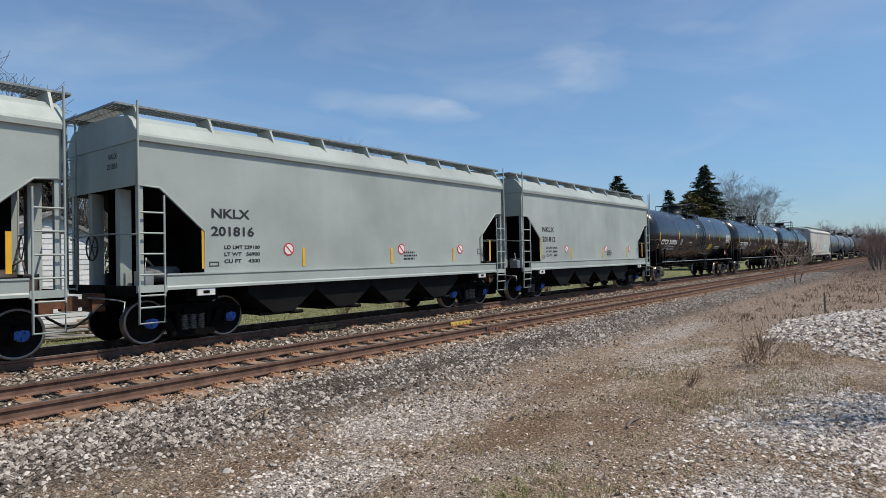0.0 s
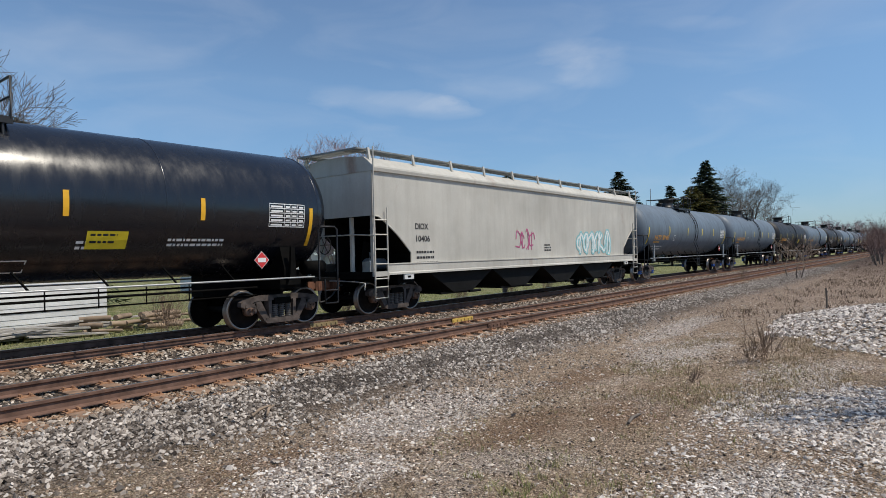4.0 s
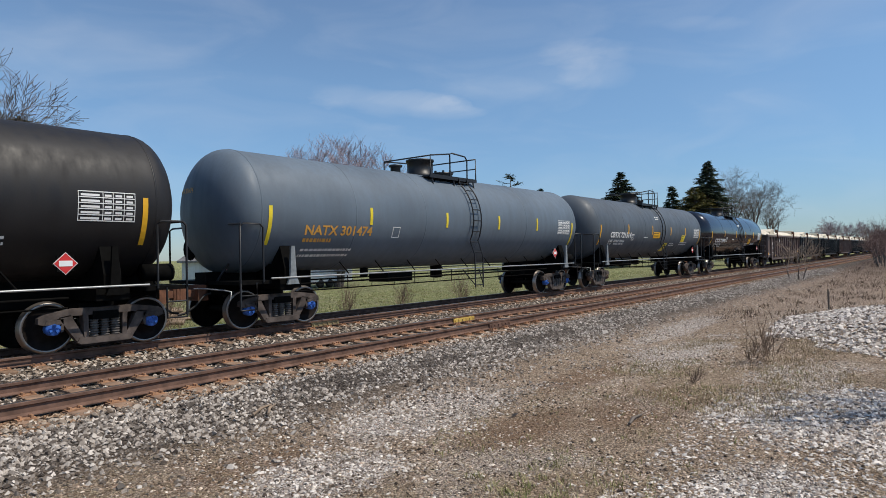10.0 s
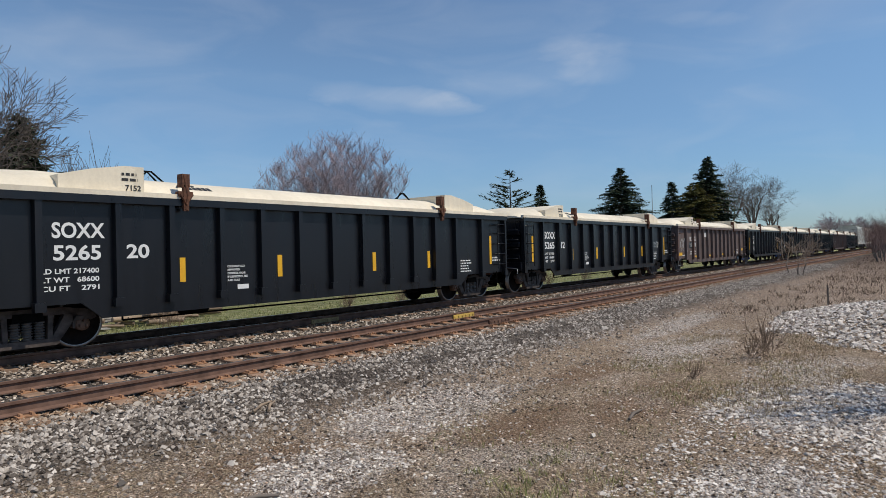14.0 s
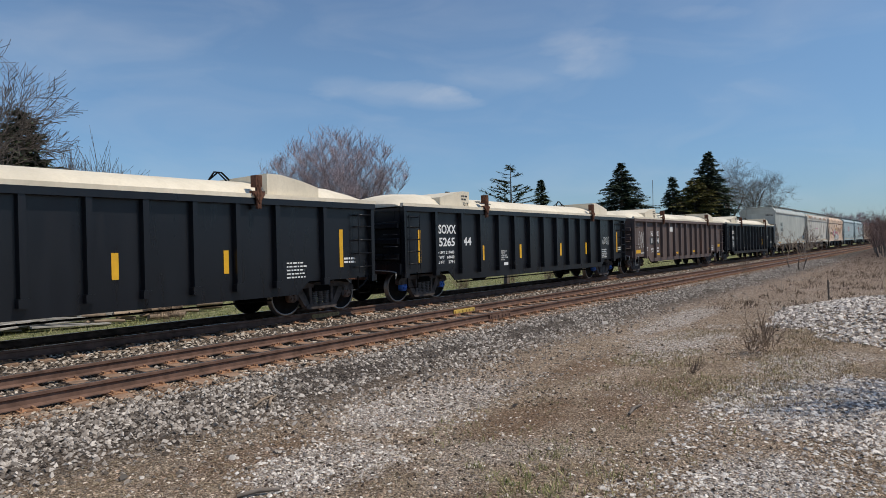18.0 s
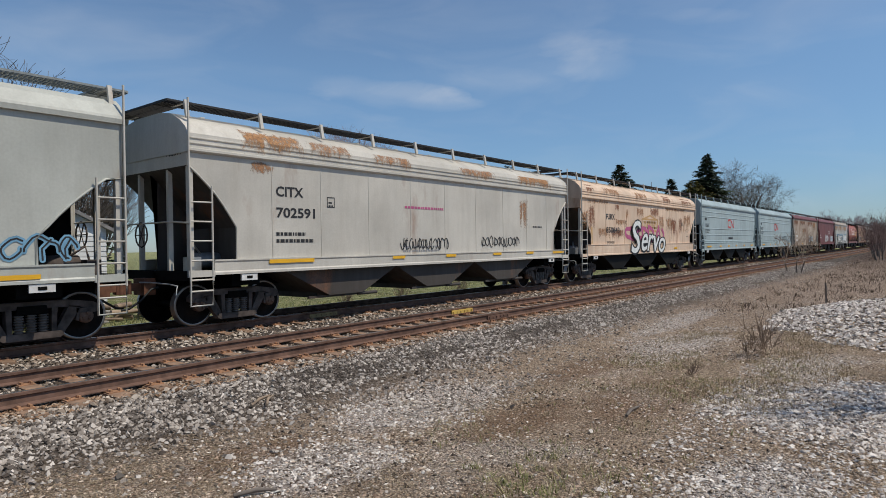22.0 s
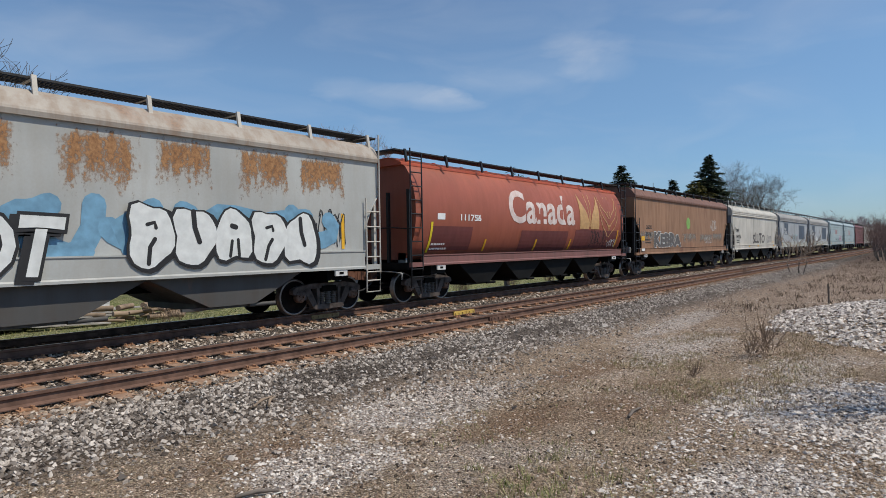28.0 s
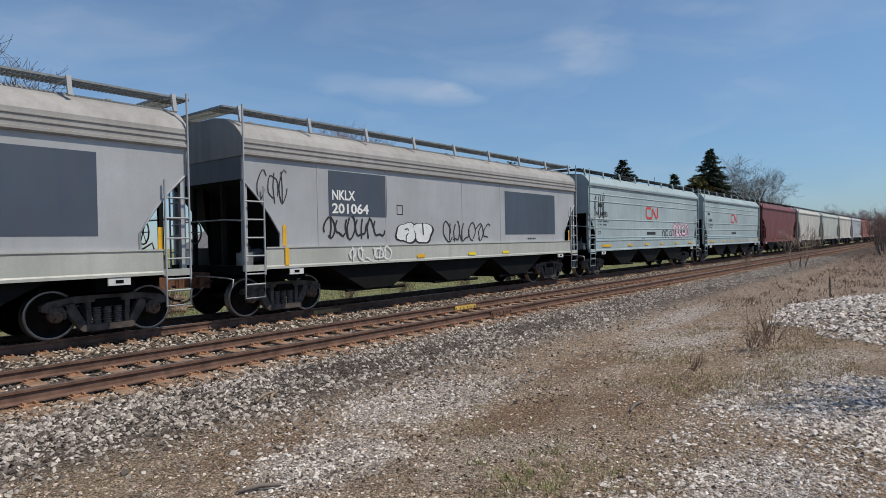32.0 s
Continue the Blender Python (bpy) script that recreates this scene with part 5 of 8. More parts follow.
def bogie_meshes(cap, steel):
    k = ("bogie", cap, steel)
    if k in LETTERS:
        return LETTERS[k]
    sf = Geo()
    t0, t1 = -0.075, 0.075
    sf.prism([(-1.13, 0.56), (-1.12, 0.66), (-1.02, 0.72), (-0.55, 0.79), (0.55, 0.79), (1.02, 0.72), (1.12, 0.66), (1.13, 0.56), (1.03, 0.52), (0.95, 0.60), (0.62, 0.66), (-0.62, 0.66), (-0.95, 0.60), (-1.03, 0.52)], t0, t1, "y")
    for s in (-1, 1):
        sf.prism([(s * 0.60, 0.68), (s * 0.80, 0.65), (s * 0.66, 0.42), (s * 0.50, 0.19), (s * 0.36, 0.19), (s * 0.40, 0.30)], t0, t1, "y")
        sf.prism([(s * 0.30, 0.24), (s * 0.38, 0.24), (s * 0.40, 0.67), (s * 0.31, 0.67)], t0 - 0.02, t1 + 0.02, "y")
        sf.prism([(s * 0.72, 0.62), (s * 0.78, 0.62), (s * 0.76, 0.38), (s * 0.72, 0.40)], t0, t1, "y")
        sf.prism([(s * 0.75, 0.53), (s * 1.03, 0.53), (s * 1.0, 0.61), (s * 0.78, 0.61)], t0 - 0.02, t1 + 0.02, "y")
    sf.prism([(-0.50, 0.17), (-0.44, 0.13), (0.44, 0.13), (0.50, 0.17), (0.46, 0.25), (-0.46, 0.25)], t0 - 0.03, t1 + 0.03, "y")
    sp, prof = Geo(), []
    for i in range(7):
        z = 0.25 + i * 0.047
        prof += [(z, 0.062), (z + 0.010, 0.088), (z + 0.026, 0.088), (z + 0.036, 0.062)]
    sp.lathe(prof, (0, 0, 0), "z", 10)
    bo = Geo()
    bo.prism([(-0.25, 0.57), (0.25, 0.57), (0.22, 0.72), (-0.22, 0.72)], -1.12, 1.12, "y")
    bo.box(-0.32, 0.32, -0.7, 0.7, 0.62, 0.86)
    for s in (-1, 1):
        bo.box(s * 0.42 - 0.05, s * 0.42 + 0.05, -0.85, 0.85, 0.36, 0.46)
        bo.prism([(s * 0.36, 0.30), (s * 0.43, 0.26), (s * 0.45, 0.55), (s * 0.40, 0.58)], -0.80, -0.70, "y")
        bo.prism([(s * 0.36, 0.30), (s * 0.43, 0.26), (s * 0.45, 0.55), (s * 0.40, 0.58)], 0.70, 0.80, "y")
    ws = Geo()
    ws.lathe([(-1.02, 0.075), (1.02, 0.075)], (0, 0, 0), "y", 10)
    for s in (-1, 1):
        prof = [(-0.09, 0.09), (-0.085, 0.15), (-0.03, 0.22), (-0.045, 0.38), (-0.07, 0.41), (-0.07, 0.472), (-0.045, 0.482), (-0.034, 0.4605), (0.062, 0.4545), (0.07, 0.446), (0.072, 0.405), (0.03, 0.375), (0.035, 0.22), (0.085, 0.155), (0.09, 0.09)]
        ms = [1 if 6 <= i <= 9 or i == 5 else 0 for i in range(len(prof) - 1)]
        ws.lathe([(s * a, r) for a, r in prof], (0, s * 0.7535, 0), "y", 32, ms=ms)
        ws.lathe([(s * 0.92, 0.10), (s * 0.93, 0.125), (s * 1.08, 0.125), (s * 1.09, 0.10), (s * 1.10, 0.07), (s * 1.10, 0.001)], (0, 0, 0), "y", 14, m=2)
        for a in (0.5, 2.6, 4.7):
            cx, cz = math.cos(a) * 0.062, math.sin(a) * 0.062
            ws.box(cx - 0.022, cx + 0.022, s * 1.115 - 0.02, s * 1.115 + 0.02, cz - 0.022, cz + 0.022, 2)
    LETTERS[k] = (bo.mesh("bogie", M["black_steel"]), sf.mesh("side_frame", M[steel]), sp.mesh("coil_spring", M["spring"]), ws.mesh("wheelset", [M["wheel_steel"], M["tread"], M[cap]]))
    return LETTERS[k]


def add_bogie(car, x, cap="cap_brown", steel="truck_steel"):
    bo, sf, sp, ws = bogie_meshes(cap, steel)
    b = part("bogie", bo, None, car, at=(x, 0, 0))
    for s in (-1, 1):
        part("side_frame", sf, None, b, at=(0, s * 1.0, 0))
        for x in (-0.19, 0.0, 0.19):
            part("coil_spring", sp, None, b, at=(x, s * 1.03, 0))
    for k, s in enumerate((-1, 1)):
        w = part("wheelset", ws, None, b, "wheelset with blue bearing caps" if cap == "cap_blue" else "", at=(s * AXLE_HALF, 0, WHEEL_R))
        WHEELS.append((w, k))


def cached(key, build):
    if key not in LETTERS:
        LETTERS[key] = build()
    return LETTERS[key]


def coupler_mesh():
    g = Geo()
    g.box(0.0, 0.62, -0.09, 0.09, 0.80, 0.96)
    g.prism([(-0.10, -0.14), (0.12, -0.17), (0.16, 0.10), (0.02, 0.16), (-0.06, 0.10), (-0.02, 0.02), (-0.12, -0.02)], 0.74, 1.02, "z")
    g.box(0.35, 0.60, -0.24, 0.24, 0.70, 1.06)
    return g.mesh("coupler", M["coupler"])


def hose_mesh():
    g = Geo()
    g.tube([(0.62, -0.30, 0.86), (0.46, -0.32, 0.83), (0.25, -0.30, 0.60), (0.02, -0.24, 0.44), (-0.12, -0.2, 0.42)], 0.026, 6)
    return g.mesh("air_hose", M["hose"])


def lever_mesh():
    g = Geo()
    g.tube([(0.30, -0.15, 0.98), (0.36, -0.5, 0.98), (0.45, -1.15, 0.95), (0.47, -1.38, 0.92), (0.42, -1.40, 0.74)], 0.016, 5)
    return g.mesh("uncoupling_lever", M["chrome"])


def add_ends(car, half):
    """Coupler, hose and lever at both ends; half: from the middle to the coupler face."""
    for s in (-1, 1):
        for name, fn in (("coupler", coupler_mesh), ("air_hose", hose_mesh), ("uncoupling_lever", lever_mesh)):
            o = part(name, cached(name, fn), None, car, at=(s * half, 0, 0))
            o.rotation_euler.z = 0 if s < 0 else math.pi


def new_car(name, label, x0, x1):
    car = thing(name, label, "freight car", "cars of the freight train", at=((x0 + x1) / 2, FAR, 0))
    TRAIN.append((car, (x0 + x1) / 2))
    return car


def ladder(name, car, mat, x, y, z0, z1, w=0.46, step=0.40, along="x", r=0.019, top=None):
    """Two stiles and rungs, facing outward at y."""
    g = Geo()
    for k in (0, 1):
        p = (x + k * w, y, z0) if along == "x" else (x, y + k * w, z0)
        g.tube([p, (p[0], p[1], top if top and k == 0 else z1)], r * 1.2, 5)
    z = z0 + 0.03
    while z < z1 + 0.01:
        a = (x, y, z)
        b = (x + w, y, z) if along == "x" else (x, y + w, z)
        g.tube([a, b], r, 5)
        z += step
    return part(name, g, mat, car)


def grating_mesh(L, mat):
    def build():
        g = Geo()
        for y in (-0.25, 0.0, 0.25):
            g.box(-L / 2, L / 2, y - 0.012, y + 0.012, -0.04, 0.0)
        n = int(L / 0.075)
        for i in range(n + 1):
            x = -L / 2 + L * i / n
            g.box(x - 0.016, x + 0.016, -0.25, 0.25, -0.05, -0.004)
        return g.mesh("running_board", mat)
    return cached(("grating", round(L, 2), mat.name), build)


# ---- covered hoppers ----
def hopper(x0, x1, label, side, roof=None, slope=None, sill=None, deck=None, cut=(0.10, 3.15, 0.45, 1.40, 2.32), eave=4.05, top=4.58,
           bays=3, round_body=False, hlines=(), vlines=(), trim=None, caps="cap_brown", steel="truck_steel", posts=8, wedge=False, bay_mat=None,
           board=None, ink_mat=None, writing=(), marks=(), strips=(), extra=None, skirt=0.0, end_writing=(), sill_top=1.44, shoulder=False, curve=0.06, bay_from=1.10, stains=(), end_mat=None, post_mat=None):
    car = new_car("covered_hopper_car", label, x0, x1)
    half = (x1 - x0) / 2
    h = half - 0.64
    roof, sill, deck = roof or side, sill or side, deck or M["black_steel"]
    # sloping end sheets default to near black: dark steel with its shade put in
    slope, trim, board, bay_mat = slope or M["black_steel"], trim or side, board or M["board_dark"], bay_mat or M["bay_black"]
    d0, zc, d1, d2, z2 = cut
    zs = 1.42 - skirt
    # the side sheet sweeps down in a curve at both ends
    sweep = [(0.0, zc), (d1, zc - 0.02)]
    for i in range(1, 7):
        t = i / 6
        bulge = curve * math.sin(math.pi * t)
        sweep.append((d1 + (d2 - d1) * t + bulge * 0.72, zc - 0.02 + (z2 - zc) * t + bulge * 0.70))
    sweep.append((d2, zs))
    outline = [(-h, eave)] + [(-h + a, b) for a, b in sweep] + [(h - a, b) for a, b in sweep[::-1]] + [(h, eave)]
    g = Geo()
    if round_body:
        # a barrel: the side bellies out and curves in below the roof
        prof = []
        for i in range(15):
            a = -1.05 + 2.1 * i / 14
            prof.append((-1.58 * math.cos(a * 0.76) - 0.0, 2.72 + 1.42 * math.sin(a) / math.sin(1.05)))
        ring = prof + [(-y, z) for y, z in prof[::-1]]
        n = len(ring)
        st = [(-h + 0.25, 0.0), (h - 0.25, 0.0)]
        vs = [(x, y, z) for x, _ in st for y, z in ring]
        g.add(vs, [(i, (i + 1) % n, n + (i + 1) % n, n + i) for i in range(n)], 0, True)
        g.add(vs, [tuple(range(n))], 2)
        g.add(vs, [tuple(range(2 * n - 1, n - 1, -1))], 2)
    else:
        for y in (-1.52, 1.52):
            p = [(x, y, z) for x, z in outline]
            g.add(p, [tuple(range(len(p))) if y < 0 else tuple(range(len(p) - 1, -1, -1))], 0)
        n = len(outline)
        for i in range(n):
            (ax, az), (bx, bz) = outline[i], outline[(i + 1) % n]
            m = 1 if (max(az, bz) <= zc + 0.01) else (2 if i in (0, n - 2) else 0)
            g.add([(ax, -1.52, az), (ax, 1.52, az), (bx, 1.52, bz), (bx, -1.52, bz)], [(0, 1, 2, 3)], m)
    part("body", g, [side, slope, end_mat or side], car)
    # the pressed edge round the sloping end of the side sheet
    if not round_body:
        for s in (-1, 1):
            e = Geo()
            e.tube([(s * (h - 0.01), -1.525, eave - 0.05)] + [(s * (h - a), -1.525, b) for a, b in sweep], 0.024, 5)
            part("edge_flange", e, side, car)
    # roof
    g = Geo()
    if round_body:
        g.prism([(-1.16, 4.10), (-1.16, 4.17), (-0.8, 4.33), (0.8, 4.33), (1.16, 4.17), (1.16, 4.10)], -h + 0.1, h - 0.1, "x")
    else:
        if shoulder:
            prof = [(1.56, eave - 0.03), (1.60, eave), (1.60, eave + 0.05), (1.57, eave + 0.06), (1.57, eave + 0.36), (1.50, eave + 0.50), (1.30, top - 0.24), (0.95, top - 0.07), (0.5, top)]
        else:
            prof = [(1.585, eave - 0.04), (1.60, eave + 0.05), (1.585, eave + 0.10), (1.42, top - 0.20), (1.25, top - 0.08), (0.5, top)]
        g.prism([(-a, b) for a, b in prof] + [(a, b) for a, b in prof[::-1]], -h - 0.02, h + 0.02, "x")
        for z in (eave + 0.16, eave + 0.27) if shoulder else ():
            g.prism([(-1.568, z - 0.03), (-1.592, z - 0.012), (-1.592, z + 0.012), (-1.568, z + 0.02)], -h, h, "x")
    part("roof", g, roof, car)
    g = Geo()
    n = 10 if h > 7 else 8
    for i in range(n):
        x = -h + 1.0 + (2 * h - 2.0) * i / (n - 1)
        g.box(x - 0.62, x + 0.62, -0.42, 0.42, top - 0.02, top + 0.04)
        g.box(x - 0.05, x + 0.05, -0.46, 0.46, top + 0.03, top + 0.07)
    part("roof_hatch", g, roof, car)
    # running boards and the posts that hold them
    bz = top + 0.16
    for s in (-1, 1):
        part("running_board", grating_mesh(2 * h + 0.5, board), None, car, at=(0, s * 0.98, bz))
        part("end_board", cached(("endboard", board.name), lambda: grating_mesh(2.0, board)), None, car, at=(s * (h + 0.0), 0, bz - 0.005)).rotation_euler.z = math.pi / 2
    for s in (-1, 1):
        for i in range(posts):
            x = -h + 0.12 + (2 * h - 0.24) * i / (posts - 1)
            def build_post():
                p = Geo()
                if wedge:
                    p.prism([(-0.20, -0.40), (-0.02, -0.03), (0.50, -0.03), (0.36, -0.22), (0.02, -0.26)], -0.025, 0.025, "x")
                    p.box(-0.05, 0.05, -0.04, 0.5, -0.055, -0.03)
                else:
                    p.prism([(-0.14, -0.34), (-0.09, -0.36), (-0.02, -0.03), (-0.02, 0.02), (-0.07, 0.02)], -0.04, 0.04, "x")
                    p.box(-0.03, 0.03, -0.08, 0.5, -0.055, -0.035)
                return p.mesh("board_post", trim)
            o = part("board_post", cached(("post", wedge, trim.name), build_post), None, car, at=(x, s * 1.25, bz))
            if s > 0:
                o.rotation_euler.z = math.pi
    # side sills, centre sill, end decks
    for s in (-1, 1):
        g = Geo()
        zt, zb = sill_top, 1.12
        g.prism([(s * 1.50, zb), (s * 1.60, zb), (s * 1.60, zb + 0.05), (s * 1.58, zb + 0.08), (s * 1.58, zt - 0.06), (s * 1.60, zt - 0.03), (s * 1.60, zt), (s * 1.50, zt)], -h + 0.55, h - 0.55, "x")
        part("side_sill", g, sill, car)
    g = Geo().box(-h - 0.1, h + 0.1, -0.22, 0.22, 0.78, 1.20)
    for s in (-1, 1):
        bx = s * (half - 2.03)
        g.box(bx - 0.35, bx + 0.35, -1.45, 1.45, 0.86, 1.16)
    part("centre_sill", g, deck, car)
    for s in (-1, 1):
        g = Geo()
        g.box(*sorted((s * (h + 0.02), s * (h - 1.35))), -1.5, 1.5, 1.13, 1.19)
        g.box(*sorted((s * (h + 0.05), s * (h - 0.07))), -1.52, 1.52, 1.02, 1.22)
        part("end_deck", g, deck, car)
        g = Geo()
        for y in (-0.62,):
            pw = 0.23 if wedge else 0.10
            g.prism([(s * (h - 0.05), 1.18), (s * (h - 0.05 - pw), 1.18), (s * (h - 0.05 - pw), zc + 0.1), (s * (h - 0.05), zc + 0.1)], y - pw * 0.4, y + pw * 0.4, "y")
        part("end_post", g, post_mat or trim, car)
        part("end_post", g.mesh("end_post", post_mat or trim), None, car, at=(0, 1.24, 0))
        part("deck_edge", Geo().box(*sorted((s * (h + 0.03), s * (h - 0.548))), -1.60, -1.525, 1.09, 1.225), sill, car)
        for y in (-1.46, 1.46):
            part("corner_post", Geo().box(*sorted((s * (h - 0.03), s * (h - 0.13))), y - 0.05, y + 0.05, 1.15, zc + 0.15), trim, car)
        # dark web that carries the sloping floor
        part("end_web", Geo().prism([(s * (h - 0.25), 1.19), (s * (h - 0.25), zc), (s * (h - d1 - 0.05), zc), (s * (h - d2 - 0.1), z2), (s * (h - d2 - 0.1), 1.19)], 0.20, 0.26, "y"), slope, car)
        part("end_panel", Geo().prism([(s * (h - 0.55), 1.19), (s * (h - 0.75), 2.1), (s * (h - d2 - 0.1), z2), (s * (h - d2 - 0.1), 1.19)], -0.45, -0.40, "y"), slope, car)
        bolster_x = s * (half - 2.03)
        part("bolster_plate", Geo().box(bolster_x - 0.20, bolster_x + 0.20, -1.585, -1.54, 0.97, 1.11).box(bolster_x - 0.07, bolster_x + 0.07, -1.592, -1.58, 1.01, 1.07, 1), [M["grey_panel"], M["black_steel"]], car, "pale plate at the bolster end")
        g = Geo()
        g.lathe([(-0.35, 0.02), (-0.34, 0.17), (0.34, 0.17), (0.35, 0.02)], (s * (h - 0.85), -0.75, 1.42), "x", 12)
        part("air_reservoir", g, M["truck_steel"] if s > 0 else M["brake_grey"], car)
        g = Geo()
        g.box(*sorted((s * (h - 0.25), s * (h - 0.50))), -1.15, -0.85, 1.19, 1.50)
        g.tube([(s * (h - 0.4), -1.0, 1.48), (s * (h - 0.45), -0.95, 1.75), (s * (h - 0.7), -0.8, 1.55)], 0.024, 5)
        part("brake_valve", g, M["chrome"] if s < 0 else M["truck_steel"], car)
        g = Geo()
        g.tube([(s * (h + 0.02), 0.4 + 0.27 * math.cos(k * 0.5236), 2.0 + 0.27 * math.sin(k * 0.5236)) for k in range(13)], 0.018, 5)
        for k in range(3):
            a = k * 1.047
            g.tube([(s * (h + 0.02), 0.4 - 0.26 * math.cos(a), 2.0 - 0.26 * math.sin(a)), (s * (h + 0.02), 0.4 + 0.26 * math.cos(a), 2.0 + 0.26 * math.sin(a))], 0.012, 4)
        part("hand_brake_wheel", g, M["truck_steel"], car)
        lx = -h - 0.0 if s < 0 else h - 0.50
        ladder("ladder", car, trim, lx if s < 0 else h, -1.60, 1.0, bz - 0.1 if round_body else 2.98, 0.50 if s < 0 else -0.50, top=bz + 0.0)
        g = Geo()
        x_a, x_b = s * h, s * (h - 0.50)
        g.tube([(x_a, -1.60, 1.12), (x_a, -1.58, 0.50), (x_b, -1.58, 0.50), (x_b, -1.60, 1.12)], 0.024, 5)
        g.tube([(x_a, -1.59, 0.80), (x_b, -1.59, 0.80)], 0.02, 5)
        part("stirrup", g, trim, car)
        ladder("end_ladder", car, trim, s * (h + 0.10), 0.95, 1.1, bz, 0.46, along="y")
        g = Geo()
        g.tube([(s * h, -1.60, 2.2), (s * (h + 0.02), -0.9, 2.25), (s * (h + 0.02), 0.9, 2.25), (s * h, 1.5, 2.2)], 0.02, 5)
        part("grab_rail", g, trim, car)
    # discharge bays
    span = 2 * (half - 3.15)
    for i in range(bays):
        cx = -span / 2 + span * (i + 0.5) / bays
        w = span / bays
        def build_bay():
            p = Geo()
            p.prism([(-w * 0.495, 1.42), (w * 0.495, 1.42), (w * 0.495, bay_from), (w * 0.15, 0.46), (-w * 0.15, 0.46), (-w * 0.495, bay_from)], -1.40, 1.40, "y")
            p.box(-w * 0.18, w * 0.18, -1.05, 1.05, 0.38, 0.52)
            p.box(-w * 0.30, w * 0.30, -1.30, -1.22, 0.40, 0.46)
            p.tube([(w * 0.12, -1.32, 0.43), (w * 0.30, -1.34, 0.43)], 0.05, 6)
            return p.mesh("hopper_bay", bay_mat)
        part("hopper_bay", cached(("bay", round(w, 2), round(bay_from, 2), bay_mat.name), build_bay), None, car, at=(cx, 0, 0))
    for s in (-1, 1):
        add_bogie(car, s * (half - 2.03), caps, steel)
    add_ends(car, half)
    put = round_side(1.58, 2.72) if round_body else flat_side(-1.527)
    if round_body:
        put = lambda p, q: (p, -1.58 * math.cos(math.asin(max(-1, min(1, (q - 2.72) / 1.42 * math.sin(1.05)))) * 0.76) - 0.008, q)
    for z in hlines:
        part("side_rib", cached(("rib", round(h, 2), side.name), lambda: Geo().prism([(-1.525, -0.03), (-1.54, -0.012), (-1.54, 0.012), (-1.525, 0.03)], -h + 0.02, h - 0.02, "x").mesh("side_rib", side)), None, car, at=(0, 0, z))
    for x in vlines:
        part("weld_seam", cached(("seam", round(zs, 2), round(eave, 2), side.name), lambda: Geo().box(-0.012, 0.012, -1.528, -1.519, zs, eave).mesh("weld_seam", side)), None, car, at=(x, 0, 0))
    for x, z, ww, hh, mt in stains:
        g = Geo()
        nz = 4
        on = put
        if z >= eave - 0.01 and shoulder:
            on = lambda p, q: (p, -float(np.interp(q, (eave, eave + 0.36, eave + 0.50, top - 0.24, top - 0.07), (1.607, 1.601, 1.513, 1.313, 0.963))), q)
        for k in range(nz):
            lo, hi = z + hh * k / nz, z + hh * (k + 1) / nz
            quad = [on(x - h, lo), on(x - h + ww, lo), on(x - h + ww, hi), on(x - h, hi)]
            g.add([(p[0], p[1] + 0.003, p[2]) for p in quad], [(0, 1, 2, 3)])
        part("rust_stain", g, mt, car, "brown rust stain run down the paint")
    # writing is placed from the leading end of the side
    shift = -h
    if writing:
        ink(car, [(w[0], w[1], w[2] + shift, *w[3:]) if w[0] == "t" else ("b", w[1] + shift, w[2] + shift, w[3], w[4]) for w in writing], ink_mat or M["black_ink"], put)
    for x, z, hh, ww, mt in strips:
        ink(car, [("b", x + shift, x + shift + ww, z, z + hh)], mt, (lambda p, q, f=put: (f(p, q)[0], f(p, q)[1] - 0.004, f(p, q)[2])) if z > 1.44 or round_body else flat_side(-1.606), "reflector_strip", "yellow reflective strip")
    if end_writing:
        for s, y, z, hh, ww in end_writing:
            v, fs, wide = letters(s, 0.018)
            part("end_lettering", Geo().add([(-h - 0.006, y - float(a) / wide * ww, z + float(b) * hh) for a, b, _ in v], fs), ink_mat or M["black_ink"], car)
    if extra:
        extra(car, put, shift)
    return car


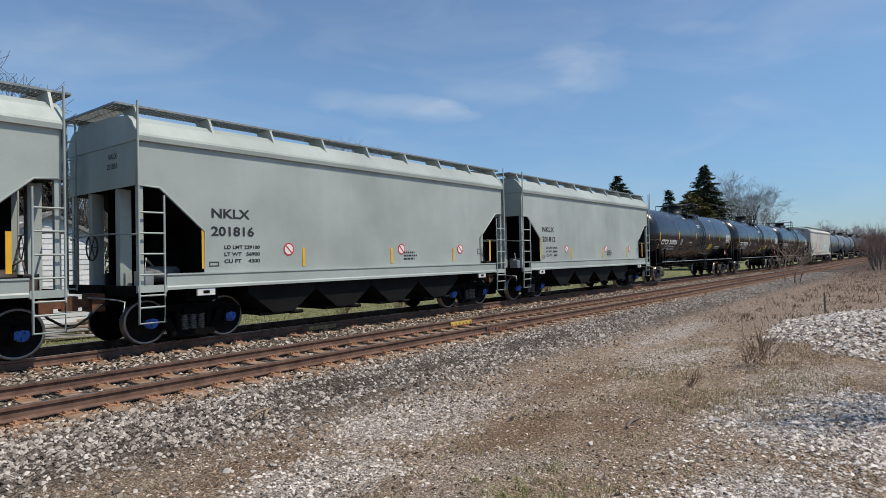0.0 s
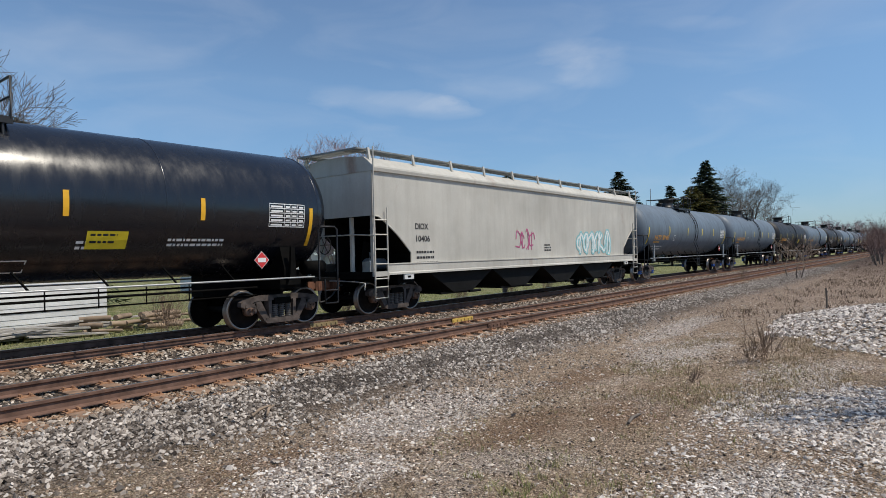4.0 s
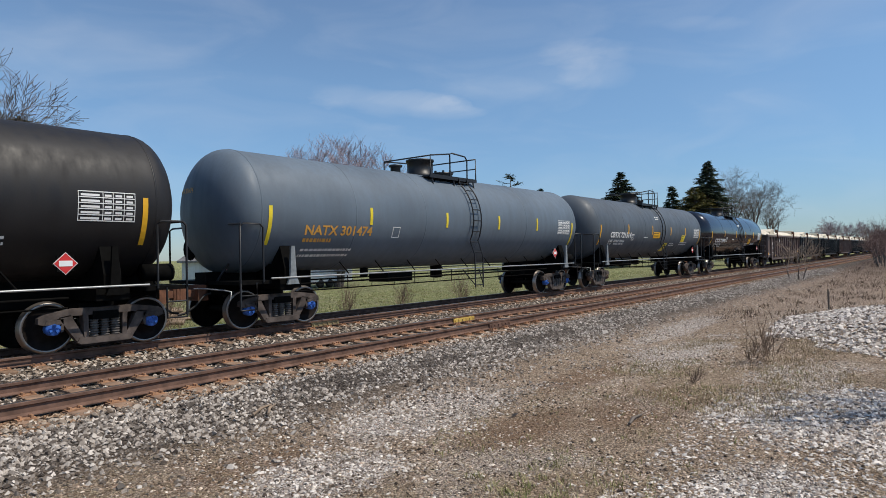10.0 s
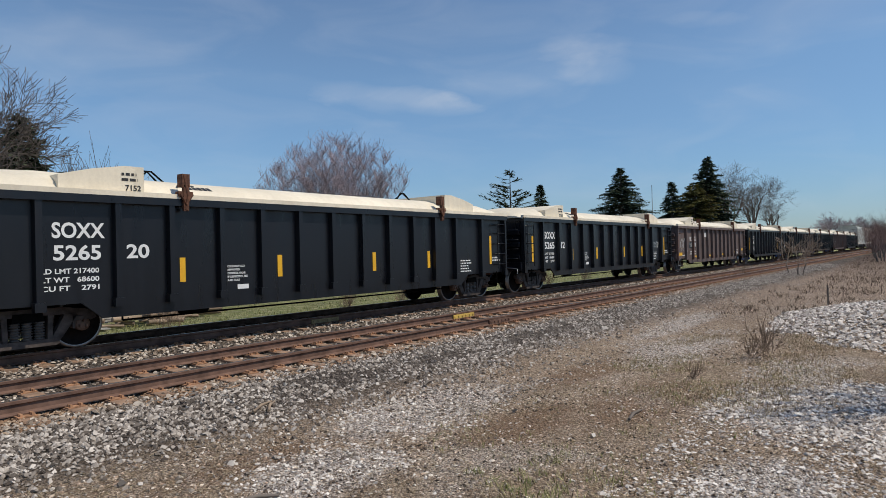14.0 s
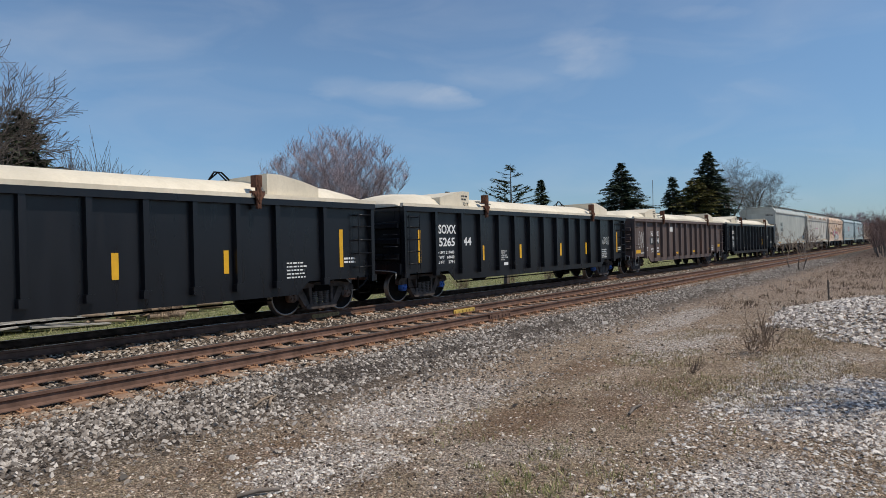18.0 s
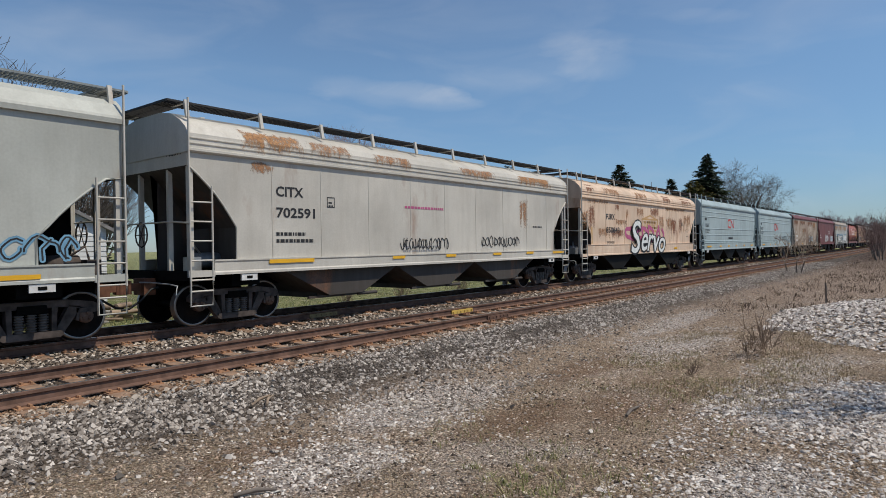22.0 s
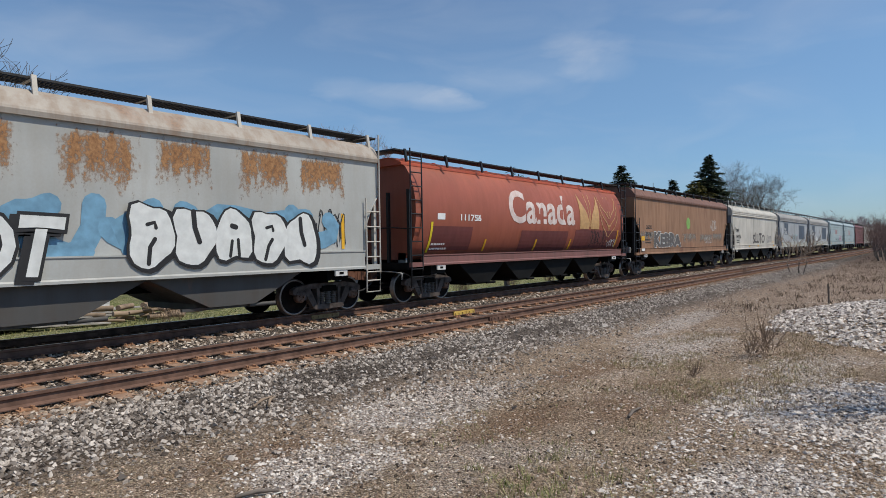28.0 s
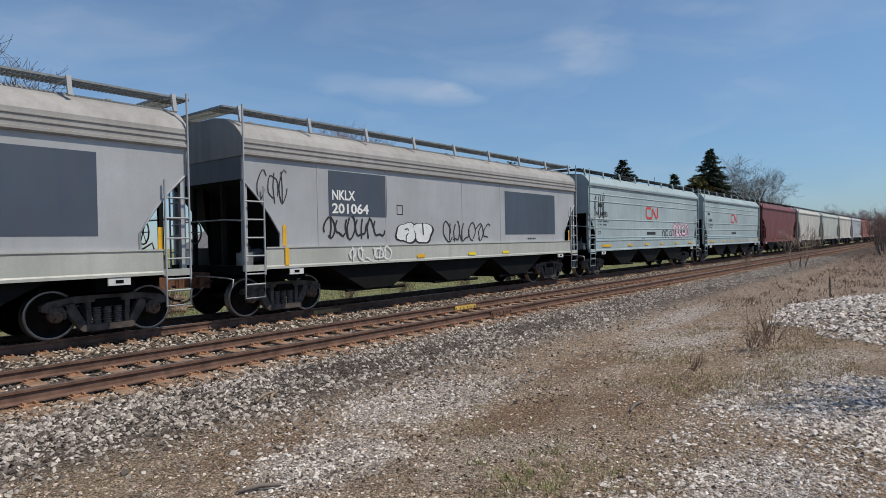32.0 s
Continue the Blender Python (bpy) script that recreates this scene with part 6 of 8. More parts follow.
# ---- tank cars ----
def tank_car(x0, x1, label, shell, writing=(), ink_mat=None, white=(), caps="cap_brown", steel="truck_steel", sign=True, table=True, strip="yellow_tape", rod=None, extra=None, shade=None, knuckle=1.15, valve=False, head=()):
    car = new_car("tank_car", label, x0, x1)
    half = (x1 - x0) / 2
    R, zc, c = 1.50, 2.78, half - 1.22
    g = Geo()
    n = 48
    prof = []
    for i in range(13):
        a = math.pi / 2 * i / 12
        prof.append((-c - 0.72 * math.cos(a) ** knuckle, max(0.001, R * math.sin(a) ** (0.72 if knuckle > 1 else 0.85))))
    prof += [(-c * 0.6, R), (0, R), (c * 0.6, R)] + [(-a, r) for a, r in prof[::-1]]
    g.lathe(prof, (0, 0, zc), "x", n)
    shell_ob = part("tank_shell", g, shell, car)
    for x in (-c, -c * 0.62, -c * 0.25, c * 0.12, c * 0.5, c):
        o = part("weld_seam", cached(("tankseam", shell.name), lambda: Geo().lathe([(-0.02, R - 0.002), (-0.012, R + 0.007), (0.012, R + 0.007), (0.02, R - 0.002)], (0, 0, 0), "x", 48).mesh("weld_seam", shell)), None, shell_ob, at=(x, 0, zc))
    dark = shade or M["black_steel"]
    # stub sills, saddles, end platforms
    for s in (-1, 1):
        bx = s * (half - 2.03)
        g = Geo()
        g.box(*sorted((s * (half - 0.55), s * (half - 3.6))), -0.24, 0.24, 0.80, 1.34)
        g.prism([(-1.40, 1.12), (1.40, 1.12), (1.40, 1.40), (1.22, 1.98), (0.9, 1.50), (-0.9, 1.50), (-1.22, 1.98), (-1.40, 1.40)], bx - 0.16, bx + 0.16, "x")
        g.box(bx - 0.30, bx + 0.30, -1.42, 1.42, 0.92, 1.14)
        g.box(*sorted((s * (half - 0.58), s * (half - 1.45))), -1.48, 1.48, 1.06, 1.14)
        part("stub_sill", g, dark, car)
        for y in (-1.50, 1.50):
            part("jacking_bracket", Geo().prism([(bx - 0.17, 1.02), (bx + 0.17, 1.02), (bx + 0.09, 1.22), (bx + 0.05, 1.92), (bx - 0.05, 1.92), (bx - 0.09, 1.22)], y - 0.03, y + 0.03, "y"), M["bracket_grey"] if "grey" in label else dark, car)
        g = Geo()
        xa, xb = s * (half - 0.62), s * (half - 1.22)
        g.tube([(xa, -1.50, 1.10), (xa, -1.50, 2.36), (xa - s * 0.06, -1.44, 2.42), (xa - s * 0.06, 1.44, 2.42), (xa, 1.50, 2.36), (xa, 1.50, 1.10)], 0.024, 5)
        g.tube([(xa, -1.50, 0.5), (xa, -1.50, 2.34), (xa - s * 0.08, -1.50, 2.42), (xb + s * 0.08, -1.50, 2.42), (xb, -1.50, 2.34), (xb, -1.50, 1.1)], 0.024, 5)
        g.tube([(xa, -1.50, 0.50), (xa - s * 0.42, -1.50, 0.50), (xa - s * 0.42, -1.50, 1.10)], 0.022, 5)
        g.tube([(xa, -1.50, 0.82), (xa - s * 0.42, -1.50, 0.82)], 0.018, 5)
        g.tube([(xa - s * 0.1, -0.4, 1.12), (xb, -0.9, 2.2)], 0.03, 5)
        part("end_railing", g, M["rail_dark"], car)
    g = Geo()
    g.lathe([(-0.04, 0.02), (-0.04, 0.26), (0.02, 0.28), (0.04, 0.02)], (half - 0.75, 0.75, 2.0), "x", 16)
    part("hand_brake_wheel", g, M["black_steel"], car)
    part("air_reservoir", Geo().lathe([(-0.30, 0.02), (-0.30, 0.18), (0.30, 0.18), (0.30, 0.02)], (half - 1.0, -1.0, 1.40), "x", 14), M["black_steel"], car)
    g = Geo()
    g.lathe([(-0.02, 0.02), (-0.02, 0.26), (0.02, 0.28), (0.03, 0.02)], (-half + 0.72, 0.75, 1.9), "x", 16)
    part("brake_gear", g, M["black_steel"], car)
    for s in (-1, 1):
        if head:
            g = Geo()
            for (txt, y0, z, hh, ww) in head:
                v, fs, wide = letters(txt, 0.018)
                def on_head(yy, zz):
                    rr = min(0.999, math.hypot(yy, zz - zc) / R)
                    aa = math.asin(min(1.0, rr ** (1 / (0.72 if knuckle > 1 else 0.85))))
                    return -c - 0.72 * math.cos(aa) ** knuckle - 0.012
                g.add([(on_head(y0 - float(a) / wide * ww, z + float(b) * hh), y0 - float(a) / wide * ww, z + float(b) * hh) for a, b, _ in v], fs)
            if s < 0:
                part("head_lettering", g, ink_mat or M["white_ink"], car)
    # long side rods and the pipe work below
    g = Geo()
    for y in (-1.53, 1.53):
        g.tube([(-half + 1.4, y, 1.18), (0, y, 1.19), (half - 1.4, y, 1.18)], 0.022, 5)
    part("side_rod", g, rod or M["chrome"], car)
    g = Geo()
    for x in np.arange(-5.2, 5.3, 1.3):
        g.tube([(x - 0.12, -1.38, 1.52), (x + 0.10, -1.52, 1.18)], 0.02, 4)
    g.tube([(-half + 2.6, -0.9, 0.98), (half - 2.6, -0.9, 0.98)], 0.026, 5)
    g.tube([(-half + 2.6, -0.86, 0.80), (half - 2.6, -0.86, 0.80)], 0.018, 5)
    for x in np.arange(-4.6, 4.7, 0.92):
        g.tube([(x, -0.9, 1.15), (x, -0.9, 0.78)], 0.014, 4)
    g.tube([(-half + 2.6, 0.7, 1.0), (half - 2.6, 0.7, 1.0)], 0.024, 5)
    g.box(-2.6, -1.5, -0.5, 0.3, 0.86, 1.16)
    g.lathe([(-0.22, 0.02), (-0.2, 0.2), (0.2, 0.2), (0.3, 0.28), (0.34, 0.02)], (0.3, 0, 1.08), "z", 14)
    g.tube([(-3.4, -0.3, 1.05), (-3.4, -0.3, 1.3)], 0.12, 8)
    part("brake_pipe", g, M["black_steel"], car)
    # top fittings
    px = 0.12
    g = Geo()
    g.lathe([(0.0, 0.47), (0.10, 0.47), (0.12, 0.43), (0.50, 0.43), (0.51, 0.47), (0.57, 0.47), (0.58, 0.02)], (px - 0.55, 0, 4.22), "z", 24)
    part("protective_housing", g, shade or M["tank_fitting"], car)
    g = Geo()
    g.lathe([(0.0, 0.34), (0.15, 0.34), (0.16, 0.38), (0.22, 0.38), (0.24, 0.02)], (px + 0.62, 0, 4.24), "z", 20)
    for a in range(8):
        g.box(px + 0.62 + 0.36 * math.cos(a * 0.785) - 0.03, px + 0.62 + 0.36 * math.cos(a * 0.785) + 0.03, 0.36 * math.sin(a * 0.785) - 0.03, 0.36 * math.sin(a * 0.785) + 0.03, 4.44, 4.52)
    part("manway", g, shade or M["tank_fitting"], car)
    if valve:
        g = Geo()
        g.lathe([(0.0, 0.16), (0.20, 0.16), (0.20, 0.22), (0.26, 0.22), (0.27, 0.02)], (px - 1.75, 0, 4.25), "z", 14)
        part("relief_valve", g, shade or M["tank_fitting"], car)
    for s in (-1, 1):
        g = Geo()
        g.box(px - 1.25, px + 1.25, s * 0.76 - 0.24, s * 0.76 + 0.24, 4.12, 4.16)
        g.box(px - 1.25, px + 1.25, s * 1.0 - 0.02, s * 1.0 + 0.02, 4.08, 4.20)
        for x in (px - 1.1, px, px + 1.1):
            g.tube([(x, s * 0.96, 4.12), (x, s * 1.0, 3.86)], 0.03, 4)
        part("platform", g, M["rail_dark"], car)
    z1, z2 = 4.16, 4.90
    g = Geo()
    g.tube([(px - 0.22, -1.0, z1), (px - 0.22, -1.0, z2 + 0.02), (px - 0.1, -1.0, z2 + 0.06), (px + 0.62, -1.0, z2 + 0.02), (px + 0.72, -1.0, z2 - 0.10), (px + 0.72, -1.0, z1)], 0.026, 5)
    g.tube([(px + 1.22, -1.0, z1), (px + 1.22, -1.0, z2), (px + 1.22, 1.0, z2), (px + 1.22, 1.0, z1)], 0.026, 5)
    g.tube([(px - 1.22, -1.0, z1), (px - 1.22, -1.0, z2 - 0.12), (px - 1.22, 1.0, z2 - 0.12), (px - 1.22, 1.0, z1)], 0.026, 5)
    g.tube([(px - 1.22, 1.0, z2 - 0.12), (px + 1.22, 1.0, z2)], 0.026, 5)
    g.tube([(px - 1.22, -1.0, z2 - 0.12), (px - 0.22, -1.0, z2 + 0.02)], 0.026, 5)
    g.tube([(px + 0.05, 0.98, z1 + 0.4), (px + 1.22, 0.98, z1 + 0.4), (px + 1.22, -0.98, z1 + 0.4)], 0.022, 5)
    part("platform_railing", g, M["rail_dark"], car)
    # the side ladder follows the shell
    g = Geo()
    lx = px + 0.22
    pts = []
    for i in range(13):
        a = 0.86 - 1.31 * i / 12
        pts.append((-(R + 0.10) * math.cos(a), zc + (R + 0.10) * math.sin(a)))
    pts = [(-1.02, 4.16)] + pts + [(-1.62, 1.6), (-1.62, 0.55)]
    for k in (0, 0.44):
        g.tube([(lx + k, y, z) for y, z in pts], 0.024, 5)
    arc = [0]
    for i in range(1, len(pts)):
        arc.append(arc[-1] + math.dist(pts[i], pts[i - 1]))
    d = 0.15
    while d < arc[-1]:
        y, z = np.interp(d, arc, [p[0] for p in pts]), np.interp(d, arc, [p[1] for p in pts])
        g.tube([(lx, y, z), (lx + 0.44, y, z)], 0.018, 4)
        d += 0.36
    for k in (0, 0.44):
        g.tube([(lx + k - (0.45 if k == 0 else -0.0), -1.45, 1.15), (lx + k, -1.62, 0.62)], 0.022, 4)
    part("side_ladder", g, M["rail_dark"], car)
    put = round_side(R, zc)
    im = ink_mat or M["white_ink"]
    if writing:
        ink(car, [(w[0], w[1], w[2] - c, *w[3:]) if w[0] == "t" else ("b", w[1] - c, w[2] - c, w[3], w[4]) for w in writing], im, put)
    if white:
        ink(car, [(w[0], w[1], w[2] - c, *w[3:]) if w[0] == "t" else ("b", w[1] - c, w[2] - c, w[3], w[4]) for w in white], M["white_ink"], put, "stencil_lines")
    lift = lambda p, q: tuple(a + b for a, b in zip(put(p, q), (0, -0.004, 0)))
    for x, z, hh in ((-c + 0.22, 1.95, 0.90), (-c * 0.55, 2.48, 0.46), (-c * 0.12, 2.48, 0.46), (c * 0.26, 2.48, 0.46), (c * 0.6, 2.48, 0.46), (c - 0.22, 1.95, 0.90)):
        ink(car, [("b", x - 0.05, x + 0.05, z, z + hh)], M[strip], lift, "reflector_strip", "yellow reflective strip")
    if table:
        items = []
        for r in range(6):
            items.append(("b", c - 1.42, c - 0.42, 2.38 + r * 0.105, 2.385 + r * 0.105 + 0.012))
        for q in (0, 0.42, 0.6, 0.8, 1.0):
            items.append(("b", c - 1.42 + q - 0.006, c - 1.42 + q + 0.006, 2.38, 2.92))
        for r in range(5):
            items.append(("b", c - 1.38, c - 1.06, 2.41 + r * 0.105, 2.45 + r * 0.105))
            for q in (0.45, 0.64, 0.84):
                items.append(("b", c - 1.42 + q, c - 1.42 + q + 0.12, 2.41 + r * 0.105, 2.45 + r * 0.105))
        ink(car, items, M["white_ink"], put, "test_table", "white stencilled table")
    if sign:
        for xs in (c - 1.62,):
            g = Geo()
            for k, (rr, m) in enumerate(((0.20, 1), (0.185, 0))):
                q = [(xs, 1.62 - rr), (xs + rr, 1.62), (xs, 1.62 + rr), (xs - rr, 1.62)]
                g.add([(p[0], -1.44 - 0.004 * k, p[1]) for p in q], [(0, 1, 2, 3)], m)
            g.add([(xs - 0.11, -1.449, 1.57), (xs + 0.11, -1.449, 1.57), (xs + 0.11, -1.449, 1.67), (xs - 0.11, -1.449, 1.67)], [(0, 1, 2, 3)], 1)
            g.box(xs - 0.14, xs + 0.14, -1.438, -1.40, 1.48, 1.76, 2)
            part("hazard_placard", g, [M["red_ink"], M["white_ink"], M["black_steel"]], car, "red diamond hazard placard")
        g = Geo()
        for k, (rr, m) in enumerate(((0.18, 0), (0.165, 1))):
            q = [(-0.4, 1.55 - rr), (-0.4 - rr, 1.55), (-0.4, 1.55 + rr), (-0.4 + rr, 1.55)]
            g.add([(-half + 0.98 - 0.004 * k, p[0], p[1]) for p in q], [(0, 1, 2, 3)], m)
        part("end_placard", g, [M["white_ink"], M["red_ink"]], car, "small red diamond placard")
    for s in (-1, 1):
        add_bogie(car, s * (half - 2.03), caps, steel)
    add_ends(car, half)
    if extra:
        extra(car, put, -c)
    return car


# ---- gondolas with fibreglass covers ----
def gondola(x0, x1, label, paint_mat, black=True, writing=(), small=(), strips=(), caps="cap_brown", extra=None, seed=1):
    car = new_car("gondola_car", label, x0, x1)
    half = (x1 - x0) / 2
    h = half - 0.60
    z0, z1 = 0.86, 2.78
    tb = half - 3.0
    g = Geo()
    outline = [(-h, z1), (-h, z0), (-tb - 0.25, z0), (-tb + 0.1, z0 - 0.30), (tb - 0.1, z0 - 0.30), (tb + 0.25, z0), (h, z0), (h, z1)]
    for s in (-1, 1):
        part("side_sheet", Geo().prism(outline, s * 1.44, s * 1.49, "y"), paint_mat, car)
    part("floor_plate", Geo().box(-h, h, -1.44, 1.44, 1.10, 1.16), paint_mat, car)
    g = Geo()
    for s in (-1, 1):
        g.box(-h - 0.03, h + 0.03, s * 1.55 - 0.09, s * 1.55 + 0.09, z1 - 0.12, z1 + 0.02)
        g.box(*sorted((s * (h - 0.12), s * (h + 0.04))), -1.46, 1.46, z1 - 0.12, z1 + 0.02)
    part("top_chord", g, paint_mat, car)
    for s in (-1, 1):
        g = Geo()
        g.box(*sorted((s * h, s * (h - 0.05))), -1.46, 1.46, 1.0, z1 - 0.1)
        for z in (1.35, 1.80, 2.25):
            g.prism([(s * h, z - 0.10), (s * (h + 0.12), z - 0.06), (s * (h + 0.12), z + 0.06), (s * h, z + 0.10)], -1.44, 1.44, "y")
        g.box(*sorted((s * (h + 0.10), s * (h - 0.1))), -1.5, 1.5, 0.86, 1.16)
        part("end_wall", g, paint_mat, car)
    # ribs
    ribs = (0.06, 1.62, 3.03, 4.06, 5.11, 6.13, 7.15, 8.16, 9.21, 10.21, 11.22, 12.24, 13.25, 14.58, 2 * h - 0.06) if not black else (0.06, 1.45, 2.76, 3.79, 4.89, 5.91, 6.97, 8.00, 9.04, 10.06, 11.07, 12.06, 13.09, 14.50, 2 * h - 0.06)
    def build_rib():
        p = Geo()
        p.prism([(-0.075, 0.0), (-0.055, -0.13), (0.055, -0.13), (0.075, 0.0)], z0 - 0.02, z1 - 0.10, "z")
        p.box(-0.09, 0.09, -0.15, 0.0, z0 - 0.10, z0 + 0.06)
        return p.mesh("side_rib", paint_mat)
    rib = cached(("gonrib", paint_mat.name), build_rib)
    for s in (-1, 1):
        for xr in ribs:
            x = xr - h
            o = part("side_rib", rib, None, car, at=(x, s * 1.49, 0))
            if s > 0:
                o.rotation_euler.z = math.pi
    g = Geo()
    g.box(-h - 0.1, h + 0.1, -0.25, 0.25, 0.72, 1.1)
    for s in (-1, 1):
        bx = s * (half - 2.03)
        g.box(bx - 0.3, bx + 0.3, -1.4, 1.4, 0.84, 1.12)
    for i in range(9):
        x = -tb + 2 * tb * i / 8
        g.box(x - 0.08, x + 0.08, -1.4, 1.4, 0.80, 1.10)
    part("underframe", g, M["black_steel"], car)
    g = Geo()
    g.tube([(-tb + 0.6, -1.15, 0.46), (tb - 0.6, -1.15, 0.46)], 0.02, 4)
    g.tube([(-tb + 0.6, -1.15, 0.80), (-tb + 0.6, -1.15, 0.46)], 0.02, 4)
    g.lathe([(-0.30, 0.02), (-0.3, 0.17), (0.3, 0.17), (0.3, 0.02)], (-tb + 2.2, -0.9, 0.62), "x", 12)
    part("brake_rigging", g, M["black_steel"], car)
    # ladders and steps at both ends of the side
    for s in (-1, 1):
        g = Geo()
        xa = s * (h - 0.16)
        for z in ((1.15, 1.5, 1.85, 2.2, 2.5) if black else (1.45, 2.35)):
            g.tube([(xa, -1.50, z), (xa, -1.66, z), (xa - s * 0.46, -1.66, z), (xa - s * 0.46, -1.50, z)], 0.017, 4)
        if black:
            for k in (0, 0.46):
                g.tube([(xa - s * k, -1.66, 1.0), (xa - s * k, -1.66, 2.55)], 0.022, 4)
        part("ladder", g, paint_mat, car)
        g = Geo()
        g.tube([(xa, -1.55, 0.9), (xa, -1.55, 0.46), (xa - s * 0.42, -1.55, 0.46), (xa - s * 0.42, -1.55, 0.9)], 0.022, 5)
        part("stirrup", g, M["black_steel"] if black else M["chrome"], car)
        g = Geo()
        for z in (1.3, 1.65, 2.0, 2.35):
            g.tube([(s * (h + 0.05), -1.4, z), (s * (h + 0.17), -1.4, z), (s * (h + 0.17), -0.95, z), (s * (h + 0.05), -0.95, z)], 0.017, 4)
        part("end_grab_iron", g, paint_mat, car)
    # covers: a long low vault in two sections with upstands near their ends
    rnd = random.Random(seed)
    def vault(a, b, cap_a, cap_b):
        p = Geo()
        xs = [a, a + 0.05, a + 0.45, a + 1.0, a + 1.8] + list(np.linspace(a + 2.6, b - 2.6, 6)) + [b - 1.8, b - 1.0, b - 0.45, b - 0.05, b]
        hs = [0.10, 0.16, 0.34, 0.46, 0.50] if cap_a else [0.40] * 5
        he = [0.50, 0.46, 0.34, 0.16, 0.10] if cap_b else [0.40] * 5
        hh = hs + [0.46 if i not in (0, 5) else 0.48 for i in range(6)] + he
        ny = 13
        vs = []
        for x, q in zip(xs, hh):
            for j in range(ny):
                t = -1 + 2 * j / (ny - 1)
                vs.append((x, 1.60 * t, z1 + 0.03 + q * (1 - abs(t) ** 2.6) ** 0.8 + (0.0 if abs(t) < 1 else -0.05)))
        p.add(vs, [(i * ny + j, (i + 1) * ny + j, (i + 1) * ny + j + 1, i * ny + j + 1) for i in range(len(xs) - 1) for j in range(ny - 1)], 0, True)
        p.box(a, b, -1.64, -1.52, z1 + 0.02, z1 + 0.11)
        p.box(a, b, 1.52, 1.64, z1 + 0.02, z1 + 0.11)
        p.add([vs[j] for j in range(ny)] + [(a, 1.6, z1 + 0.02), (a, -1.6, z1 + 0.02)], [tuple(range(ny + 1, -1, -1))])
        k = (len(xs) - 1) * ny
        p.add([vs[k + j] for j in range(ny)] + [(b, 1.6, z1 + 0.02), (b, -1.6, z1 + 0.02)], [tuple(range(ny + 2))])
        return p
    part("cover", vault(-h - 0.05, h + 0.05, True, True), M["fibreglass"], car, "off-white fibreglass load cover")
    for s in (-1, 1):
        x = s * (h - 3.3)
        p = Geo()
        p.prism([(x, z1 + 0.05), (x, z1 + 0.60), (x + s * 0.36, z1 + 0.60), (x + s * 0.95, z1 + 0.50), (x + s * 1.5, z1 + 0.36), (x + s * 1.5, z1 + 0.05)], -1.50, 1.2, "y")
        part("cover_upstand", p, M["fibreglass"], car)
        if s < 0:
            ink(car, [("t", "%d" % (7100 + seed * 13), x - 0.36, z1 + 0.14, 0.10, 0.30)] + data_lines(x - 0.42, z1 + 0.42, 0.36, 2, 0.05, 0.1, seed), M["black_ink"], flat_side(-1.506), "cover_number")
        p = Geo()
        cx = x + (0.75 if s < 0 else -0.35)
        p.box(cx - 0.05, cx + 0.05, -1.70, -1.62, z1 - 0.22, z1 + 0.30)
        p.box(cx - 0.15, cx + 0.15, -1.69, -1.55, z1 + 0.08, z1 + 0.17)
        p.box(cx - 0.08, cx + 0.08, -1.70, -1.50, z1 + 0.26, z1 + 0.52)
        p.tube([(cx, -1.68, z1 - 0.2), (cx + 0.05, -1.69, z1 + 0.1), (cx - 0.04, -1.67, z1 + 0.5)], 0.04, 6)
        p.tube([(cx - 0.12, -1.68, z1 + 0.12), (cx, -1.70, z1 - 0.1), (cx + 0.14, -1.68, z1 + 0.12)], 0.03, 5)
        part("cover_clamp", p, M["clamp_rust"], car, "rusty cover clamp")
        p = Geo()
        lx = cx + 0.05
        p.tube([(lx - 0.3, 0, z1 + 0.46), (lx - 0.1, 0, z1 + 0.74), (lx + 0.1, 0, z1 + 0.74), (lx + 0.45, 0, z1 + 0.46)], 0.022, 5)
        p.tube([(lx - 0.2, 0.3, z1 + 0.46), (lx + 0.0, 0, z1 + 0.74), (lx + 0.1, -0.3, z1 + 0.46)], 0.022, 5)
        part("lifting_eye", p, M["black_steel"], car)
    # a worn maker's panel on the sloping side of the cover
    on_cover = lambda p, q: (p, -1.60 * (1 - min(1.0, (q - z1 - 0.03) / 0.46) ** 1.25) ** (1 / 2.6) - 0.012, q)
    g = Geo()
    for i in range(6):
        px = -h + 4.22 + i * 0.11
        g.add([on_cover(px + a * 0.085, 3.03 + b * 0.075) for a, b in ((0, 0), (1, 0), (1, 1), (0, 1))], [(0, 1, 2, 3)])
    stroke(g, [(-h + 4.10, 3.07), (-h + 4.20, 3.125), (-h + 4.55, 3.14)], 0.03, on_cover)
    part("cover_panel", g, M["black_ink"], car, "dark worn marking on the cover")
    put = flat_side(-1.496)
    if writing:
        ink(car, [(w[0], w[1], w[2] - h, *w[3:]) if w[0] == "t" else ("b", w[1] - h, w[2] - h, w[3], w[4]) for w in writing], M["white_ink"], put)
    for x, z, hh, ww, mt in strips:
        ink(car, [("b", x - h, x - h + ww, z, z + hh)], mt, flat_side(-1.499), "reflector_strip", "yellow reflective strip")
    for s in (-1, 1):
        add_bogie(car, s * (half - 2.03), caps)
    add_ends(car, half)
    if extra:
        extra(car, put, -h)
    return car

# ---- the train, from the leading end ----
Y, YL = M["yellow_tape"], M["lemon_tape"]


def mark_text(code, num, x, z, h, w, wn, gap=0.19):
    return [("t", code, x, z + h + gap, h, w), ("t", num, x, z, h, wn)]


def spec_lines(x, z, w=1.05, n=3, h=0.07, gap=0.16, seed=3):
    return data_lines(x, z, w, n, h, gap, seed)


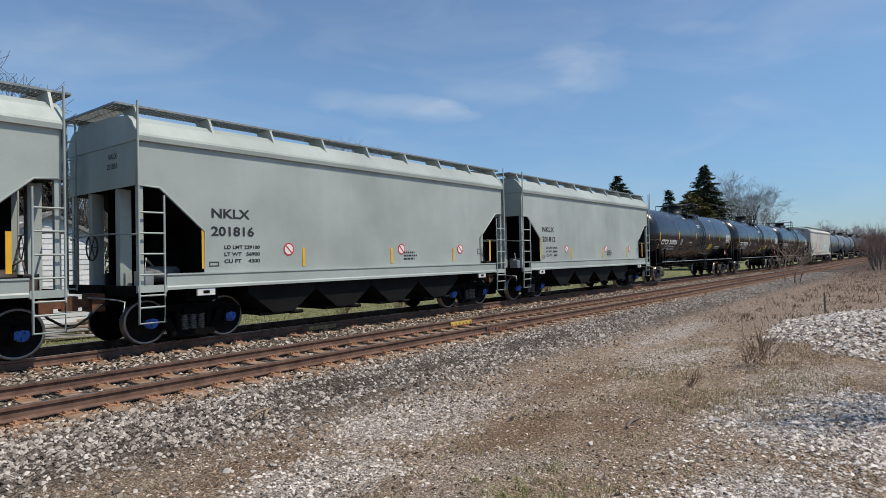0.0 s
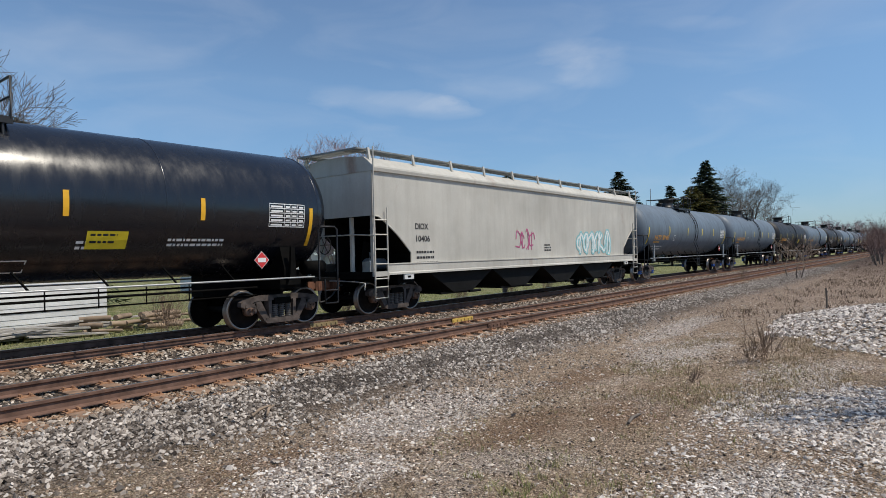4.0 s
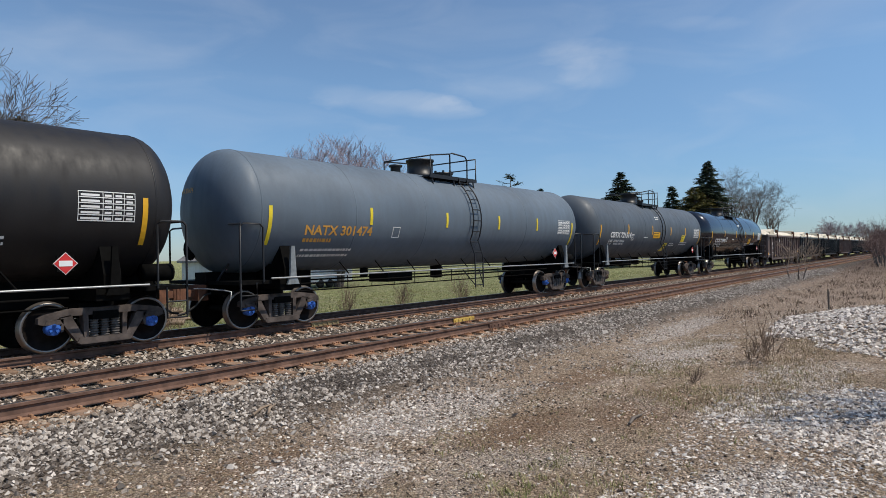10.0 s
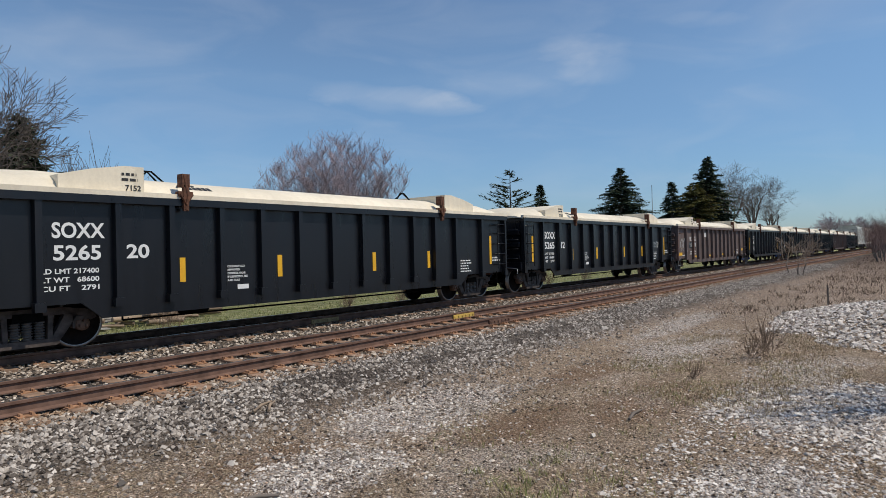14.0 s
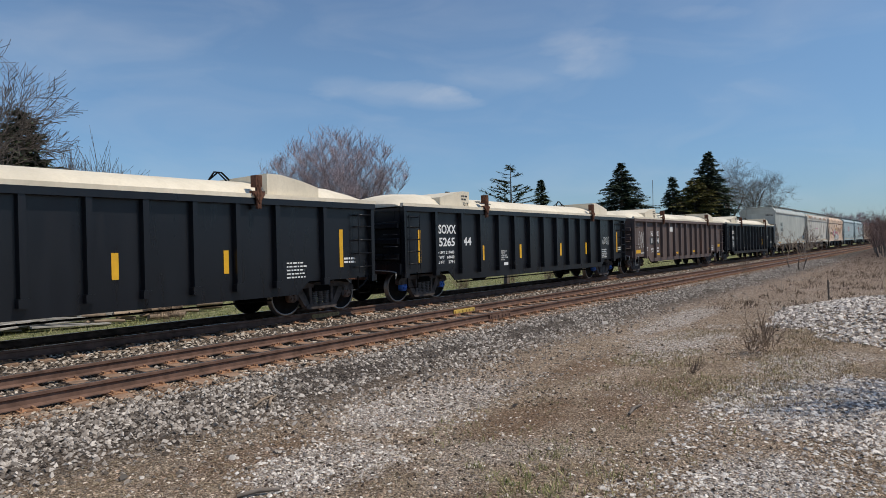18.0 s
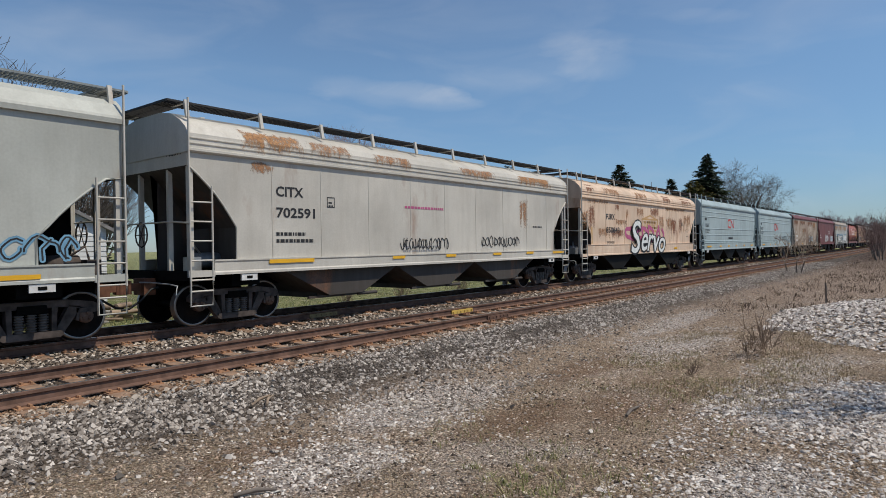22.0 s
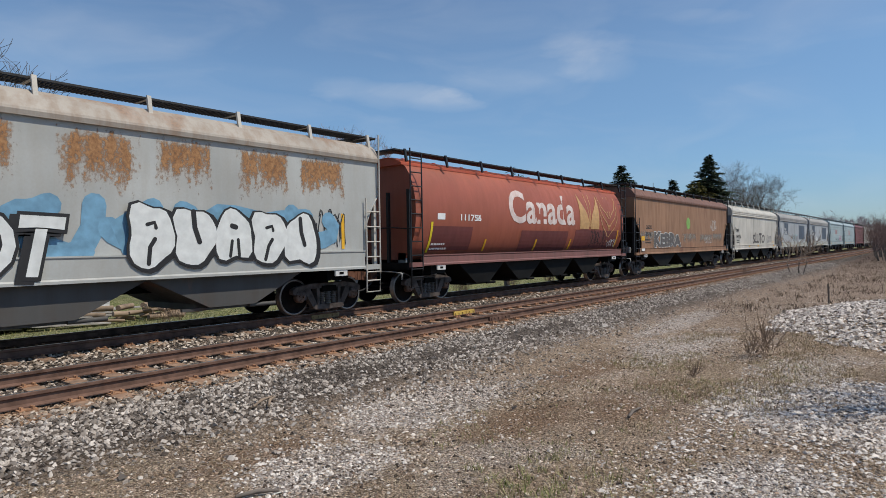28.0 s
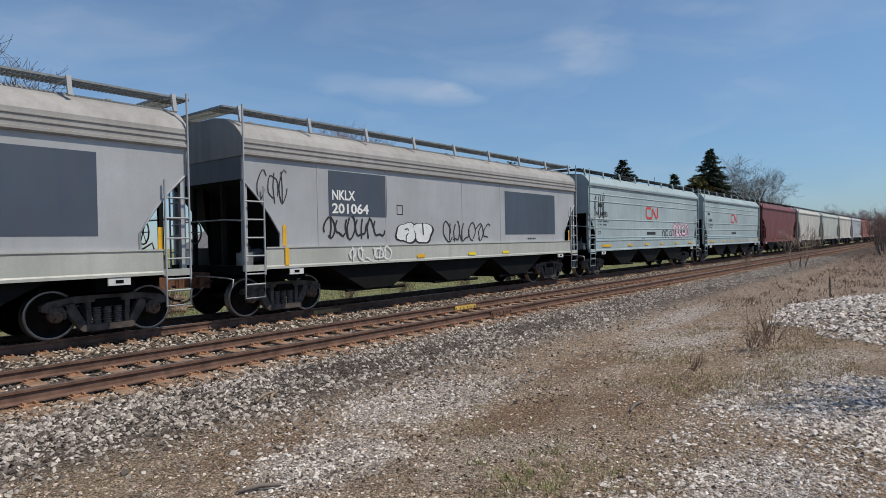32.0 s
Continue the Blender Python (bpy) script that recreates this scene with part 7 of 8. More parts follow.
def no_step(car, put, shift, xs, z=1.92):
    """Round red-rimmed warning stickers."""
    for x in xs:
        g = Geo()
        for k, (r, m) in enumerate(((0.15, 0), (0.118, 1))):
            g.add([(x + shift + r * math.cos(i * 0.3927), -1.528 - 0.003 * k, z + r * math.sin(i * 0.3927)) for i in range(16)], [tuple(range(16))], m)
        stroke(g, [(x + shift - 0.09, z + 0.09), (x + shift + 0.09, z - 0.09)], 0.035, flat_side(-1.528), 0, 0.006)
        part("warning_sticker", g, [M["logo_red"], M["white_ink"]], car, "round red and white warning sticker")


def frame_box(x0, x1, z0, z1, t=0.02):
    return [("b", x0, x1, z0, z0 + t), ("b", x0, x1, z1 - t, z1), ("b", x0, x0 + t, z0, z1), ("b", x1 - t, x1, z0, z1)]


def sage_car(x0, x1, num):
    w = mark_text("NKLX", num, 1.55, 2.21, 0.19, 0.95, 1.05) + [("t", "LD LMT 229100", 1.85, 1.93, 0.075, 0.9), ("t", "LT WT   56900", 1.85, 1.78, 0.075, 0.9), ("t", "CU FT    4300", 1.85, 1.63, 0.075, 0.9)]
    w += frame_box(1.5, 1.72, 1.56, 1.66) + data_lines(7.6, 1.80, 0.6, 3, 0.05, 0.09, 4) + frame_box(11.25, 11.5, 1.75, 1.93)
    hopper(x0, x1, "sage-grey covered hopper car with black bays and crisp lettering", M["car_sage"], wedge=True, curve=0.0, caps="cap_blue", steel="black_steel", bays=4, posts=9, bay_from=0.95, top=4.60,
           board=M["board_grey"], writing=w, strips=((1.33, 1.52, 0.80, 0.09, Y), (3.95, 1.52, 0.44, 0.08, Y), (7.05, 1.52, 0.44, 0.08, Y), (9.9, 1.52, 0.44, 0.08, Y), (11.95, 1.52, 0.70, 0.09, Y)),
           extra=lambda c, p, s: no_step(c, p, s, (3.55, 7.5, 10.3)), end_writing=(("NKLX", -0.35, 3.75, 0.11, 0.4), (num, -0.3, 3.55, 0.11, 0.46)))


sage_car(-9.0, 5.1, "201814")
sage_car(5.1, 19.2, "201816")
sage_car(19.2, 33.35, "201812")


def tank_words(code, num, x=0.54, z=2.19, h=0.25, w=2.7):
    return [("t", code + " " + num, x, z, h, w, -0.08)]


def tank_small(x=1.22, z=2.02):
    w = [("t", "LD LMT   207100 LB   93900 KG", x, z, 0.085, 1.85, -0.02), ("t", "LT  WT     78900 LB   35800 KG", x, z - 0.14, 0.085, 1.85, -0.02)]
    return w + frame_box(3.94, 4.23, 2.17, 2.47, 0.03) + [("t", "PLATE", 3.98, 2.37, 0.05, 0.20), ("t", "C", 4.02, 2.21, 0.12, 0.10)] + data_lines(5.6, 2.30, 0.7, 1, 0.05) + data_lines(9.9, 2.0, 0.9, 2, 0.05, 0.1, 8) + data_lines(11.6, 2.05, 1.5, 2, 0.05, 0.1, 9) + frame_box(8.7, 9.2, 1.5, 1.72) + data_lines(7.4, 3.40, 0.6, 2, 0.05, 0.1, 2)


def yellow_panel(car, put, shift, items):
    for x0, x1, z0, z1, mt in items:
        ink(car, [("b", x0 + shift, x1 + shift, z0, z1)], mt, lambda p, q: tuple(a + b for a, b in zip(put(p, q), (0, -0.004, 0))), "information_panel", "yellow information panel")
        ink(car, data_lines(x0 + shift + 0.06, z1 - 0.09, x1 - x0 - 0.12, 2, 0.04, 0.13, 3), M["black_ink"], lambda p, q: tuple(a + b for a, b in zip(put(p, q), (0, -0.008, 0))), "panel_lines")


PAN = ((10.06, 10.80, 1.90, 2.23, YL),)
BLK = "black tank car with white lettering and yellow reflector strips"
tank_car(33.35, 51.3, BLK, M["tank_black"], head=(("CTCX 300926", 1.15, 3.18, 0.13, 0.85),), writing= tank_words("CTCX", "300926"), white=tank_small(), extra=lambda c, p, s: yellow_panel(c, p, s, PAN))
tank_car(51.3, 69.2, BLK, M["tank_black"], head=(("CTCX 302239", 1.15, 3.18, 0.13, 0.85),), writing= tank_words("CTCX", "302239"), white=tank_small(), extra=lambda c, p, s: yellow_panel(c, p, s, PAN + ((8.6, 9.2, 1.75, 2.2, YL),)))
tank_car(69.2, 87.0, BLK, M["tank_black"], head=(("CTCX 731734", 1.15, 3.18, 0.13, 0.85),), writing= tank_words("CTCX", "731734"), white=tank_small(), extra=lambda c, p, s: yellow_panel(c, p, s, PAN))


def cream_tags(car, put, s):
    graffiti(car, 5, 7.3 + s, 1.75, 1.3, 0.75, 4, [M["spray_pink"]], put, (0.05,), "thin dark red spray scrawl")
    graffiti(car, 6, 12.2 + s, 1.55, 3.4, 0.95, 6, [M["spray_teal"], M["spray_white"]], put, (0.26, 0.10), "pale teal spray-painted graffiti")


hopper(87.0, 107.0, "cream covered hopper car with teal graffiti", M["car_cream"], bays=4, posts=11, cut=(0.1, 2.75, 0.25, 1.55, 1.75), eave=4.0, top=4.45, caps="cap_brown", board=M["board_grey"],
       writing=mark_text("DIOX", "10406", 1.75, 2.05, 0.17, 0.62, 0.68) + spec_lines(1.8, 1.7) + data_lines(9.4, 1.9, 0.6, 3), extra=cream_tags)


def natx(num, x0, x1, extra=None, label="blue-grey tank car with amber lettering", w=2.3):
    tank_car(x0, x1, label, M["tank_grey"], head=(("NATX " + num, 1.0, 3.22, 0.12, 0.8),), knuckle=0.9, valve=True, writing=[("t", "NATX " + num, 1.25, 2.20, 0.23, w)] + data_lines(1.25, 2.02, 1.2, 1, 0.09, 0.1, 3), ink_mat=M["amber_ink"],
             white=data_lines(1.3, 1.80, 1.9, 2, 0.06, 0.14, 5) + frame_box(4.35, 4.65, 2.15, 2.45, 0.02), caps="cap_blue", strip="lemon_tape", extra=extra)


natx("301455", 107.0, 125.0)
natx("301559", 125.0, 142.85)
tank_car(142.85, 160.7, "sooty black tank car with amber lettering", M["tank_soot"], [("t", "UTLX 208086", 0.9, 2.22, 0.23, 2.5)] + data_lines(0.9, 2.05, 1.2, 1, 0.09, 0.1, 3), M["amber_ink"], head=(("UTLX 208086", 0.9, 3.2, 0.12, 0.8),), knuckle=0.95,
         white=data_lines(0.7, 1.83, 2.0, 2, 0.06, 0.14, 5) + frame_box(4.1, 4.4, 2.2, 2.48, 0.02) + frame_box(13.2, 13.9, 1.72, 1.98, 0.02), strip="lemon_tape", steel="truck_rust", extra=lambda c, p, s: yellow_panel(c, p, s, ((10.3, 11.0, 2.0, 2.38, YL),)))
natx("301030", 160.7, 178.5, w=2.1)


def tilx_tag(car, put, s):
    yellow_panel(car, put, s, ((11.0, 11.55, 2.25, 2.62, YL),))
    graffiti(car, 9, 3.0 + s, 1.62, 1.9, 0.55, 6, [M["spray_white"]], put, (0.05,), "white outline graffiti")


tank_car(178.5, 196.3, "matt black tank car with white lettering and end plates", M["tank_soot"], head=(("TILX 354195", 0.9, 3.2, 0.13, 0.8),), knuckle=0.95, writing=[("t", "TILX 354195", 0.75, 2.22, 0.23, 2.45, 0.01)], white=tank_small(0.6, 2.0), caps="cap_blue", extra=tilx_tag)
natx("301474", 196.3, 214.15)
tank_car(214.15, 231.9, "slate grey tank car with white lettering", M["tank_slate"], head=(("CBTX 721514", 1.0, 3.2, 0.13, 0.9),), writing=[("t", "CBTX 721514", 1.35, 2.30, 0.24, 2.5, 0.01)], white=tank_small(1.3, 2.1), caps="cap_brown",
         extra=lambda c, p, s: yellow_panel(c, p, s, ((6.9, 7.9, 2.3, 2.62, Y), (8.95, 9.5, 1.6, 2.05, YL), (11.6, 12.2, 2.1, 2.5, YL))))


def head_loops(car, put, s):
    yellow_panel(car, put, s, ((10.6, 11.3, 2.0, 2.42, Y),))
    c, R, zc = -s, 1.50, 2.78

    def on_head(yy, zz):
        aa = math.asin(min(0.999, math.hypot(yy, zz - zc) / R) ** (1 / 0.72))
        return (-c - 0.72 * math.cos(aa) ** 1.15 - 0.02, yy, zz)
    for cy, cz, r, turn in ((-0.62, 3.28, 0.26, 5.6), (-0.36, 3.30, 0.13, 6.0), (-0.45, 3.55, 0.22, 2.9), (-0.60, 3.20, 0.10, 3.4)):
        pts = [on_head(cy - r * math.cos(turn * i / 14), cz + r * math.sin(turn * i / 14)) for i in range(15)]
        part("graffiti_stroke", Geo().tube(pts, 0.012, 4), M["spray_white"], car, "white sprayed loop on the tank head")


tank_car(231.9, 249.45, "new glossy black tank car with white lettering", M["tank_black_new"], head=(("CTCX 730995", 1.2, 2.95, 0.13, 0.85),), writing=[("t", "CTCX 730995", 1.25, 2.12, 0.24, 2.6, -0.08)], white=tank_small(1.15, 1.95), extra=head_loops)


def gon_black(x0, x1, code, num, tail, seed, caps="cap_brown"):
    w = [("t", code, 1.68, 2.03, 0.26, 0.88), ("t", num, 1.69, 1.64, 0.25, 0.80), ("t", tail, 2.94, 1.65, 0.25, 0.44)]
    w += [("t", "LD LMT 217400", 1.50, 1.40, 0.085, 0.95), ("t", "LT WT   68600", 1.50, 1.25, 0.085, 0.95), ("t", "CU FT    2791", 1.50, 1.10, 0.085, 0.95)]
    w += [("t", a, 5.06, 1.40 - 0.075 * i, 0.042, b) for i, (a, b) in enumerate((("CONDITIONALLY", 0.44), ("APPROVED", 0.30), ("CONTROL VALVE", 0.44), ("IF DEFECTIVE, SEE", 0.5), ("AAR RULE", 0.3)))]
    w += [("b", 5.30, 5.58, 0.92, 1.02)] + data_lines(13.4, 1.30, 0.6, 5, 0.035, 0.085, seed + 1) + data_lines(15.2, 1.35, 0.5, 2, 0.05, 0.09, seed)
    gondola(x0, x1, "black gondola car under an off-white fibreglass cover", M["gon_black"], True, w,
            strips=((0.72, 1.15, 0.98, 0.12, Y), (3.99, 1.14, 0.49, 0.12, Y), (6.36, 1.14, 0.50, 0.13, Y), (9.45, 1.15, 0.50, 0.13, Y), (11.76, 1.15, 0.50, 0.12, Y), (15.05, 1.16, 0.96, 0.12, Y)), caps=caps, seed=seed,
            extra=(lambda c, p, s: graffiti(c, seed, 13.5 + s, 1.55, 0.7, 0.34, 4, [M["spray_white"]], p, (0.014,), "thin white scrawl")) if seed % 2 else None)


def gon_brown(x0, x1, a, b, n1, n2, seed):
    w = [("t", a, 2.53, 1.92, 0.25, 0.34), ("t", b, 3.31, 1.93, 0.25, 0.42), ("t", n1, 2.50, 1.55, 0.24, 0.36), ("t", n2, 3.31, 1.56, 0.24, 0.42)]
    w += [("t", "LD LMT", 2.53, 1.20, 0.085, 0.38), ("t", "217200", 3.27, 1.22, 0.085, 0.44), ("t", "LT WT", 2.53, 1.05, 0.085, 0.36), ("t", "68800", 3.29, 1.07, 0.085, 0.40)]
    w += data_lines(1.1, 1.02, 0.6, 1) + data_lines(2.0, 1.3, 0.12, 3, 0.04, 0.07, 2) + frame_box(13.75, 14.2, 0.95, 1.26, 0.03) + data_lines(13.8, 1.08, 0.35, 2, 0.06, 0.1, 3) + data_lines(12.2, 1.9, 0.5, 4, 0.05, 0.12, 8)
    def more(c, p, s):
        ink(c, [("b", 2.36 + s, 2.95 + s, 1.47, 1.84), ("b", 3.20 + s, 3.80 + s, 1.48, 1.85)], M["gon_black"], flat_side(-1.4935), "number_panel", "black patch behind the number")
        ink(c, [("b", 5.32 + s, 6.02 + s, 2.16, 2.44)], M["grey_panel"], flat_side(-1.496), "sticker", "peeling white sticker")
        if seed % 2 == 0:
            graffiti(c, seed, 0.75 + s, 1.25, 0.9, 0.9, 3, [M["spray_white"]], p, (0.022,), "thin white scrawl")
    gondola(x0, x1, "faded brown gondola car under an off-white fibreglass cover", M["gon_brown"], False, w,
            strips=((0.45, 1.04, 0.18, 0.62, Y), (3.38, 0.88, 0.11, 0.48, Y), (6.45, 0.88, 0.11, 0.48, Y), (8.36, 1.58, 0.64, 0.13, YL), (9.6, 0.92, 0.10, 0.5, Y), (13.1, 1.02, 0.10, 0.45, Y), (15.2, 1.15, 0.18, 0.5, Y)), seed=seed, extra=more)


gon_brown(249.45, 266.55, "HL", "MX", "11", "26", 3)
gon_black(266.55, 283.7, "SOXX", "5265", "20", 4)
gon_black(283.7, 300.9, "SOXX", "5265", "32", 5)
gon_brown(300.9, 318.1, "HL", "MX", "11", "38", 6)
gon_black(318.1, 335.35, "SOXX", "5265", "25", 7, "cap_blue")
gon_black(335.35, 352.75, "SOXX", "5265", "01", 8)
gon_black(352.75, 369.8, "SOXX", "5265", "44", 9, "cap_blue")
gon_brown(369.8, 387.0, "HL", "MX", "11", "94", 10)
gon_black(387.0, 404.3, "SOXX", "5265", "24", 11)


def furx_grey(car, put, s):
    graffiti(car, 31, 14.3 + s, 1.50, 1.3, 0.42, 3, [M["spray_blue"], M["spray_black"]], put, (0.10, 0.03))
    ink(car, [("b", 2.4 + s, 3.65 + s, 2.28, 3.2)], M["car_sage"], flat_side(-1.524), "repaint_patch", "fresh grey patch behind the number")


hopper(404.3, 421.9, "pale grey covered hopper car with rusty roof seams", M["car_pale"], bays=3, posts=9, cut=(0.1, 3.0, 0.3, 1.45, 1.9), writing=mark_text("FURX", "846962", 2.46, 2.36, 0.27, 0.95, 1.15, 0.2) + [("t", "LD LMT 224300", 2.46, 2.10, 0.09, 0.92), ("t", "LT WT   61700", 2.46, 1.94, 0.09, 0.92)] + frame_box(4.2, 4.45, 2.55, 2.82) + data_lines(6.0, 1.8, 0.9, 1) + data_lines(12.2, 1.75, 0.7, 2),
       strips=((0.9, 1.2, 0.08, 1.3, Y), (5.5, 1.2, 0.07, 0.5, Y), (9.5, 1.2, 0.07, 0.5, Y), (14.0, 1.2, 0.08, 0.9, Y)), extra=furx_grey, trim=M["car_white"], board=M["board_grey"], bay_mat=M["bay_black"], end_writing=(("FURX", -0.72, 4.02, 0.17, 0.42), ("846962", -0.72, 3.76, 0.17, 0.64)))


def citx_tags(car, put, s):
    ink(car, data_lines(6.5 + s, 1.62, 2.3, 2, 0.05, 0.12, 31), M["spray_grey"], put, "faded_stencil", "faded stencil lines")
    graffiti(car, 12, 6.4 + s, 1.56, 2.2, 0.34, 12, [M["spray_black"]], put, (0.03,), "row of small black spray scrawls")
    graffiti(car, 13, 10.4 + s, 1.62, 2.4, 0.32, 10, [M["spray_black"]], put, (0.035,), "row of small black spray scrawls")
    ink(car, data_lines(6.6 + s, 2.75, 2.0, 1, 0.07, 0.1, 5), M["spray_pink"], put, "faded_stencil")


# the sloping ends are white paint too; their dark colour is painted shade
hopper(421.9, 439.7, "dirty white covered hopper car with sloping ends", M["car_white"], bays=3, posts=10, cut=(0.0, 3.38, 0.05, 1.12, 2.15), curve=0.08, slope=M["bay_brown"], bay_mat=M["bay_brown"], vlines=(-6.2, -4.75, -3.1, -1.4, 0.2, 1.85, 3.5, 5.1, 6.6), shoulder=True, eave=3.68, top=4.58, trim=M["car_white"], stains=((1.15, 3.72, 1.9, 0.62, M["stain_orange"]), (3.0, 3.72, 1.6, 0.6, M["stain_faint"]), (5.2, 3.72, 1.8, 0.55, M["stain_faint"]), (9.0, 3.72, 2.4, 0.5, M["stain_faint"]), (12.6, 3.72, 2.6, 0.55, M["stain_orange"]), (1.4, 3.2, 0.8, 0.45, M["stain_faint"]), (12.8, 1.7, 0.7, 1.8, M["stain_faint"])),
       writing=mark_text("CITX", "702591", 2.16, 2.38, 0.22, 0.80, 1.15, 0.27) + spec_lines(2.16, 1.95, 1.1, 2, 0.08) + frame_box(3.70, 3.95, 2.66, 2.92) + data_lines(3.75, 2.76, 0.15, 2, 0.04, 0.08) + data_lines(13.8, 2.3, 0.9, 1, 0.05),
       strips=((1.9, 1.32, 0.09, 1.3, Y), (6.0, 1.32, 0.08, 0.5, Y), (8.4, 1.32, 0.08, 0.5, Y), (11.0, 1.32, 0.08, 0.5, Y), (13.2, 1.32, 0.08, 0.5, Y), (15.2, 1.30, 0.08, 0.9, Y)), extra=citx_tags, end_writing=(("CITX", -0.7, 3.85, 0.13, 0.5), ("702591", -0.7, 3.62, 0.13, 0.6)))


def furx_mural(car, put, s):
    graffiti(car, 21, 4.9 + s, 1.75, 5.6, 0.8, 4, [M["spray_pink"]], put, (0.20,), "faded magenta spray haze")
    wall = lambda p, q: (p, -1.605, q)
    outline_word(car, "S", 5.32 + s, 1.19, 1.15, 1.45, [M["spray_black"], M["spray_white"]], wall, 0.20, (0.060, 0.014), (0.03, -0.02), seed=1)
    outline_word(car, "ervo", 6.60 + s, 1.20, 3.55, 1.15, [M["spray_black"], M["spray_white"]], wall, 0.38, (0.070, 0.016), (0.03, -0.02), seed=2)
    ink(car, frame_box(7.1 + s, 9.45 + s, 2.25, 2.94, 0.09) + [q for k in range(4) for q in frame_box(7.36 + s + 0.50 * k, 7.74 + s + 0.50 * k, 2.40, 2.80, 0.11)], M["gold_ink"], put, "faded_logo", "faded gold roof-shaped emblem")
    g = Geo()
    for a, b in (((7.1, 2.86), (8.28, 3.10)), ((8.28, 3.10), (9.45, 2.86))):
        stroke(g, [(a[0] + s, a[1]), (b[0] + s, b[1])], 0.08, put)
    part("faded_logo", g, M["gold_ink"], car)


hopper(439.7, 457.0, "tan covered hopper car broken by rust and large graffiti", M["car_tan_rust"], bays=3, posts=9, cut=(0.1, 3.22, 0.02, 1.05, 2.05), eave=3.66, top=4.58, shoulder=True, sill_top=1.62, sill=M["car_tan_rust"], vlines=(-5.4, -3.2, -1.0, 1.2, 3.4, 5.6), stains=((0.05, 1.75, 0.8, 1.55, M["stain_faint"]), (0.75, 1.66, 0.75, 1.9, M["stain_dark"]), (3.7, 3.05, 0.55, 0.5, M["stain_dark"]), (1.6, 1.66, 1.6, 0.8, M["stain_faint"]), (3.0, 1.66, 1.9, 0.75, M["stain_dark"]), (3.6, 2.35, 1.7, 0.5, M["stain_faint"]), (5.0, 2.3, 0.35, 1.2, M["stain_faint"]), (6.3, 2.7, 1.2, 0.85, M["stain_faint"]), (8.2, 2.75, 1.5, 0.85, M["stain_dark"]), (9.6, 1.9, 0.9, 1.4, M["stain_faint"]), (10.6, 1.75, 1.2, 1.5, M["stain_faint"]), (11.5, 1.66, 1.15, 1.5, M["stain_dark"]), (12.9, 1.66, 0.7, 1.6, M["stain_dark"]), (13.7, 1.7, 1.6, 1.8, M["stain_faint"]), (10.2, 3.35, 4.6, 0.30, M["stain_faint"]), (0.4, 3.35, 3.0, 0.30, M["stain_faint"]), (0.5, 3.68, 0.9, 0.75, M["stain_dark"]), (2.0, 3.70, 2.4, 0.6, M["stain_faint"]), (6.0, 3.70, 2.0, 0.6, M["stain_faint"]), (10.0, 3.68, 1.6, 0.7, M["stain_dark"]), (13.2, 3.68, 2.2, 0.75, M["stain_dark"])), slope=M["bay_brown"], trim=M["car_white"], bay_mat=M["bay_black"],
       writing=mark_text("FURX", "850843", 2.66, 2.16, 0.25, 1.0, 1.54, 0.37) + data_lines(2.7, 1.70, 1.2, 2, 0.05, 0.1) + frame_box(4.85, 5.05, 2.45, 2.72) + data_lines(13.4, 2.8, 0.5, 4, 0.03, 0.05) + frame_box(14.3, 14.7, 2.0, 2.3),
       strips=((1.05, 1.66, 0.75, 0.14, M["gold_ink"]), (11.9, 1.3, 0.10, 0.5, Y), (9.5, 1.3, 0.10, 0.4, Y), (7.6, 1.3, 0.10, 0.4, Y)), extra=furx_mural, end_writing=(("FURX", 0.3, 3.55, 0.14, 0.45), ("850843", 0.35, 3.3, 0.14, 0.65)))


def red_logo(car, put, s, x=6.78, z=2.70, w=1.64, h=0.53):
    """A rounded red ribbon mark."""
    g = Geo()
    pts = [(x + w * 0.42, z + h), (x + w * 0.10, z + h), (x, z + h * 0.82), (x, z + h * 0.18), (x + w * 0.10, z), (x + w * 0.44, z), (x + w * 0.52, z + h * 0.2), (x + w * 0.52, z + h * 0.85), (x + w * 0.58, z + h * 0.9), (x + w * 0.86, z + h * 0.06), (x + w * 0.94, z + h * 0.06), (x + w, z + h * 0.2), (x + w, z + h)]
    stroke(g, [(a + s, b) for a, b in pts], 0.12, put, 0, 0.004)
    part("logo", g, M["logo_red"], car, "red ribbon-shaped mark")


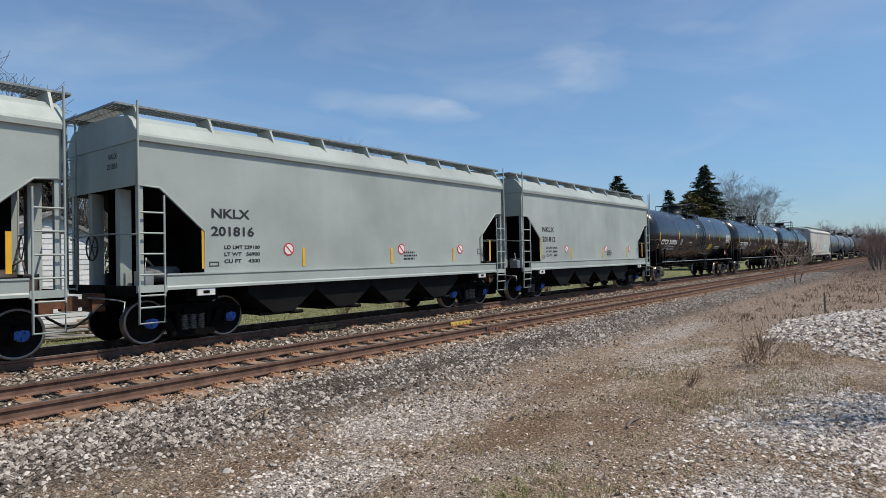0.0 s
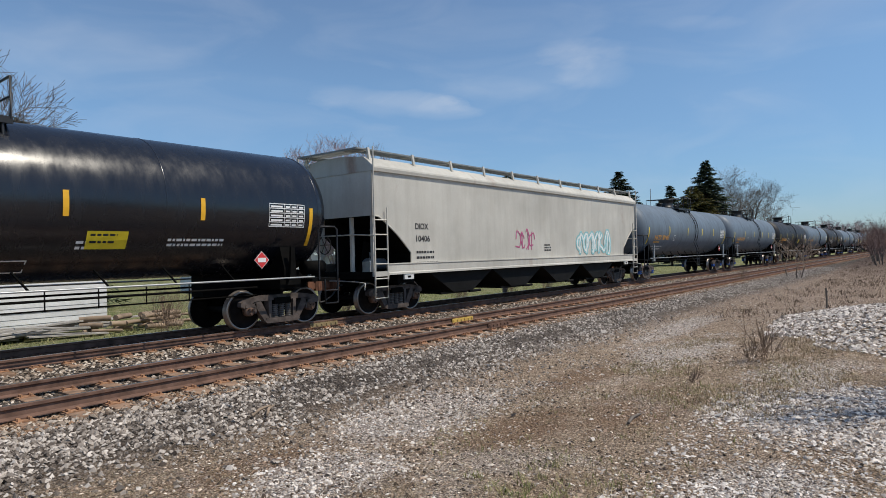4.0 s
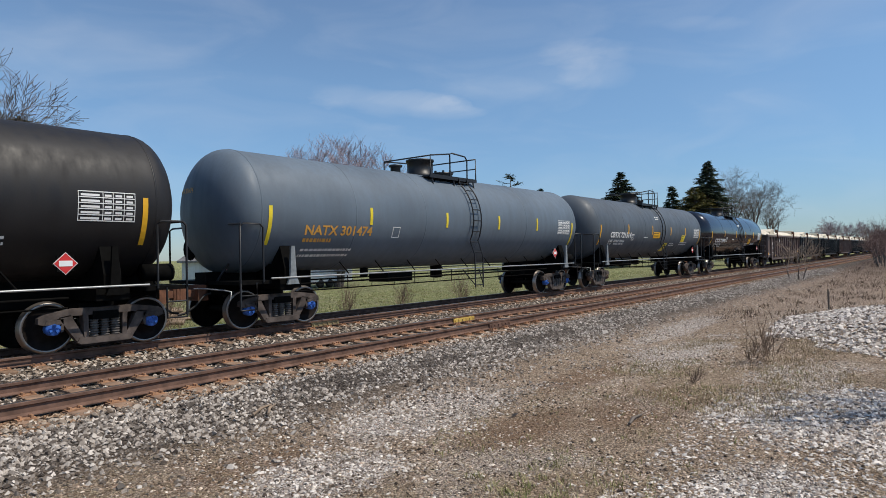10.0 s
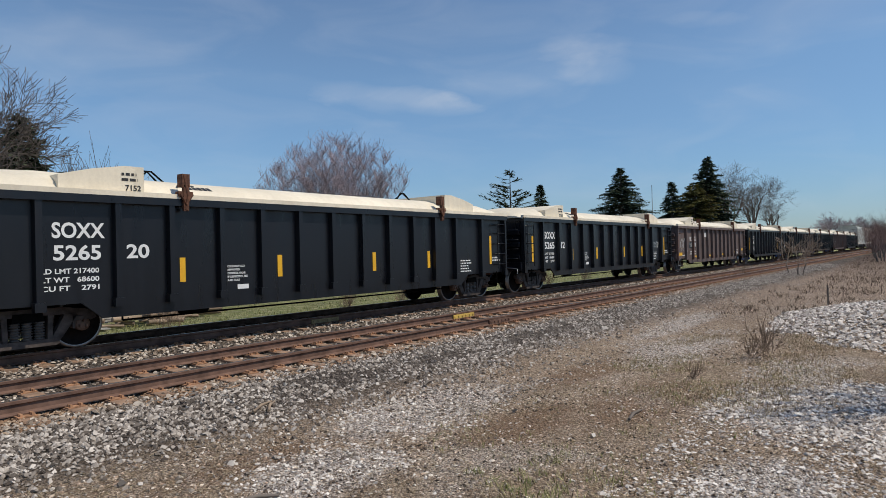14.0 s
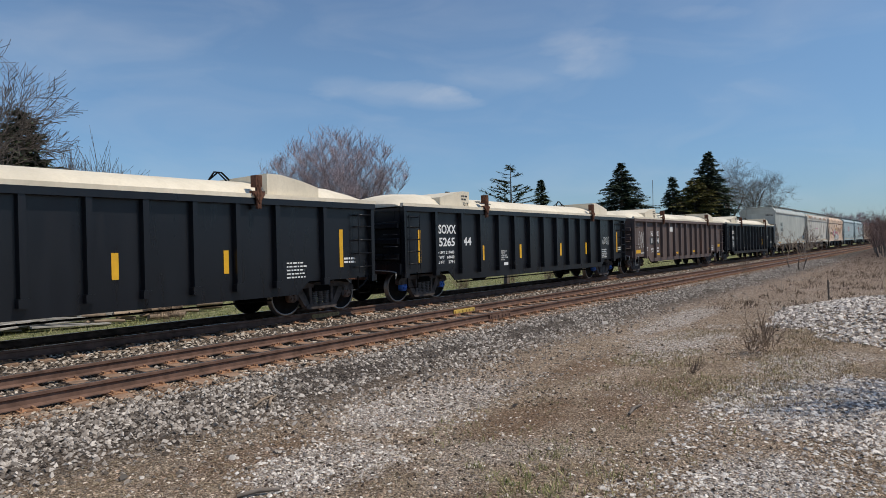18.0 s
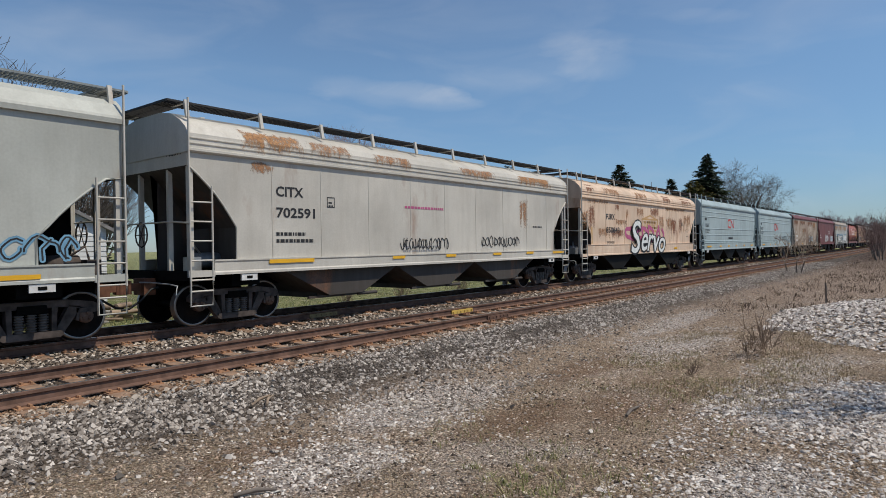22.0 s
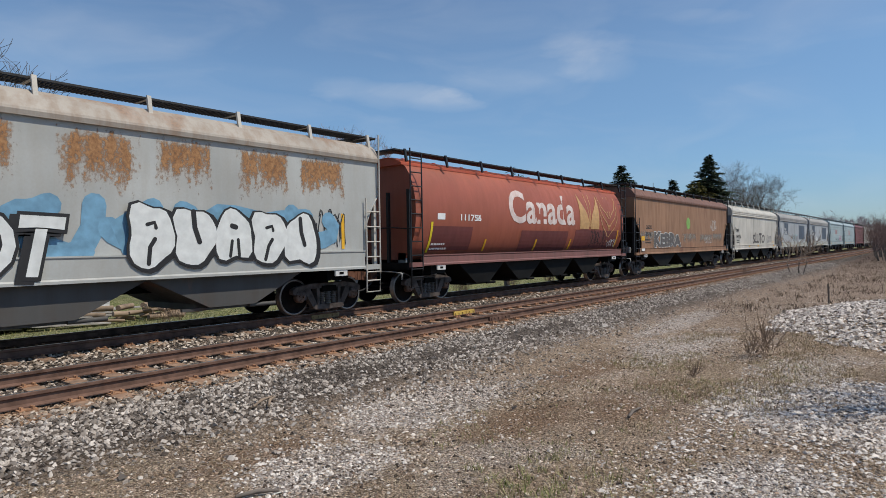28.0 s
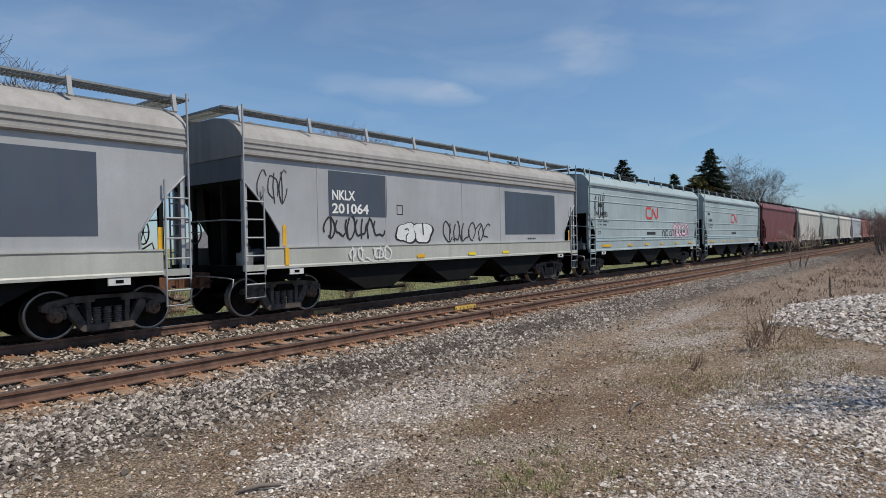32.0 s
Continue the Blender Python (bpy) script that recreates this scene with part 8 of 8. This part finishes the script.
def aqua(x0, x1, num, seed, tag=True):
    def more(c, p, s):
        red_logo(c, p, s)
        if tag:
            graffiti(c, seed, 9.07 + s, 1.66, 3.9, 0.46, 10, [M["spray_black"]], p, (0.05,), "black spray scrawl")
        if seed == 44:
            graffiti(c, seed, 10.9 + s, 1.7, 2.6, 0.75, 5, [M["spray_pink"], M["spray_white"]], p, (0.2, 0.08))
            graffiti(c, 45, 0.6 + s, 2.6, 1.2, 1.1, 3, [M["spray_black"]], p, (0.05,), "black spray scrawl")
    hopper(x0, x1, "pale aqua covered hopper car with horizontal ribs and a red mark", M["car_aqua"], bays=3, posts=9, cut=(0.1, 2.80, 0.05, 0.72, 1.75), hlines=(3.95, 3.66, 3.34, 2.55, 2.14, 1.72), sill_top=1.60, trim=M["car_aqua"], bay_mat=M["bay_black"], board=M["board_dark"],
           writing=[("b", 0.97, 1.42, 3.09, 3.26), ("t", num, 0.96, 2.67, 0.21, 1.02)] + [("t", "LD LMT 225000 LB", 0.93, 2.42, 0.075, 1.15), ("t", "LT WT   61000", 0.93, 2.27, 0.075, 0.92), ("t", "CU FT    5459", 0.93, 2.12, 0.075, 0.92)] + frame_box(0.95, 1.22, 1.88, 2.02) + data_lines(6.2, 1.62, 0.5, 3, 0.03, 0.06) + [("b", 6.84, 8.08, 1.84, 1.98)],
           strips=((1.2, 1.30, 0.11, 0.97, Y), (4.2, 1.30, 0.10, 0.45, Y), (6.4, 1.30, 0.10, 0.45, Y), (8.6, 1.30, 0.10, 0.4, Y), (11.0, 1.30, 0.10, 0.4, Y), (13.4, 1.30, 0.10, 0.7, Y)), extra=more)


aqua(457.0, 473.6, "115567", 41, False)
aqua(473.6, 490.1, "115177", 42)
hopper(490.1, 508.0, "rusty tan covered hopper car with white stencils", M["car_ic_tan"], roof=M["car_maroon"], bays=3, posts=11, cut=(0.1, 3.05, 0.05, 1.0, 1.9), slope=M["bay_brown"], trim=M["car_white"], ink_mat=M["white_ink"], sill=M["car_ic_tan"], stains=((0.3, 3.0, 3.0, 1.0, M["stain_dark"]), (4.0, 3.1, 4.0, 0.9, M["stain_dark"]), (9.0, 3.0, 4.5, 1.0, M["stain_dark"]), (13.0, 2.6, 2.5, 1.4, M["stain_orange"]), (5.5, 2.0, 3.0, 1.2, M["stain_faint"])),
       writing=[("t", "IC", 1.67, 2.48, 0.25, 0.34), ("t", "798088", 1.63, 2.02, 0.24, 1.24)] + spec_lines(1.62, 1.78, 1.4, 2, 0.07, 0.14) + frame_box(4.45, 4.70, 2.4, 2.66) + [("b", 11.0, 11.5, 3.1, 3.16), ("b", 11.0, 11.45, 3.22, 3.28)] + [("b", 11.12, 11.42, 3.36 + 0.06 * k, 3.39 + 0.06 * k) for k in range(6)], extra=lambda c, p, s: (graffiti(c, 51, 10.6 + s, 1.55, 2.7, 0.6, 6, [M["spray_blue"], M["spray_white"]], p, (0.14, 0.05)),), strips=((5.0, 1.3, 0.09, 0.4, Y), (8.0, 1.3, 0.09, 0.4, Y), (11.0, 1.3, 0.09, 0.4, Y), (13.5, 1.3, 0.09, 0.5, Y)))
hopper(508.0, 524.5, "maroon covered hopper car with white graffiti", M["car_maroon"], bays=3, posts=9, cut=(0.1, 3.05, 0.5, 1.4, 2.3), slope=M["car_maroon"], ink_mat=M["white_ink"], sill=M["car_maroon"],
       writing=[("b", 1.7, 2.0, 2.22, 2.38), ("b", 1.7, 2.6, 1.95, 2.1)], extra=lambda c, p, s: (graffiti(c, 52, 6.2 + s, 1.5, 3.2, 0.8, 5, [M["spray_white"], M["spray_grey"]], p, (0.2, 0.06)), graffiti(c, 53, 11 + s, 1.5, 3.2, 0.7, 5, [M["spray_white"], M["spray_blue"]], p, (0.2, 0.08)), ink(c, frame_box(9.6 + s, 10.6 + s, 2.5, 2.9, 0.1), M["white_ink"], p, "logo")))


def cloud_mural(car, put, s):
    graffiti(car, 60, 2.4 + s, 1.68, 12.0, 0.85, 7, [M["spray_blue"]], put, (0.42,), "pale blue spray cloud")
    outline_word(car, "SWMPFOOT", 2.75 + s, 1.30, 5.5, 1.02, [M["spray_black"], M["spray_white"]], lambda p, q: (p, -1.607, q), 0.06, (0.12, 0.05), (-0.10, -0.05), seed=5, wild=0.07)
    bubble_letters(car, 62, 9.5 + s, 1.32, 4.5, 1.20, 5, [M["spray_black"], M["spray_white"]], lambda p, q: (p, -1.607, q))
    graffiti(car, 63, 14.1 + s, 1.7, 1.0, 0.9, 4, [M["spray_black"]], put, (0.03,), "thin black spray scrawl")
    ink(car, [("b", 1.12 + s, 2.50 + s, 2.02, 2.74), ("b", 1.06 + s, 2.22 + s, 1.64, 1.94)], M["grey_panel"], flat_side(-1.524), "number_panel", "white number panel")
    ink(car, [("t", "WFRX", 1.28 + s, 2.42, 0.23, 1.05), ("t", "844172", 1.18 + s, 2.08, 0.23, 1.18), ("t", "LD LMT 223900", 1.10 + s, 1.82, 0.07, 1.05), ("t", "LT WT   62100", 1.10 + s, 1.69, 0.07, 1.05)], M["black_ink"], flat_side(-1.530), "lettering")


hopper(524.5, 542.0, "grey covered hopper car with rust fields and large graffiti", M["car_rust_grey"], roof=M["roof_dusty"], bays=3, posts=9, cut=(0.1, 3.04, 0.02, 0.50, 2.1), slope=M["bay_black"], bay_mat=M["bay_grey"], trim=M["car_white"], sill=M["car_rust_grey"], sill_top=1.60, eave=4.0, top=4.55,
       stains=((0.1, 2.70, 2.5, 1.28, M["stain_orange"]), (3.0, 2.95, 0.95, 0.95, M["stain_orange"]), (4.1, 2.6, 0.4, 1.1, M["stain_faint"]), (4.6, 2.75, 1.6, 1.22, M["stain_orange"]), (6.4, 2.70, 1.45, 1.28, M["stain_orange"]), (8.3, 2.58, 1.55, 1.40, M["stain_orange"]), (10.05, 2.78, 1.3, 1.2, M["stain_orange"]), (11.85, 2.70, 1.5, 1.28, M["stain_orange"]), (13.5, 2.75, 1.6, 1.22, M["stain_orange"]), (0.5, 1.70, 0.9, 1.0, M["stain_faint"])),
       strips=((0.55, 1.62, 0.95, 0.10, Y), (14.9, 1.65, 0.9, 0.10, Y)), extra=cloud_mural)


def barrel_marks(car, put, s):
    ink(car, [("t", "Canada", 5.24 + s, 2.52, 1.12, 5.1)], M["faded_white"], put, "lettering", "large white word on the red side")
    ink(car, [("t", "111756", 2.35 + s, 2.50, 0.19, 1.2)] + [("b", 1.25 + s, 1.62 + s, 2.50, 2.69)] + data_lines(1.1 + s, 1.72, 0.9, 2, 0.06, 0.14) + frame_box(3.3 + s, 3.5 + s, 2.5, 2.68), M["white_ink"], put)
    for x0, x1, z0, z1 in ((6.15, 9.82, 1.46, 2.22), (10.45, 14.85, 1.50, 2.29), (1.0, 3.1, 1.55, 2.30)):
        ink(car, [("b", x0 + s, x1 + s, z0, z1)], M["car_maroon"], put, "painted_panel", "painted-over maroon patch")
    over = lambda p, q: tuple(a + b for a, b in zip(put(p, q), (0, -0.004, 0)))
    # two ears of wheat: one filled and split, one drawn in outline
    leaf = ((2.34, 2.68, 2.98, 3.28, 3.55, 3.84), (0.07, 0.10, 0.24, 0.52, 0.78, 0.93))
    for side in (-1, 1):
        g = Geo()
        for k in range(12):
            lo, hi = 2.34 + 0.125 * k, 2.34 + 0.125 * (k + 1)
            quad = [(float(np.interp(lo, *leaf)), lo), (0.94, lo), (0.94, hi), (float(np.interp(hi, *leaf)), hi)]
            g.add([over(11.76 + s + side * a, b) for a, b in quad], [(0, 1, 2, 3)[::side]])
        part("wheat_emblem", g, M["gold_ink"], car, "faded gold wheat-ear emblem")
        g = Geo()
        stroke(g, [(11.76 + s + side * a, b) for a, b in ((0.03, 2.45), (0.06, 2.95), (0.16, 3.40), (0.20, 3.82))], 0.05, over)
        stroke(g, [(13.76 + s + side * a, b) for a, b in ((0.02, 1.80), (0.05, 2.4), (0.10, 3.1), (0.20, 3.82))], 0.045, over)
        for low in (2.0, 2.45, 2.85):
            stroke(g, [(13.76 + s + side * a, low + b) for a, b in ((0.06, 0.0), (0.30, 0.22), (0.62, 0.42), (0.88, 0.78), (0.90, 0.98))], 0.045, over, 0, 0.003)
        part("wheat_emblem", g, M["gold_ink"], car, "faded gold wheat-ear outline")
    graffiti(car, 71, 11.9 + s, 1.62, 1.7, 0.68, 6, [M["spray_black"]], put, (0.035,), "thin dark scrawl")
    graffiti(car, 72, 13.9 + s, 1.55, 0.9, 0.35, 4, [M["spray_white"]], put, (0.025,), "thin white scrawl")


hopper(542.0, 558.9, "oxide-red barrel-sided covered hopper car with white lettering", M["car_red"], roof=M["red_band"], round_body=True, bays=4, posts=9, cut=(0.1, 3.2, 0.4, 1.0, 2.2), slope=M["car_maroon"], sill=M["sill_red"], trim=M["rail_dark"], deck=M["bay_black"], extra=barrel_marks,
       strips=((0.95, 1.5, 0.92, 0.10, YL), (14.75, 1.52, 0.80, 0.10, Y), (3.9, 1.50, 0.4, 0.10, Y), (7.28, 1.48, 0.42, 0.11, Y), (10.10, 1.48, 0.42, 0.11, Y)), top=4.36, eave=4.15)


def brown_tags(car, put, s):
    outline_word(car, "KEBRA", 2.7 + s, 1.52, 4.3, 0.66, [M["spray_white"], M["spray_dark"]], put, 0.04, (0.12, 0.09), (0.01, -0.01), "grey graffiti with a thin white outline", 8, 0.03)
    graffiti(car, 82, 11.9 + s, 1.62, 1.5, 0.42, 5, [M["spray_white"]], put, (0.022,), "white outline graffiti")
    graffiti(car, 83, 13.3 + s, 2.45, 1.3, 0.75, 5, [M["spray_white"]], put, (0.024,), "white outline graffiti")
    g = Geo()
    g.add([put(8.6 + s + 0.36 * math.cos(i * 0.314), 2.85 + 0.36 * math.sin(i * 0.314)) for i in range(20)], [tuple(range(20))])
    part("round_emblem", g, M["green_mark"], car, "round green emblem")


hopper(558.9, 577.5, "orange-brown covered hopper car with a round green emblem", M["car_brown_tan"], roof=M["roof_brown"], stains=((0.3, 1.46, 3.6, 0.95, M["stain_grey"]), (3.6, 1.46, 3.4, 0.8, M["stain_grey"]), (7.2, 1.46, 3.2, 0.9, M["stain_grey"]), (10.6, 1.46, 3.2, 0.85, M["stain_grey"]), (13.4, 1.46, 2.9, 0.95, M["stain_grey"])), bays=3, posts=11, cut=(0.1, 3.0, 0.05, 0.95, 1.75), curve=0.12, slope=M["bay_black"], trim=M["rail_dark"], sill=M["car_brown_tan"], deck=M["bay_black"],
       writing=[("t", "CGOX", 1.60, 2.44, 0.18, 0.85), ("t", "3076", 1.55, 2.06, 0.20, 0.80)] + data_lines(1.5, 1.84, 0.9, 2, 0.06, 0.15), strips=((0.95, 1.83, 0.22, 0.45, Y), (0.75, 1.3, 0.12, 0.45, M["white_ink"])), extra=brown_tags)


def grey_tags(car, put, s):
    outline_word(car, "SLUTO", 6.6 + s, 1.58, 4.3, 0.74, [M["spray_dark"], M["spray_dark"]], put, 0.10, (0.03, 0.02), (0.0, 0.0), "dark grey spray-painted letter", 91, 0.06)
    graffiti(car, 92, 12.0 + s, 1.62, 1.6, 0.6, 4, [M["spray_grey"]], put, (0.05,), "grey spray scrawl")
    graffiti(car, 93, 0.75 + s, 2.55, 0.6, 0.25, 3, [M["spray_black"]], put, (0.025,), "thin black scrawl")


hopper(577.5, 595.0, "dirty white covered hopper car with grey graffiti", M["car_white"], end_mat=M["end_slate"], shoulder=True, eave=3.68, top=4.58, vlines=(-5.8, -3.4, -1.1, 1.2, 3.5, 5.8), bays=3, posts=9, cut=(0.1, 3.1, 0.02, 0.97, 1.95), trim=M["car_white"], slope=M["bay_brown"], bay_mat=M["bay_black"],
       writing=mark_text("SMW", "842426", 1.45, 1.97, 0.26, 0.78, 1.32, 0.20) + spec_lines(1.5, 1.78, 1.0, 2), extra=grey_tags, strips=((5.0, 1.3, 0.09, 0.4, Y), (8.0, 1.3, 0.09, 0.4, Y), (14.0, 1.3, 0.09, 0.6, Y), (14.3, 1.6, 0.1, 0.4, Y)))


def slate_panels(car, put, s, num, seed):
    flat = flat_side(-1.524)
    for box in (("b", 2.46 + s, 4.55 + s, 2.36, 3.50), ("b", 10.5 + s, 14.1 + s, 1.88, 3.40)):
        ink(car, [box], M["panel_slate"], flat, "painted_panel", "slate blue painted panel")
    ink(car, [("t", "NKLX", 2.56 + s, 2.78, 0.24, 0.80), ("t", num, 2.56 + s, 2.44, 0.24, 1.28)], M["white_ink"], flat_side(-1.530))
    if not seed:
        graffiti(car, 111, 7.0 + s, 1.75, 2.9, 0.62, 5, [M["spray_teal"]], put, (0.05,), "faint teal spray outline")
        graffiti(car, 112, 7.1 + s, 1.72, 2.8, 0.60, 6, [M["spray_rose"]], put, (0.035,), "faint dark red spray outline")
    if seed:
        graffiti(car, seed, 2.3 + s, 1.80, 2.1, 0.55, 6, [M["spray_black"]], put, (0.05,), "black outline graffiti")
        bubble_letters(car, seed + 1, 4.96 + s, 1.66, 1.45, 0.60, 2, [M["spray_black"], M["spray_white"]], put, "white and black graffiti face-like blob")
        graffiti(car, seed + 2, 7.0 + s, 1.68, 2.6, 0.6, 6, [M["spray_black"]], put, (0.04,), "black outline graffiti")
        graffiti(car, seed + 3, 0.35 + s, 2.6, 0.9, 0.8, 3, [M["spray_black"]], put, (0.025,), "black outline graffiti")
        graffiti(car, seed + 4, 3.0 + s, 1.22, 1.6, 0.35, 5, [M["spray_white"]], flat_side(-1.606), (0.04,), "white scrawl on the sill")


def silver(x0, x1, num, seed=0):
    hopper(x0, x1, "silver-grey covered hopper car with slate blue panels", M["car_silver"], roof=M["roof_silver"], end_mat=M["end_slate"], post_mat=M["bay_black"], bays=3, posts=9, cut=(0.1, 3.12, 0.02, 0.97, 1.95), slope=M["bay_black"], trim=M["car_silver"], sill=M["car_pale"], sill_top=1.62, shoulder=True, eave=3.66, top=4.58, vlines=(-5.8, -3.4, 0.1, 2.3), board=M["board_grey"],
           writing=frame_box(4.95, 5.2, 2.45, 2.72) + data_lines(12.0, 1.70, 0.8, 1), strips=((1.05, 1.64, 0.48, 0.10, Y), (1.05, 1.18, 0.42, 0.11, Y), (5.7, 1.22, 0.10, 0.35, Y), (8.2, 1.22, 0.10, 0.4, YL), (10.2, 1.22, 0.10, 0.4, YL), (15.2, 1.5, 0.55, 0.10, Y)), extra=lambda c, p, s: slate_panels(c, p, s, num, seed))


silver(595.0, 612.1, "200676")
silver(612.1, 629.2, "201064", 101)
aqua(629.2, 645.9, "114933", 44)
aqua(645.9, 662.6, "114840", 46, False)
# the tail of the train, far down the line
FAR_CARS = (("oxide-red covered hopper car far down the train", "car_maroon"), ("cream covered hopper car far down the train", "car_cream"), ("pale grey covered hopper car far down the train", "car_pale"), ("off-white covered hopper car far down the train", "car_white"),
            ("grey covered hopper car far down the train", "car_silver"), ("red covered hopper car far down the train", "car_red"), ("cream covered hopper car far down the train", "car_cream"), ("grey covered hopper car far down the train", "car_pale"), ("brown covered hopper car far down the train", "car_ic_tan"))
xx = 662.6
for lab, mt in FAR_CARS:
    hopper(xx, xx + 17.0, lab, M[mt], bays=3, posts=9, strips=((5.0, 1.3, 0.09, 0.4, Y),))
    xx += 17.0


# ---- what moves ----
def motions():
    """The train runs by at one speed; its wheels roll on the rail."""
    for car, x in TRAIN:
        walk(car, [(t, pose(x - SPEED * t, FAR, 0)) for t in (0, 8, 16, 24, 32)])
    step = math.degrees(SPEED / WHEEL_R) / FPS
    made = {}
    for w, k in WHEELS:
        if k not in made:
            side = -1 if k == 0 else 1
            walk(w, [(i / FPS, pose(side * AXLE_HALF, 0, WHEEL_R, 0, -step * i, 0)) for i in range(32 * FPS + 1)])
            made[k] = w.animation_data
        else:
            w.rotation_mode = "QUATERNION"
            keys = w.animation_data_create()
            keys.action = made[k].action
            keys.action_slot = made[k].action_slot


motions()
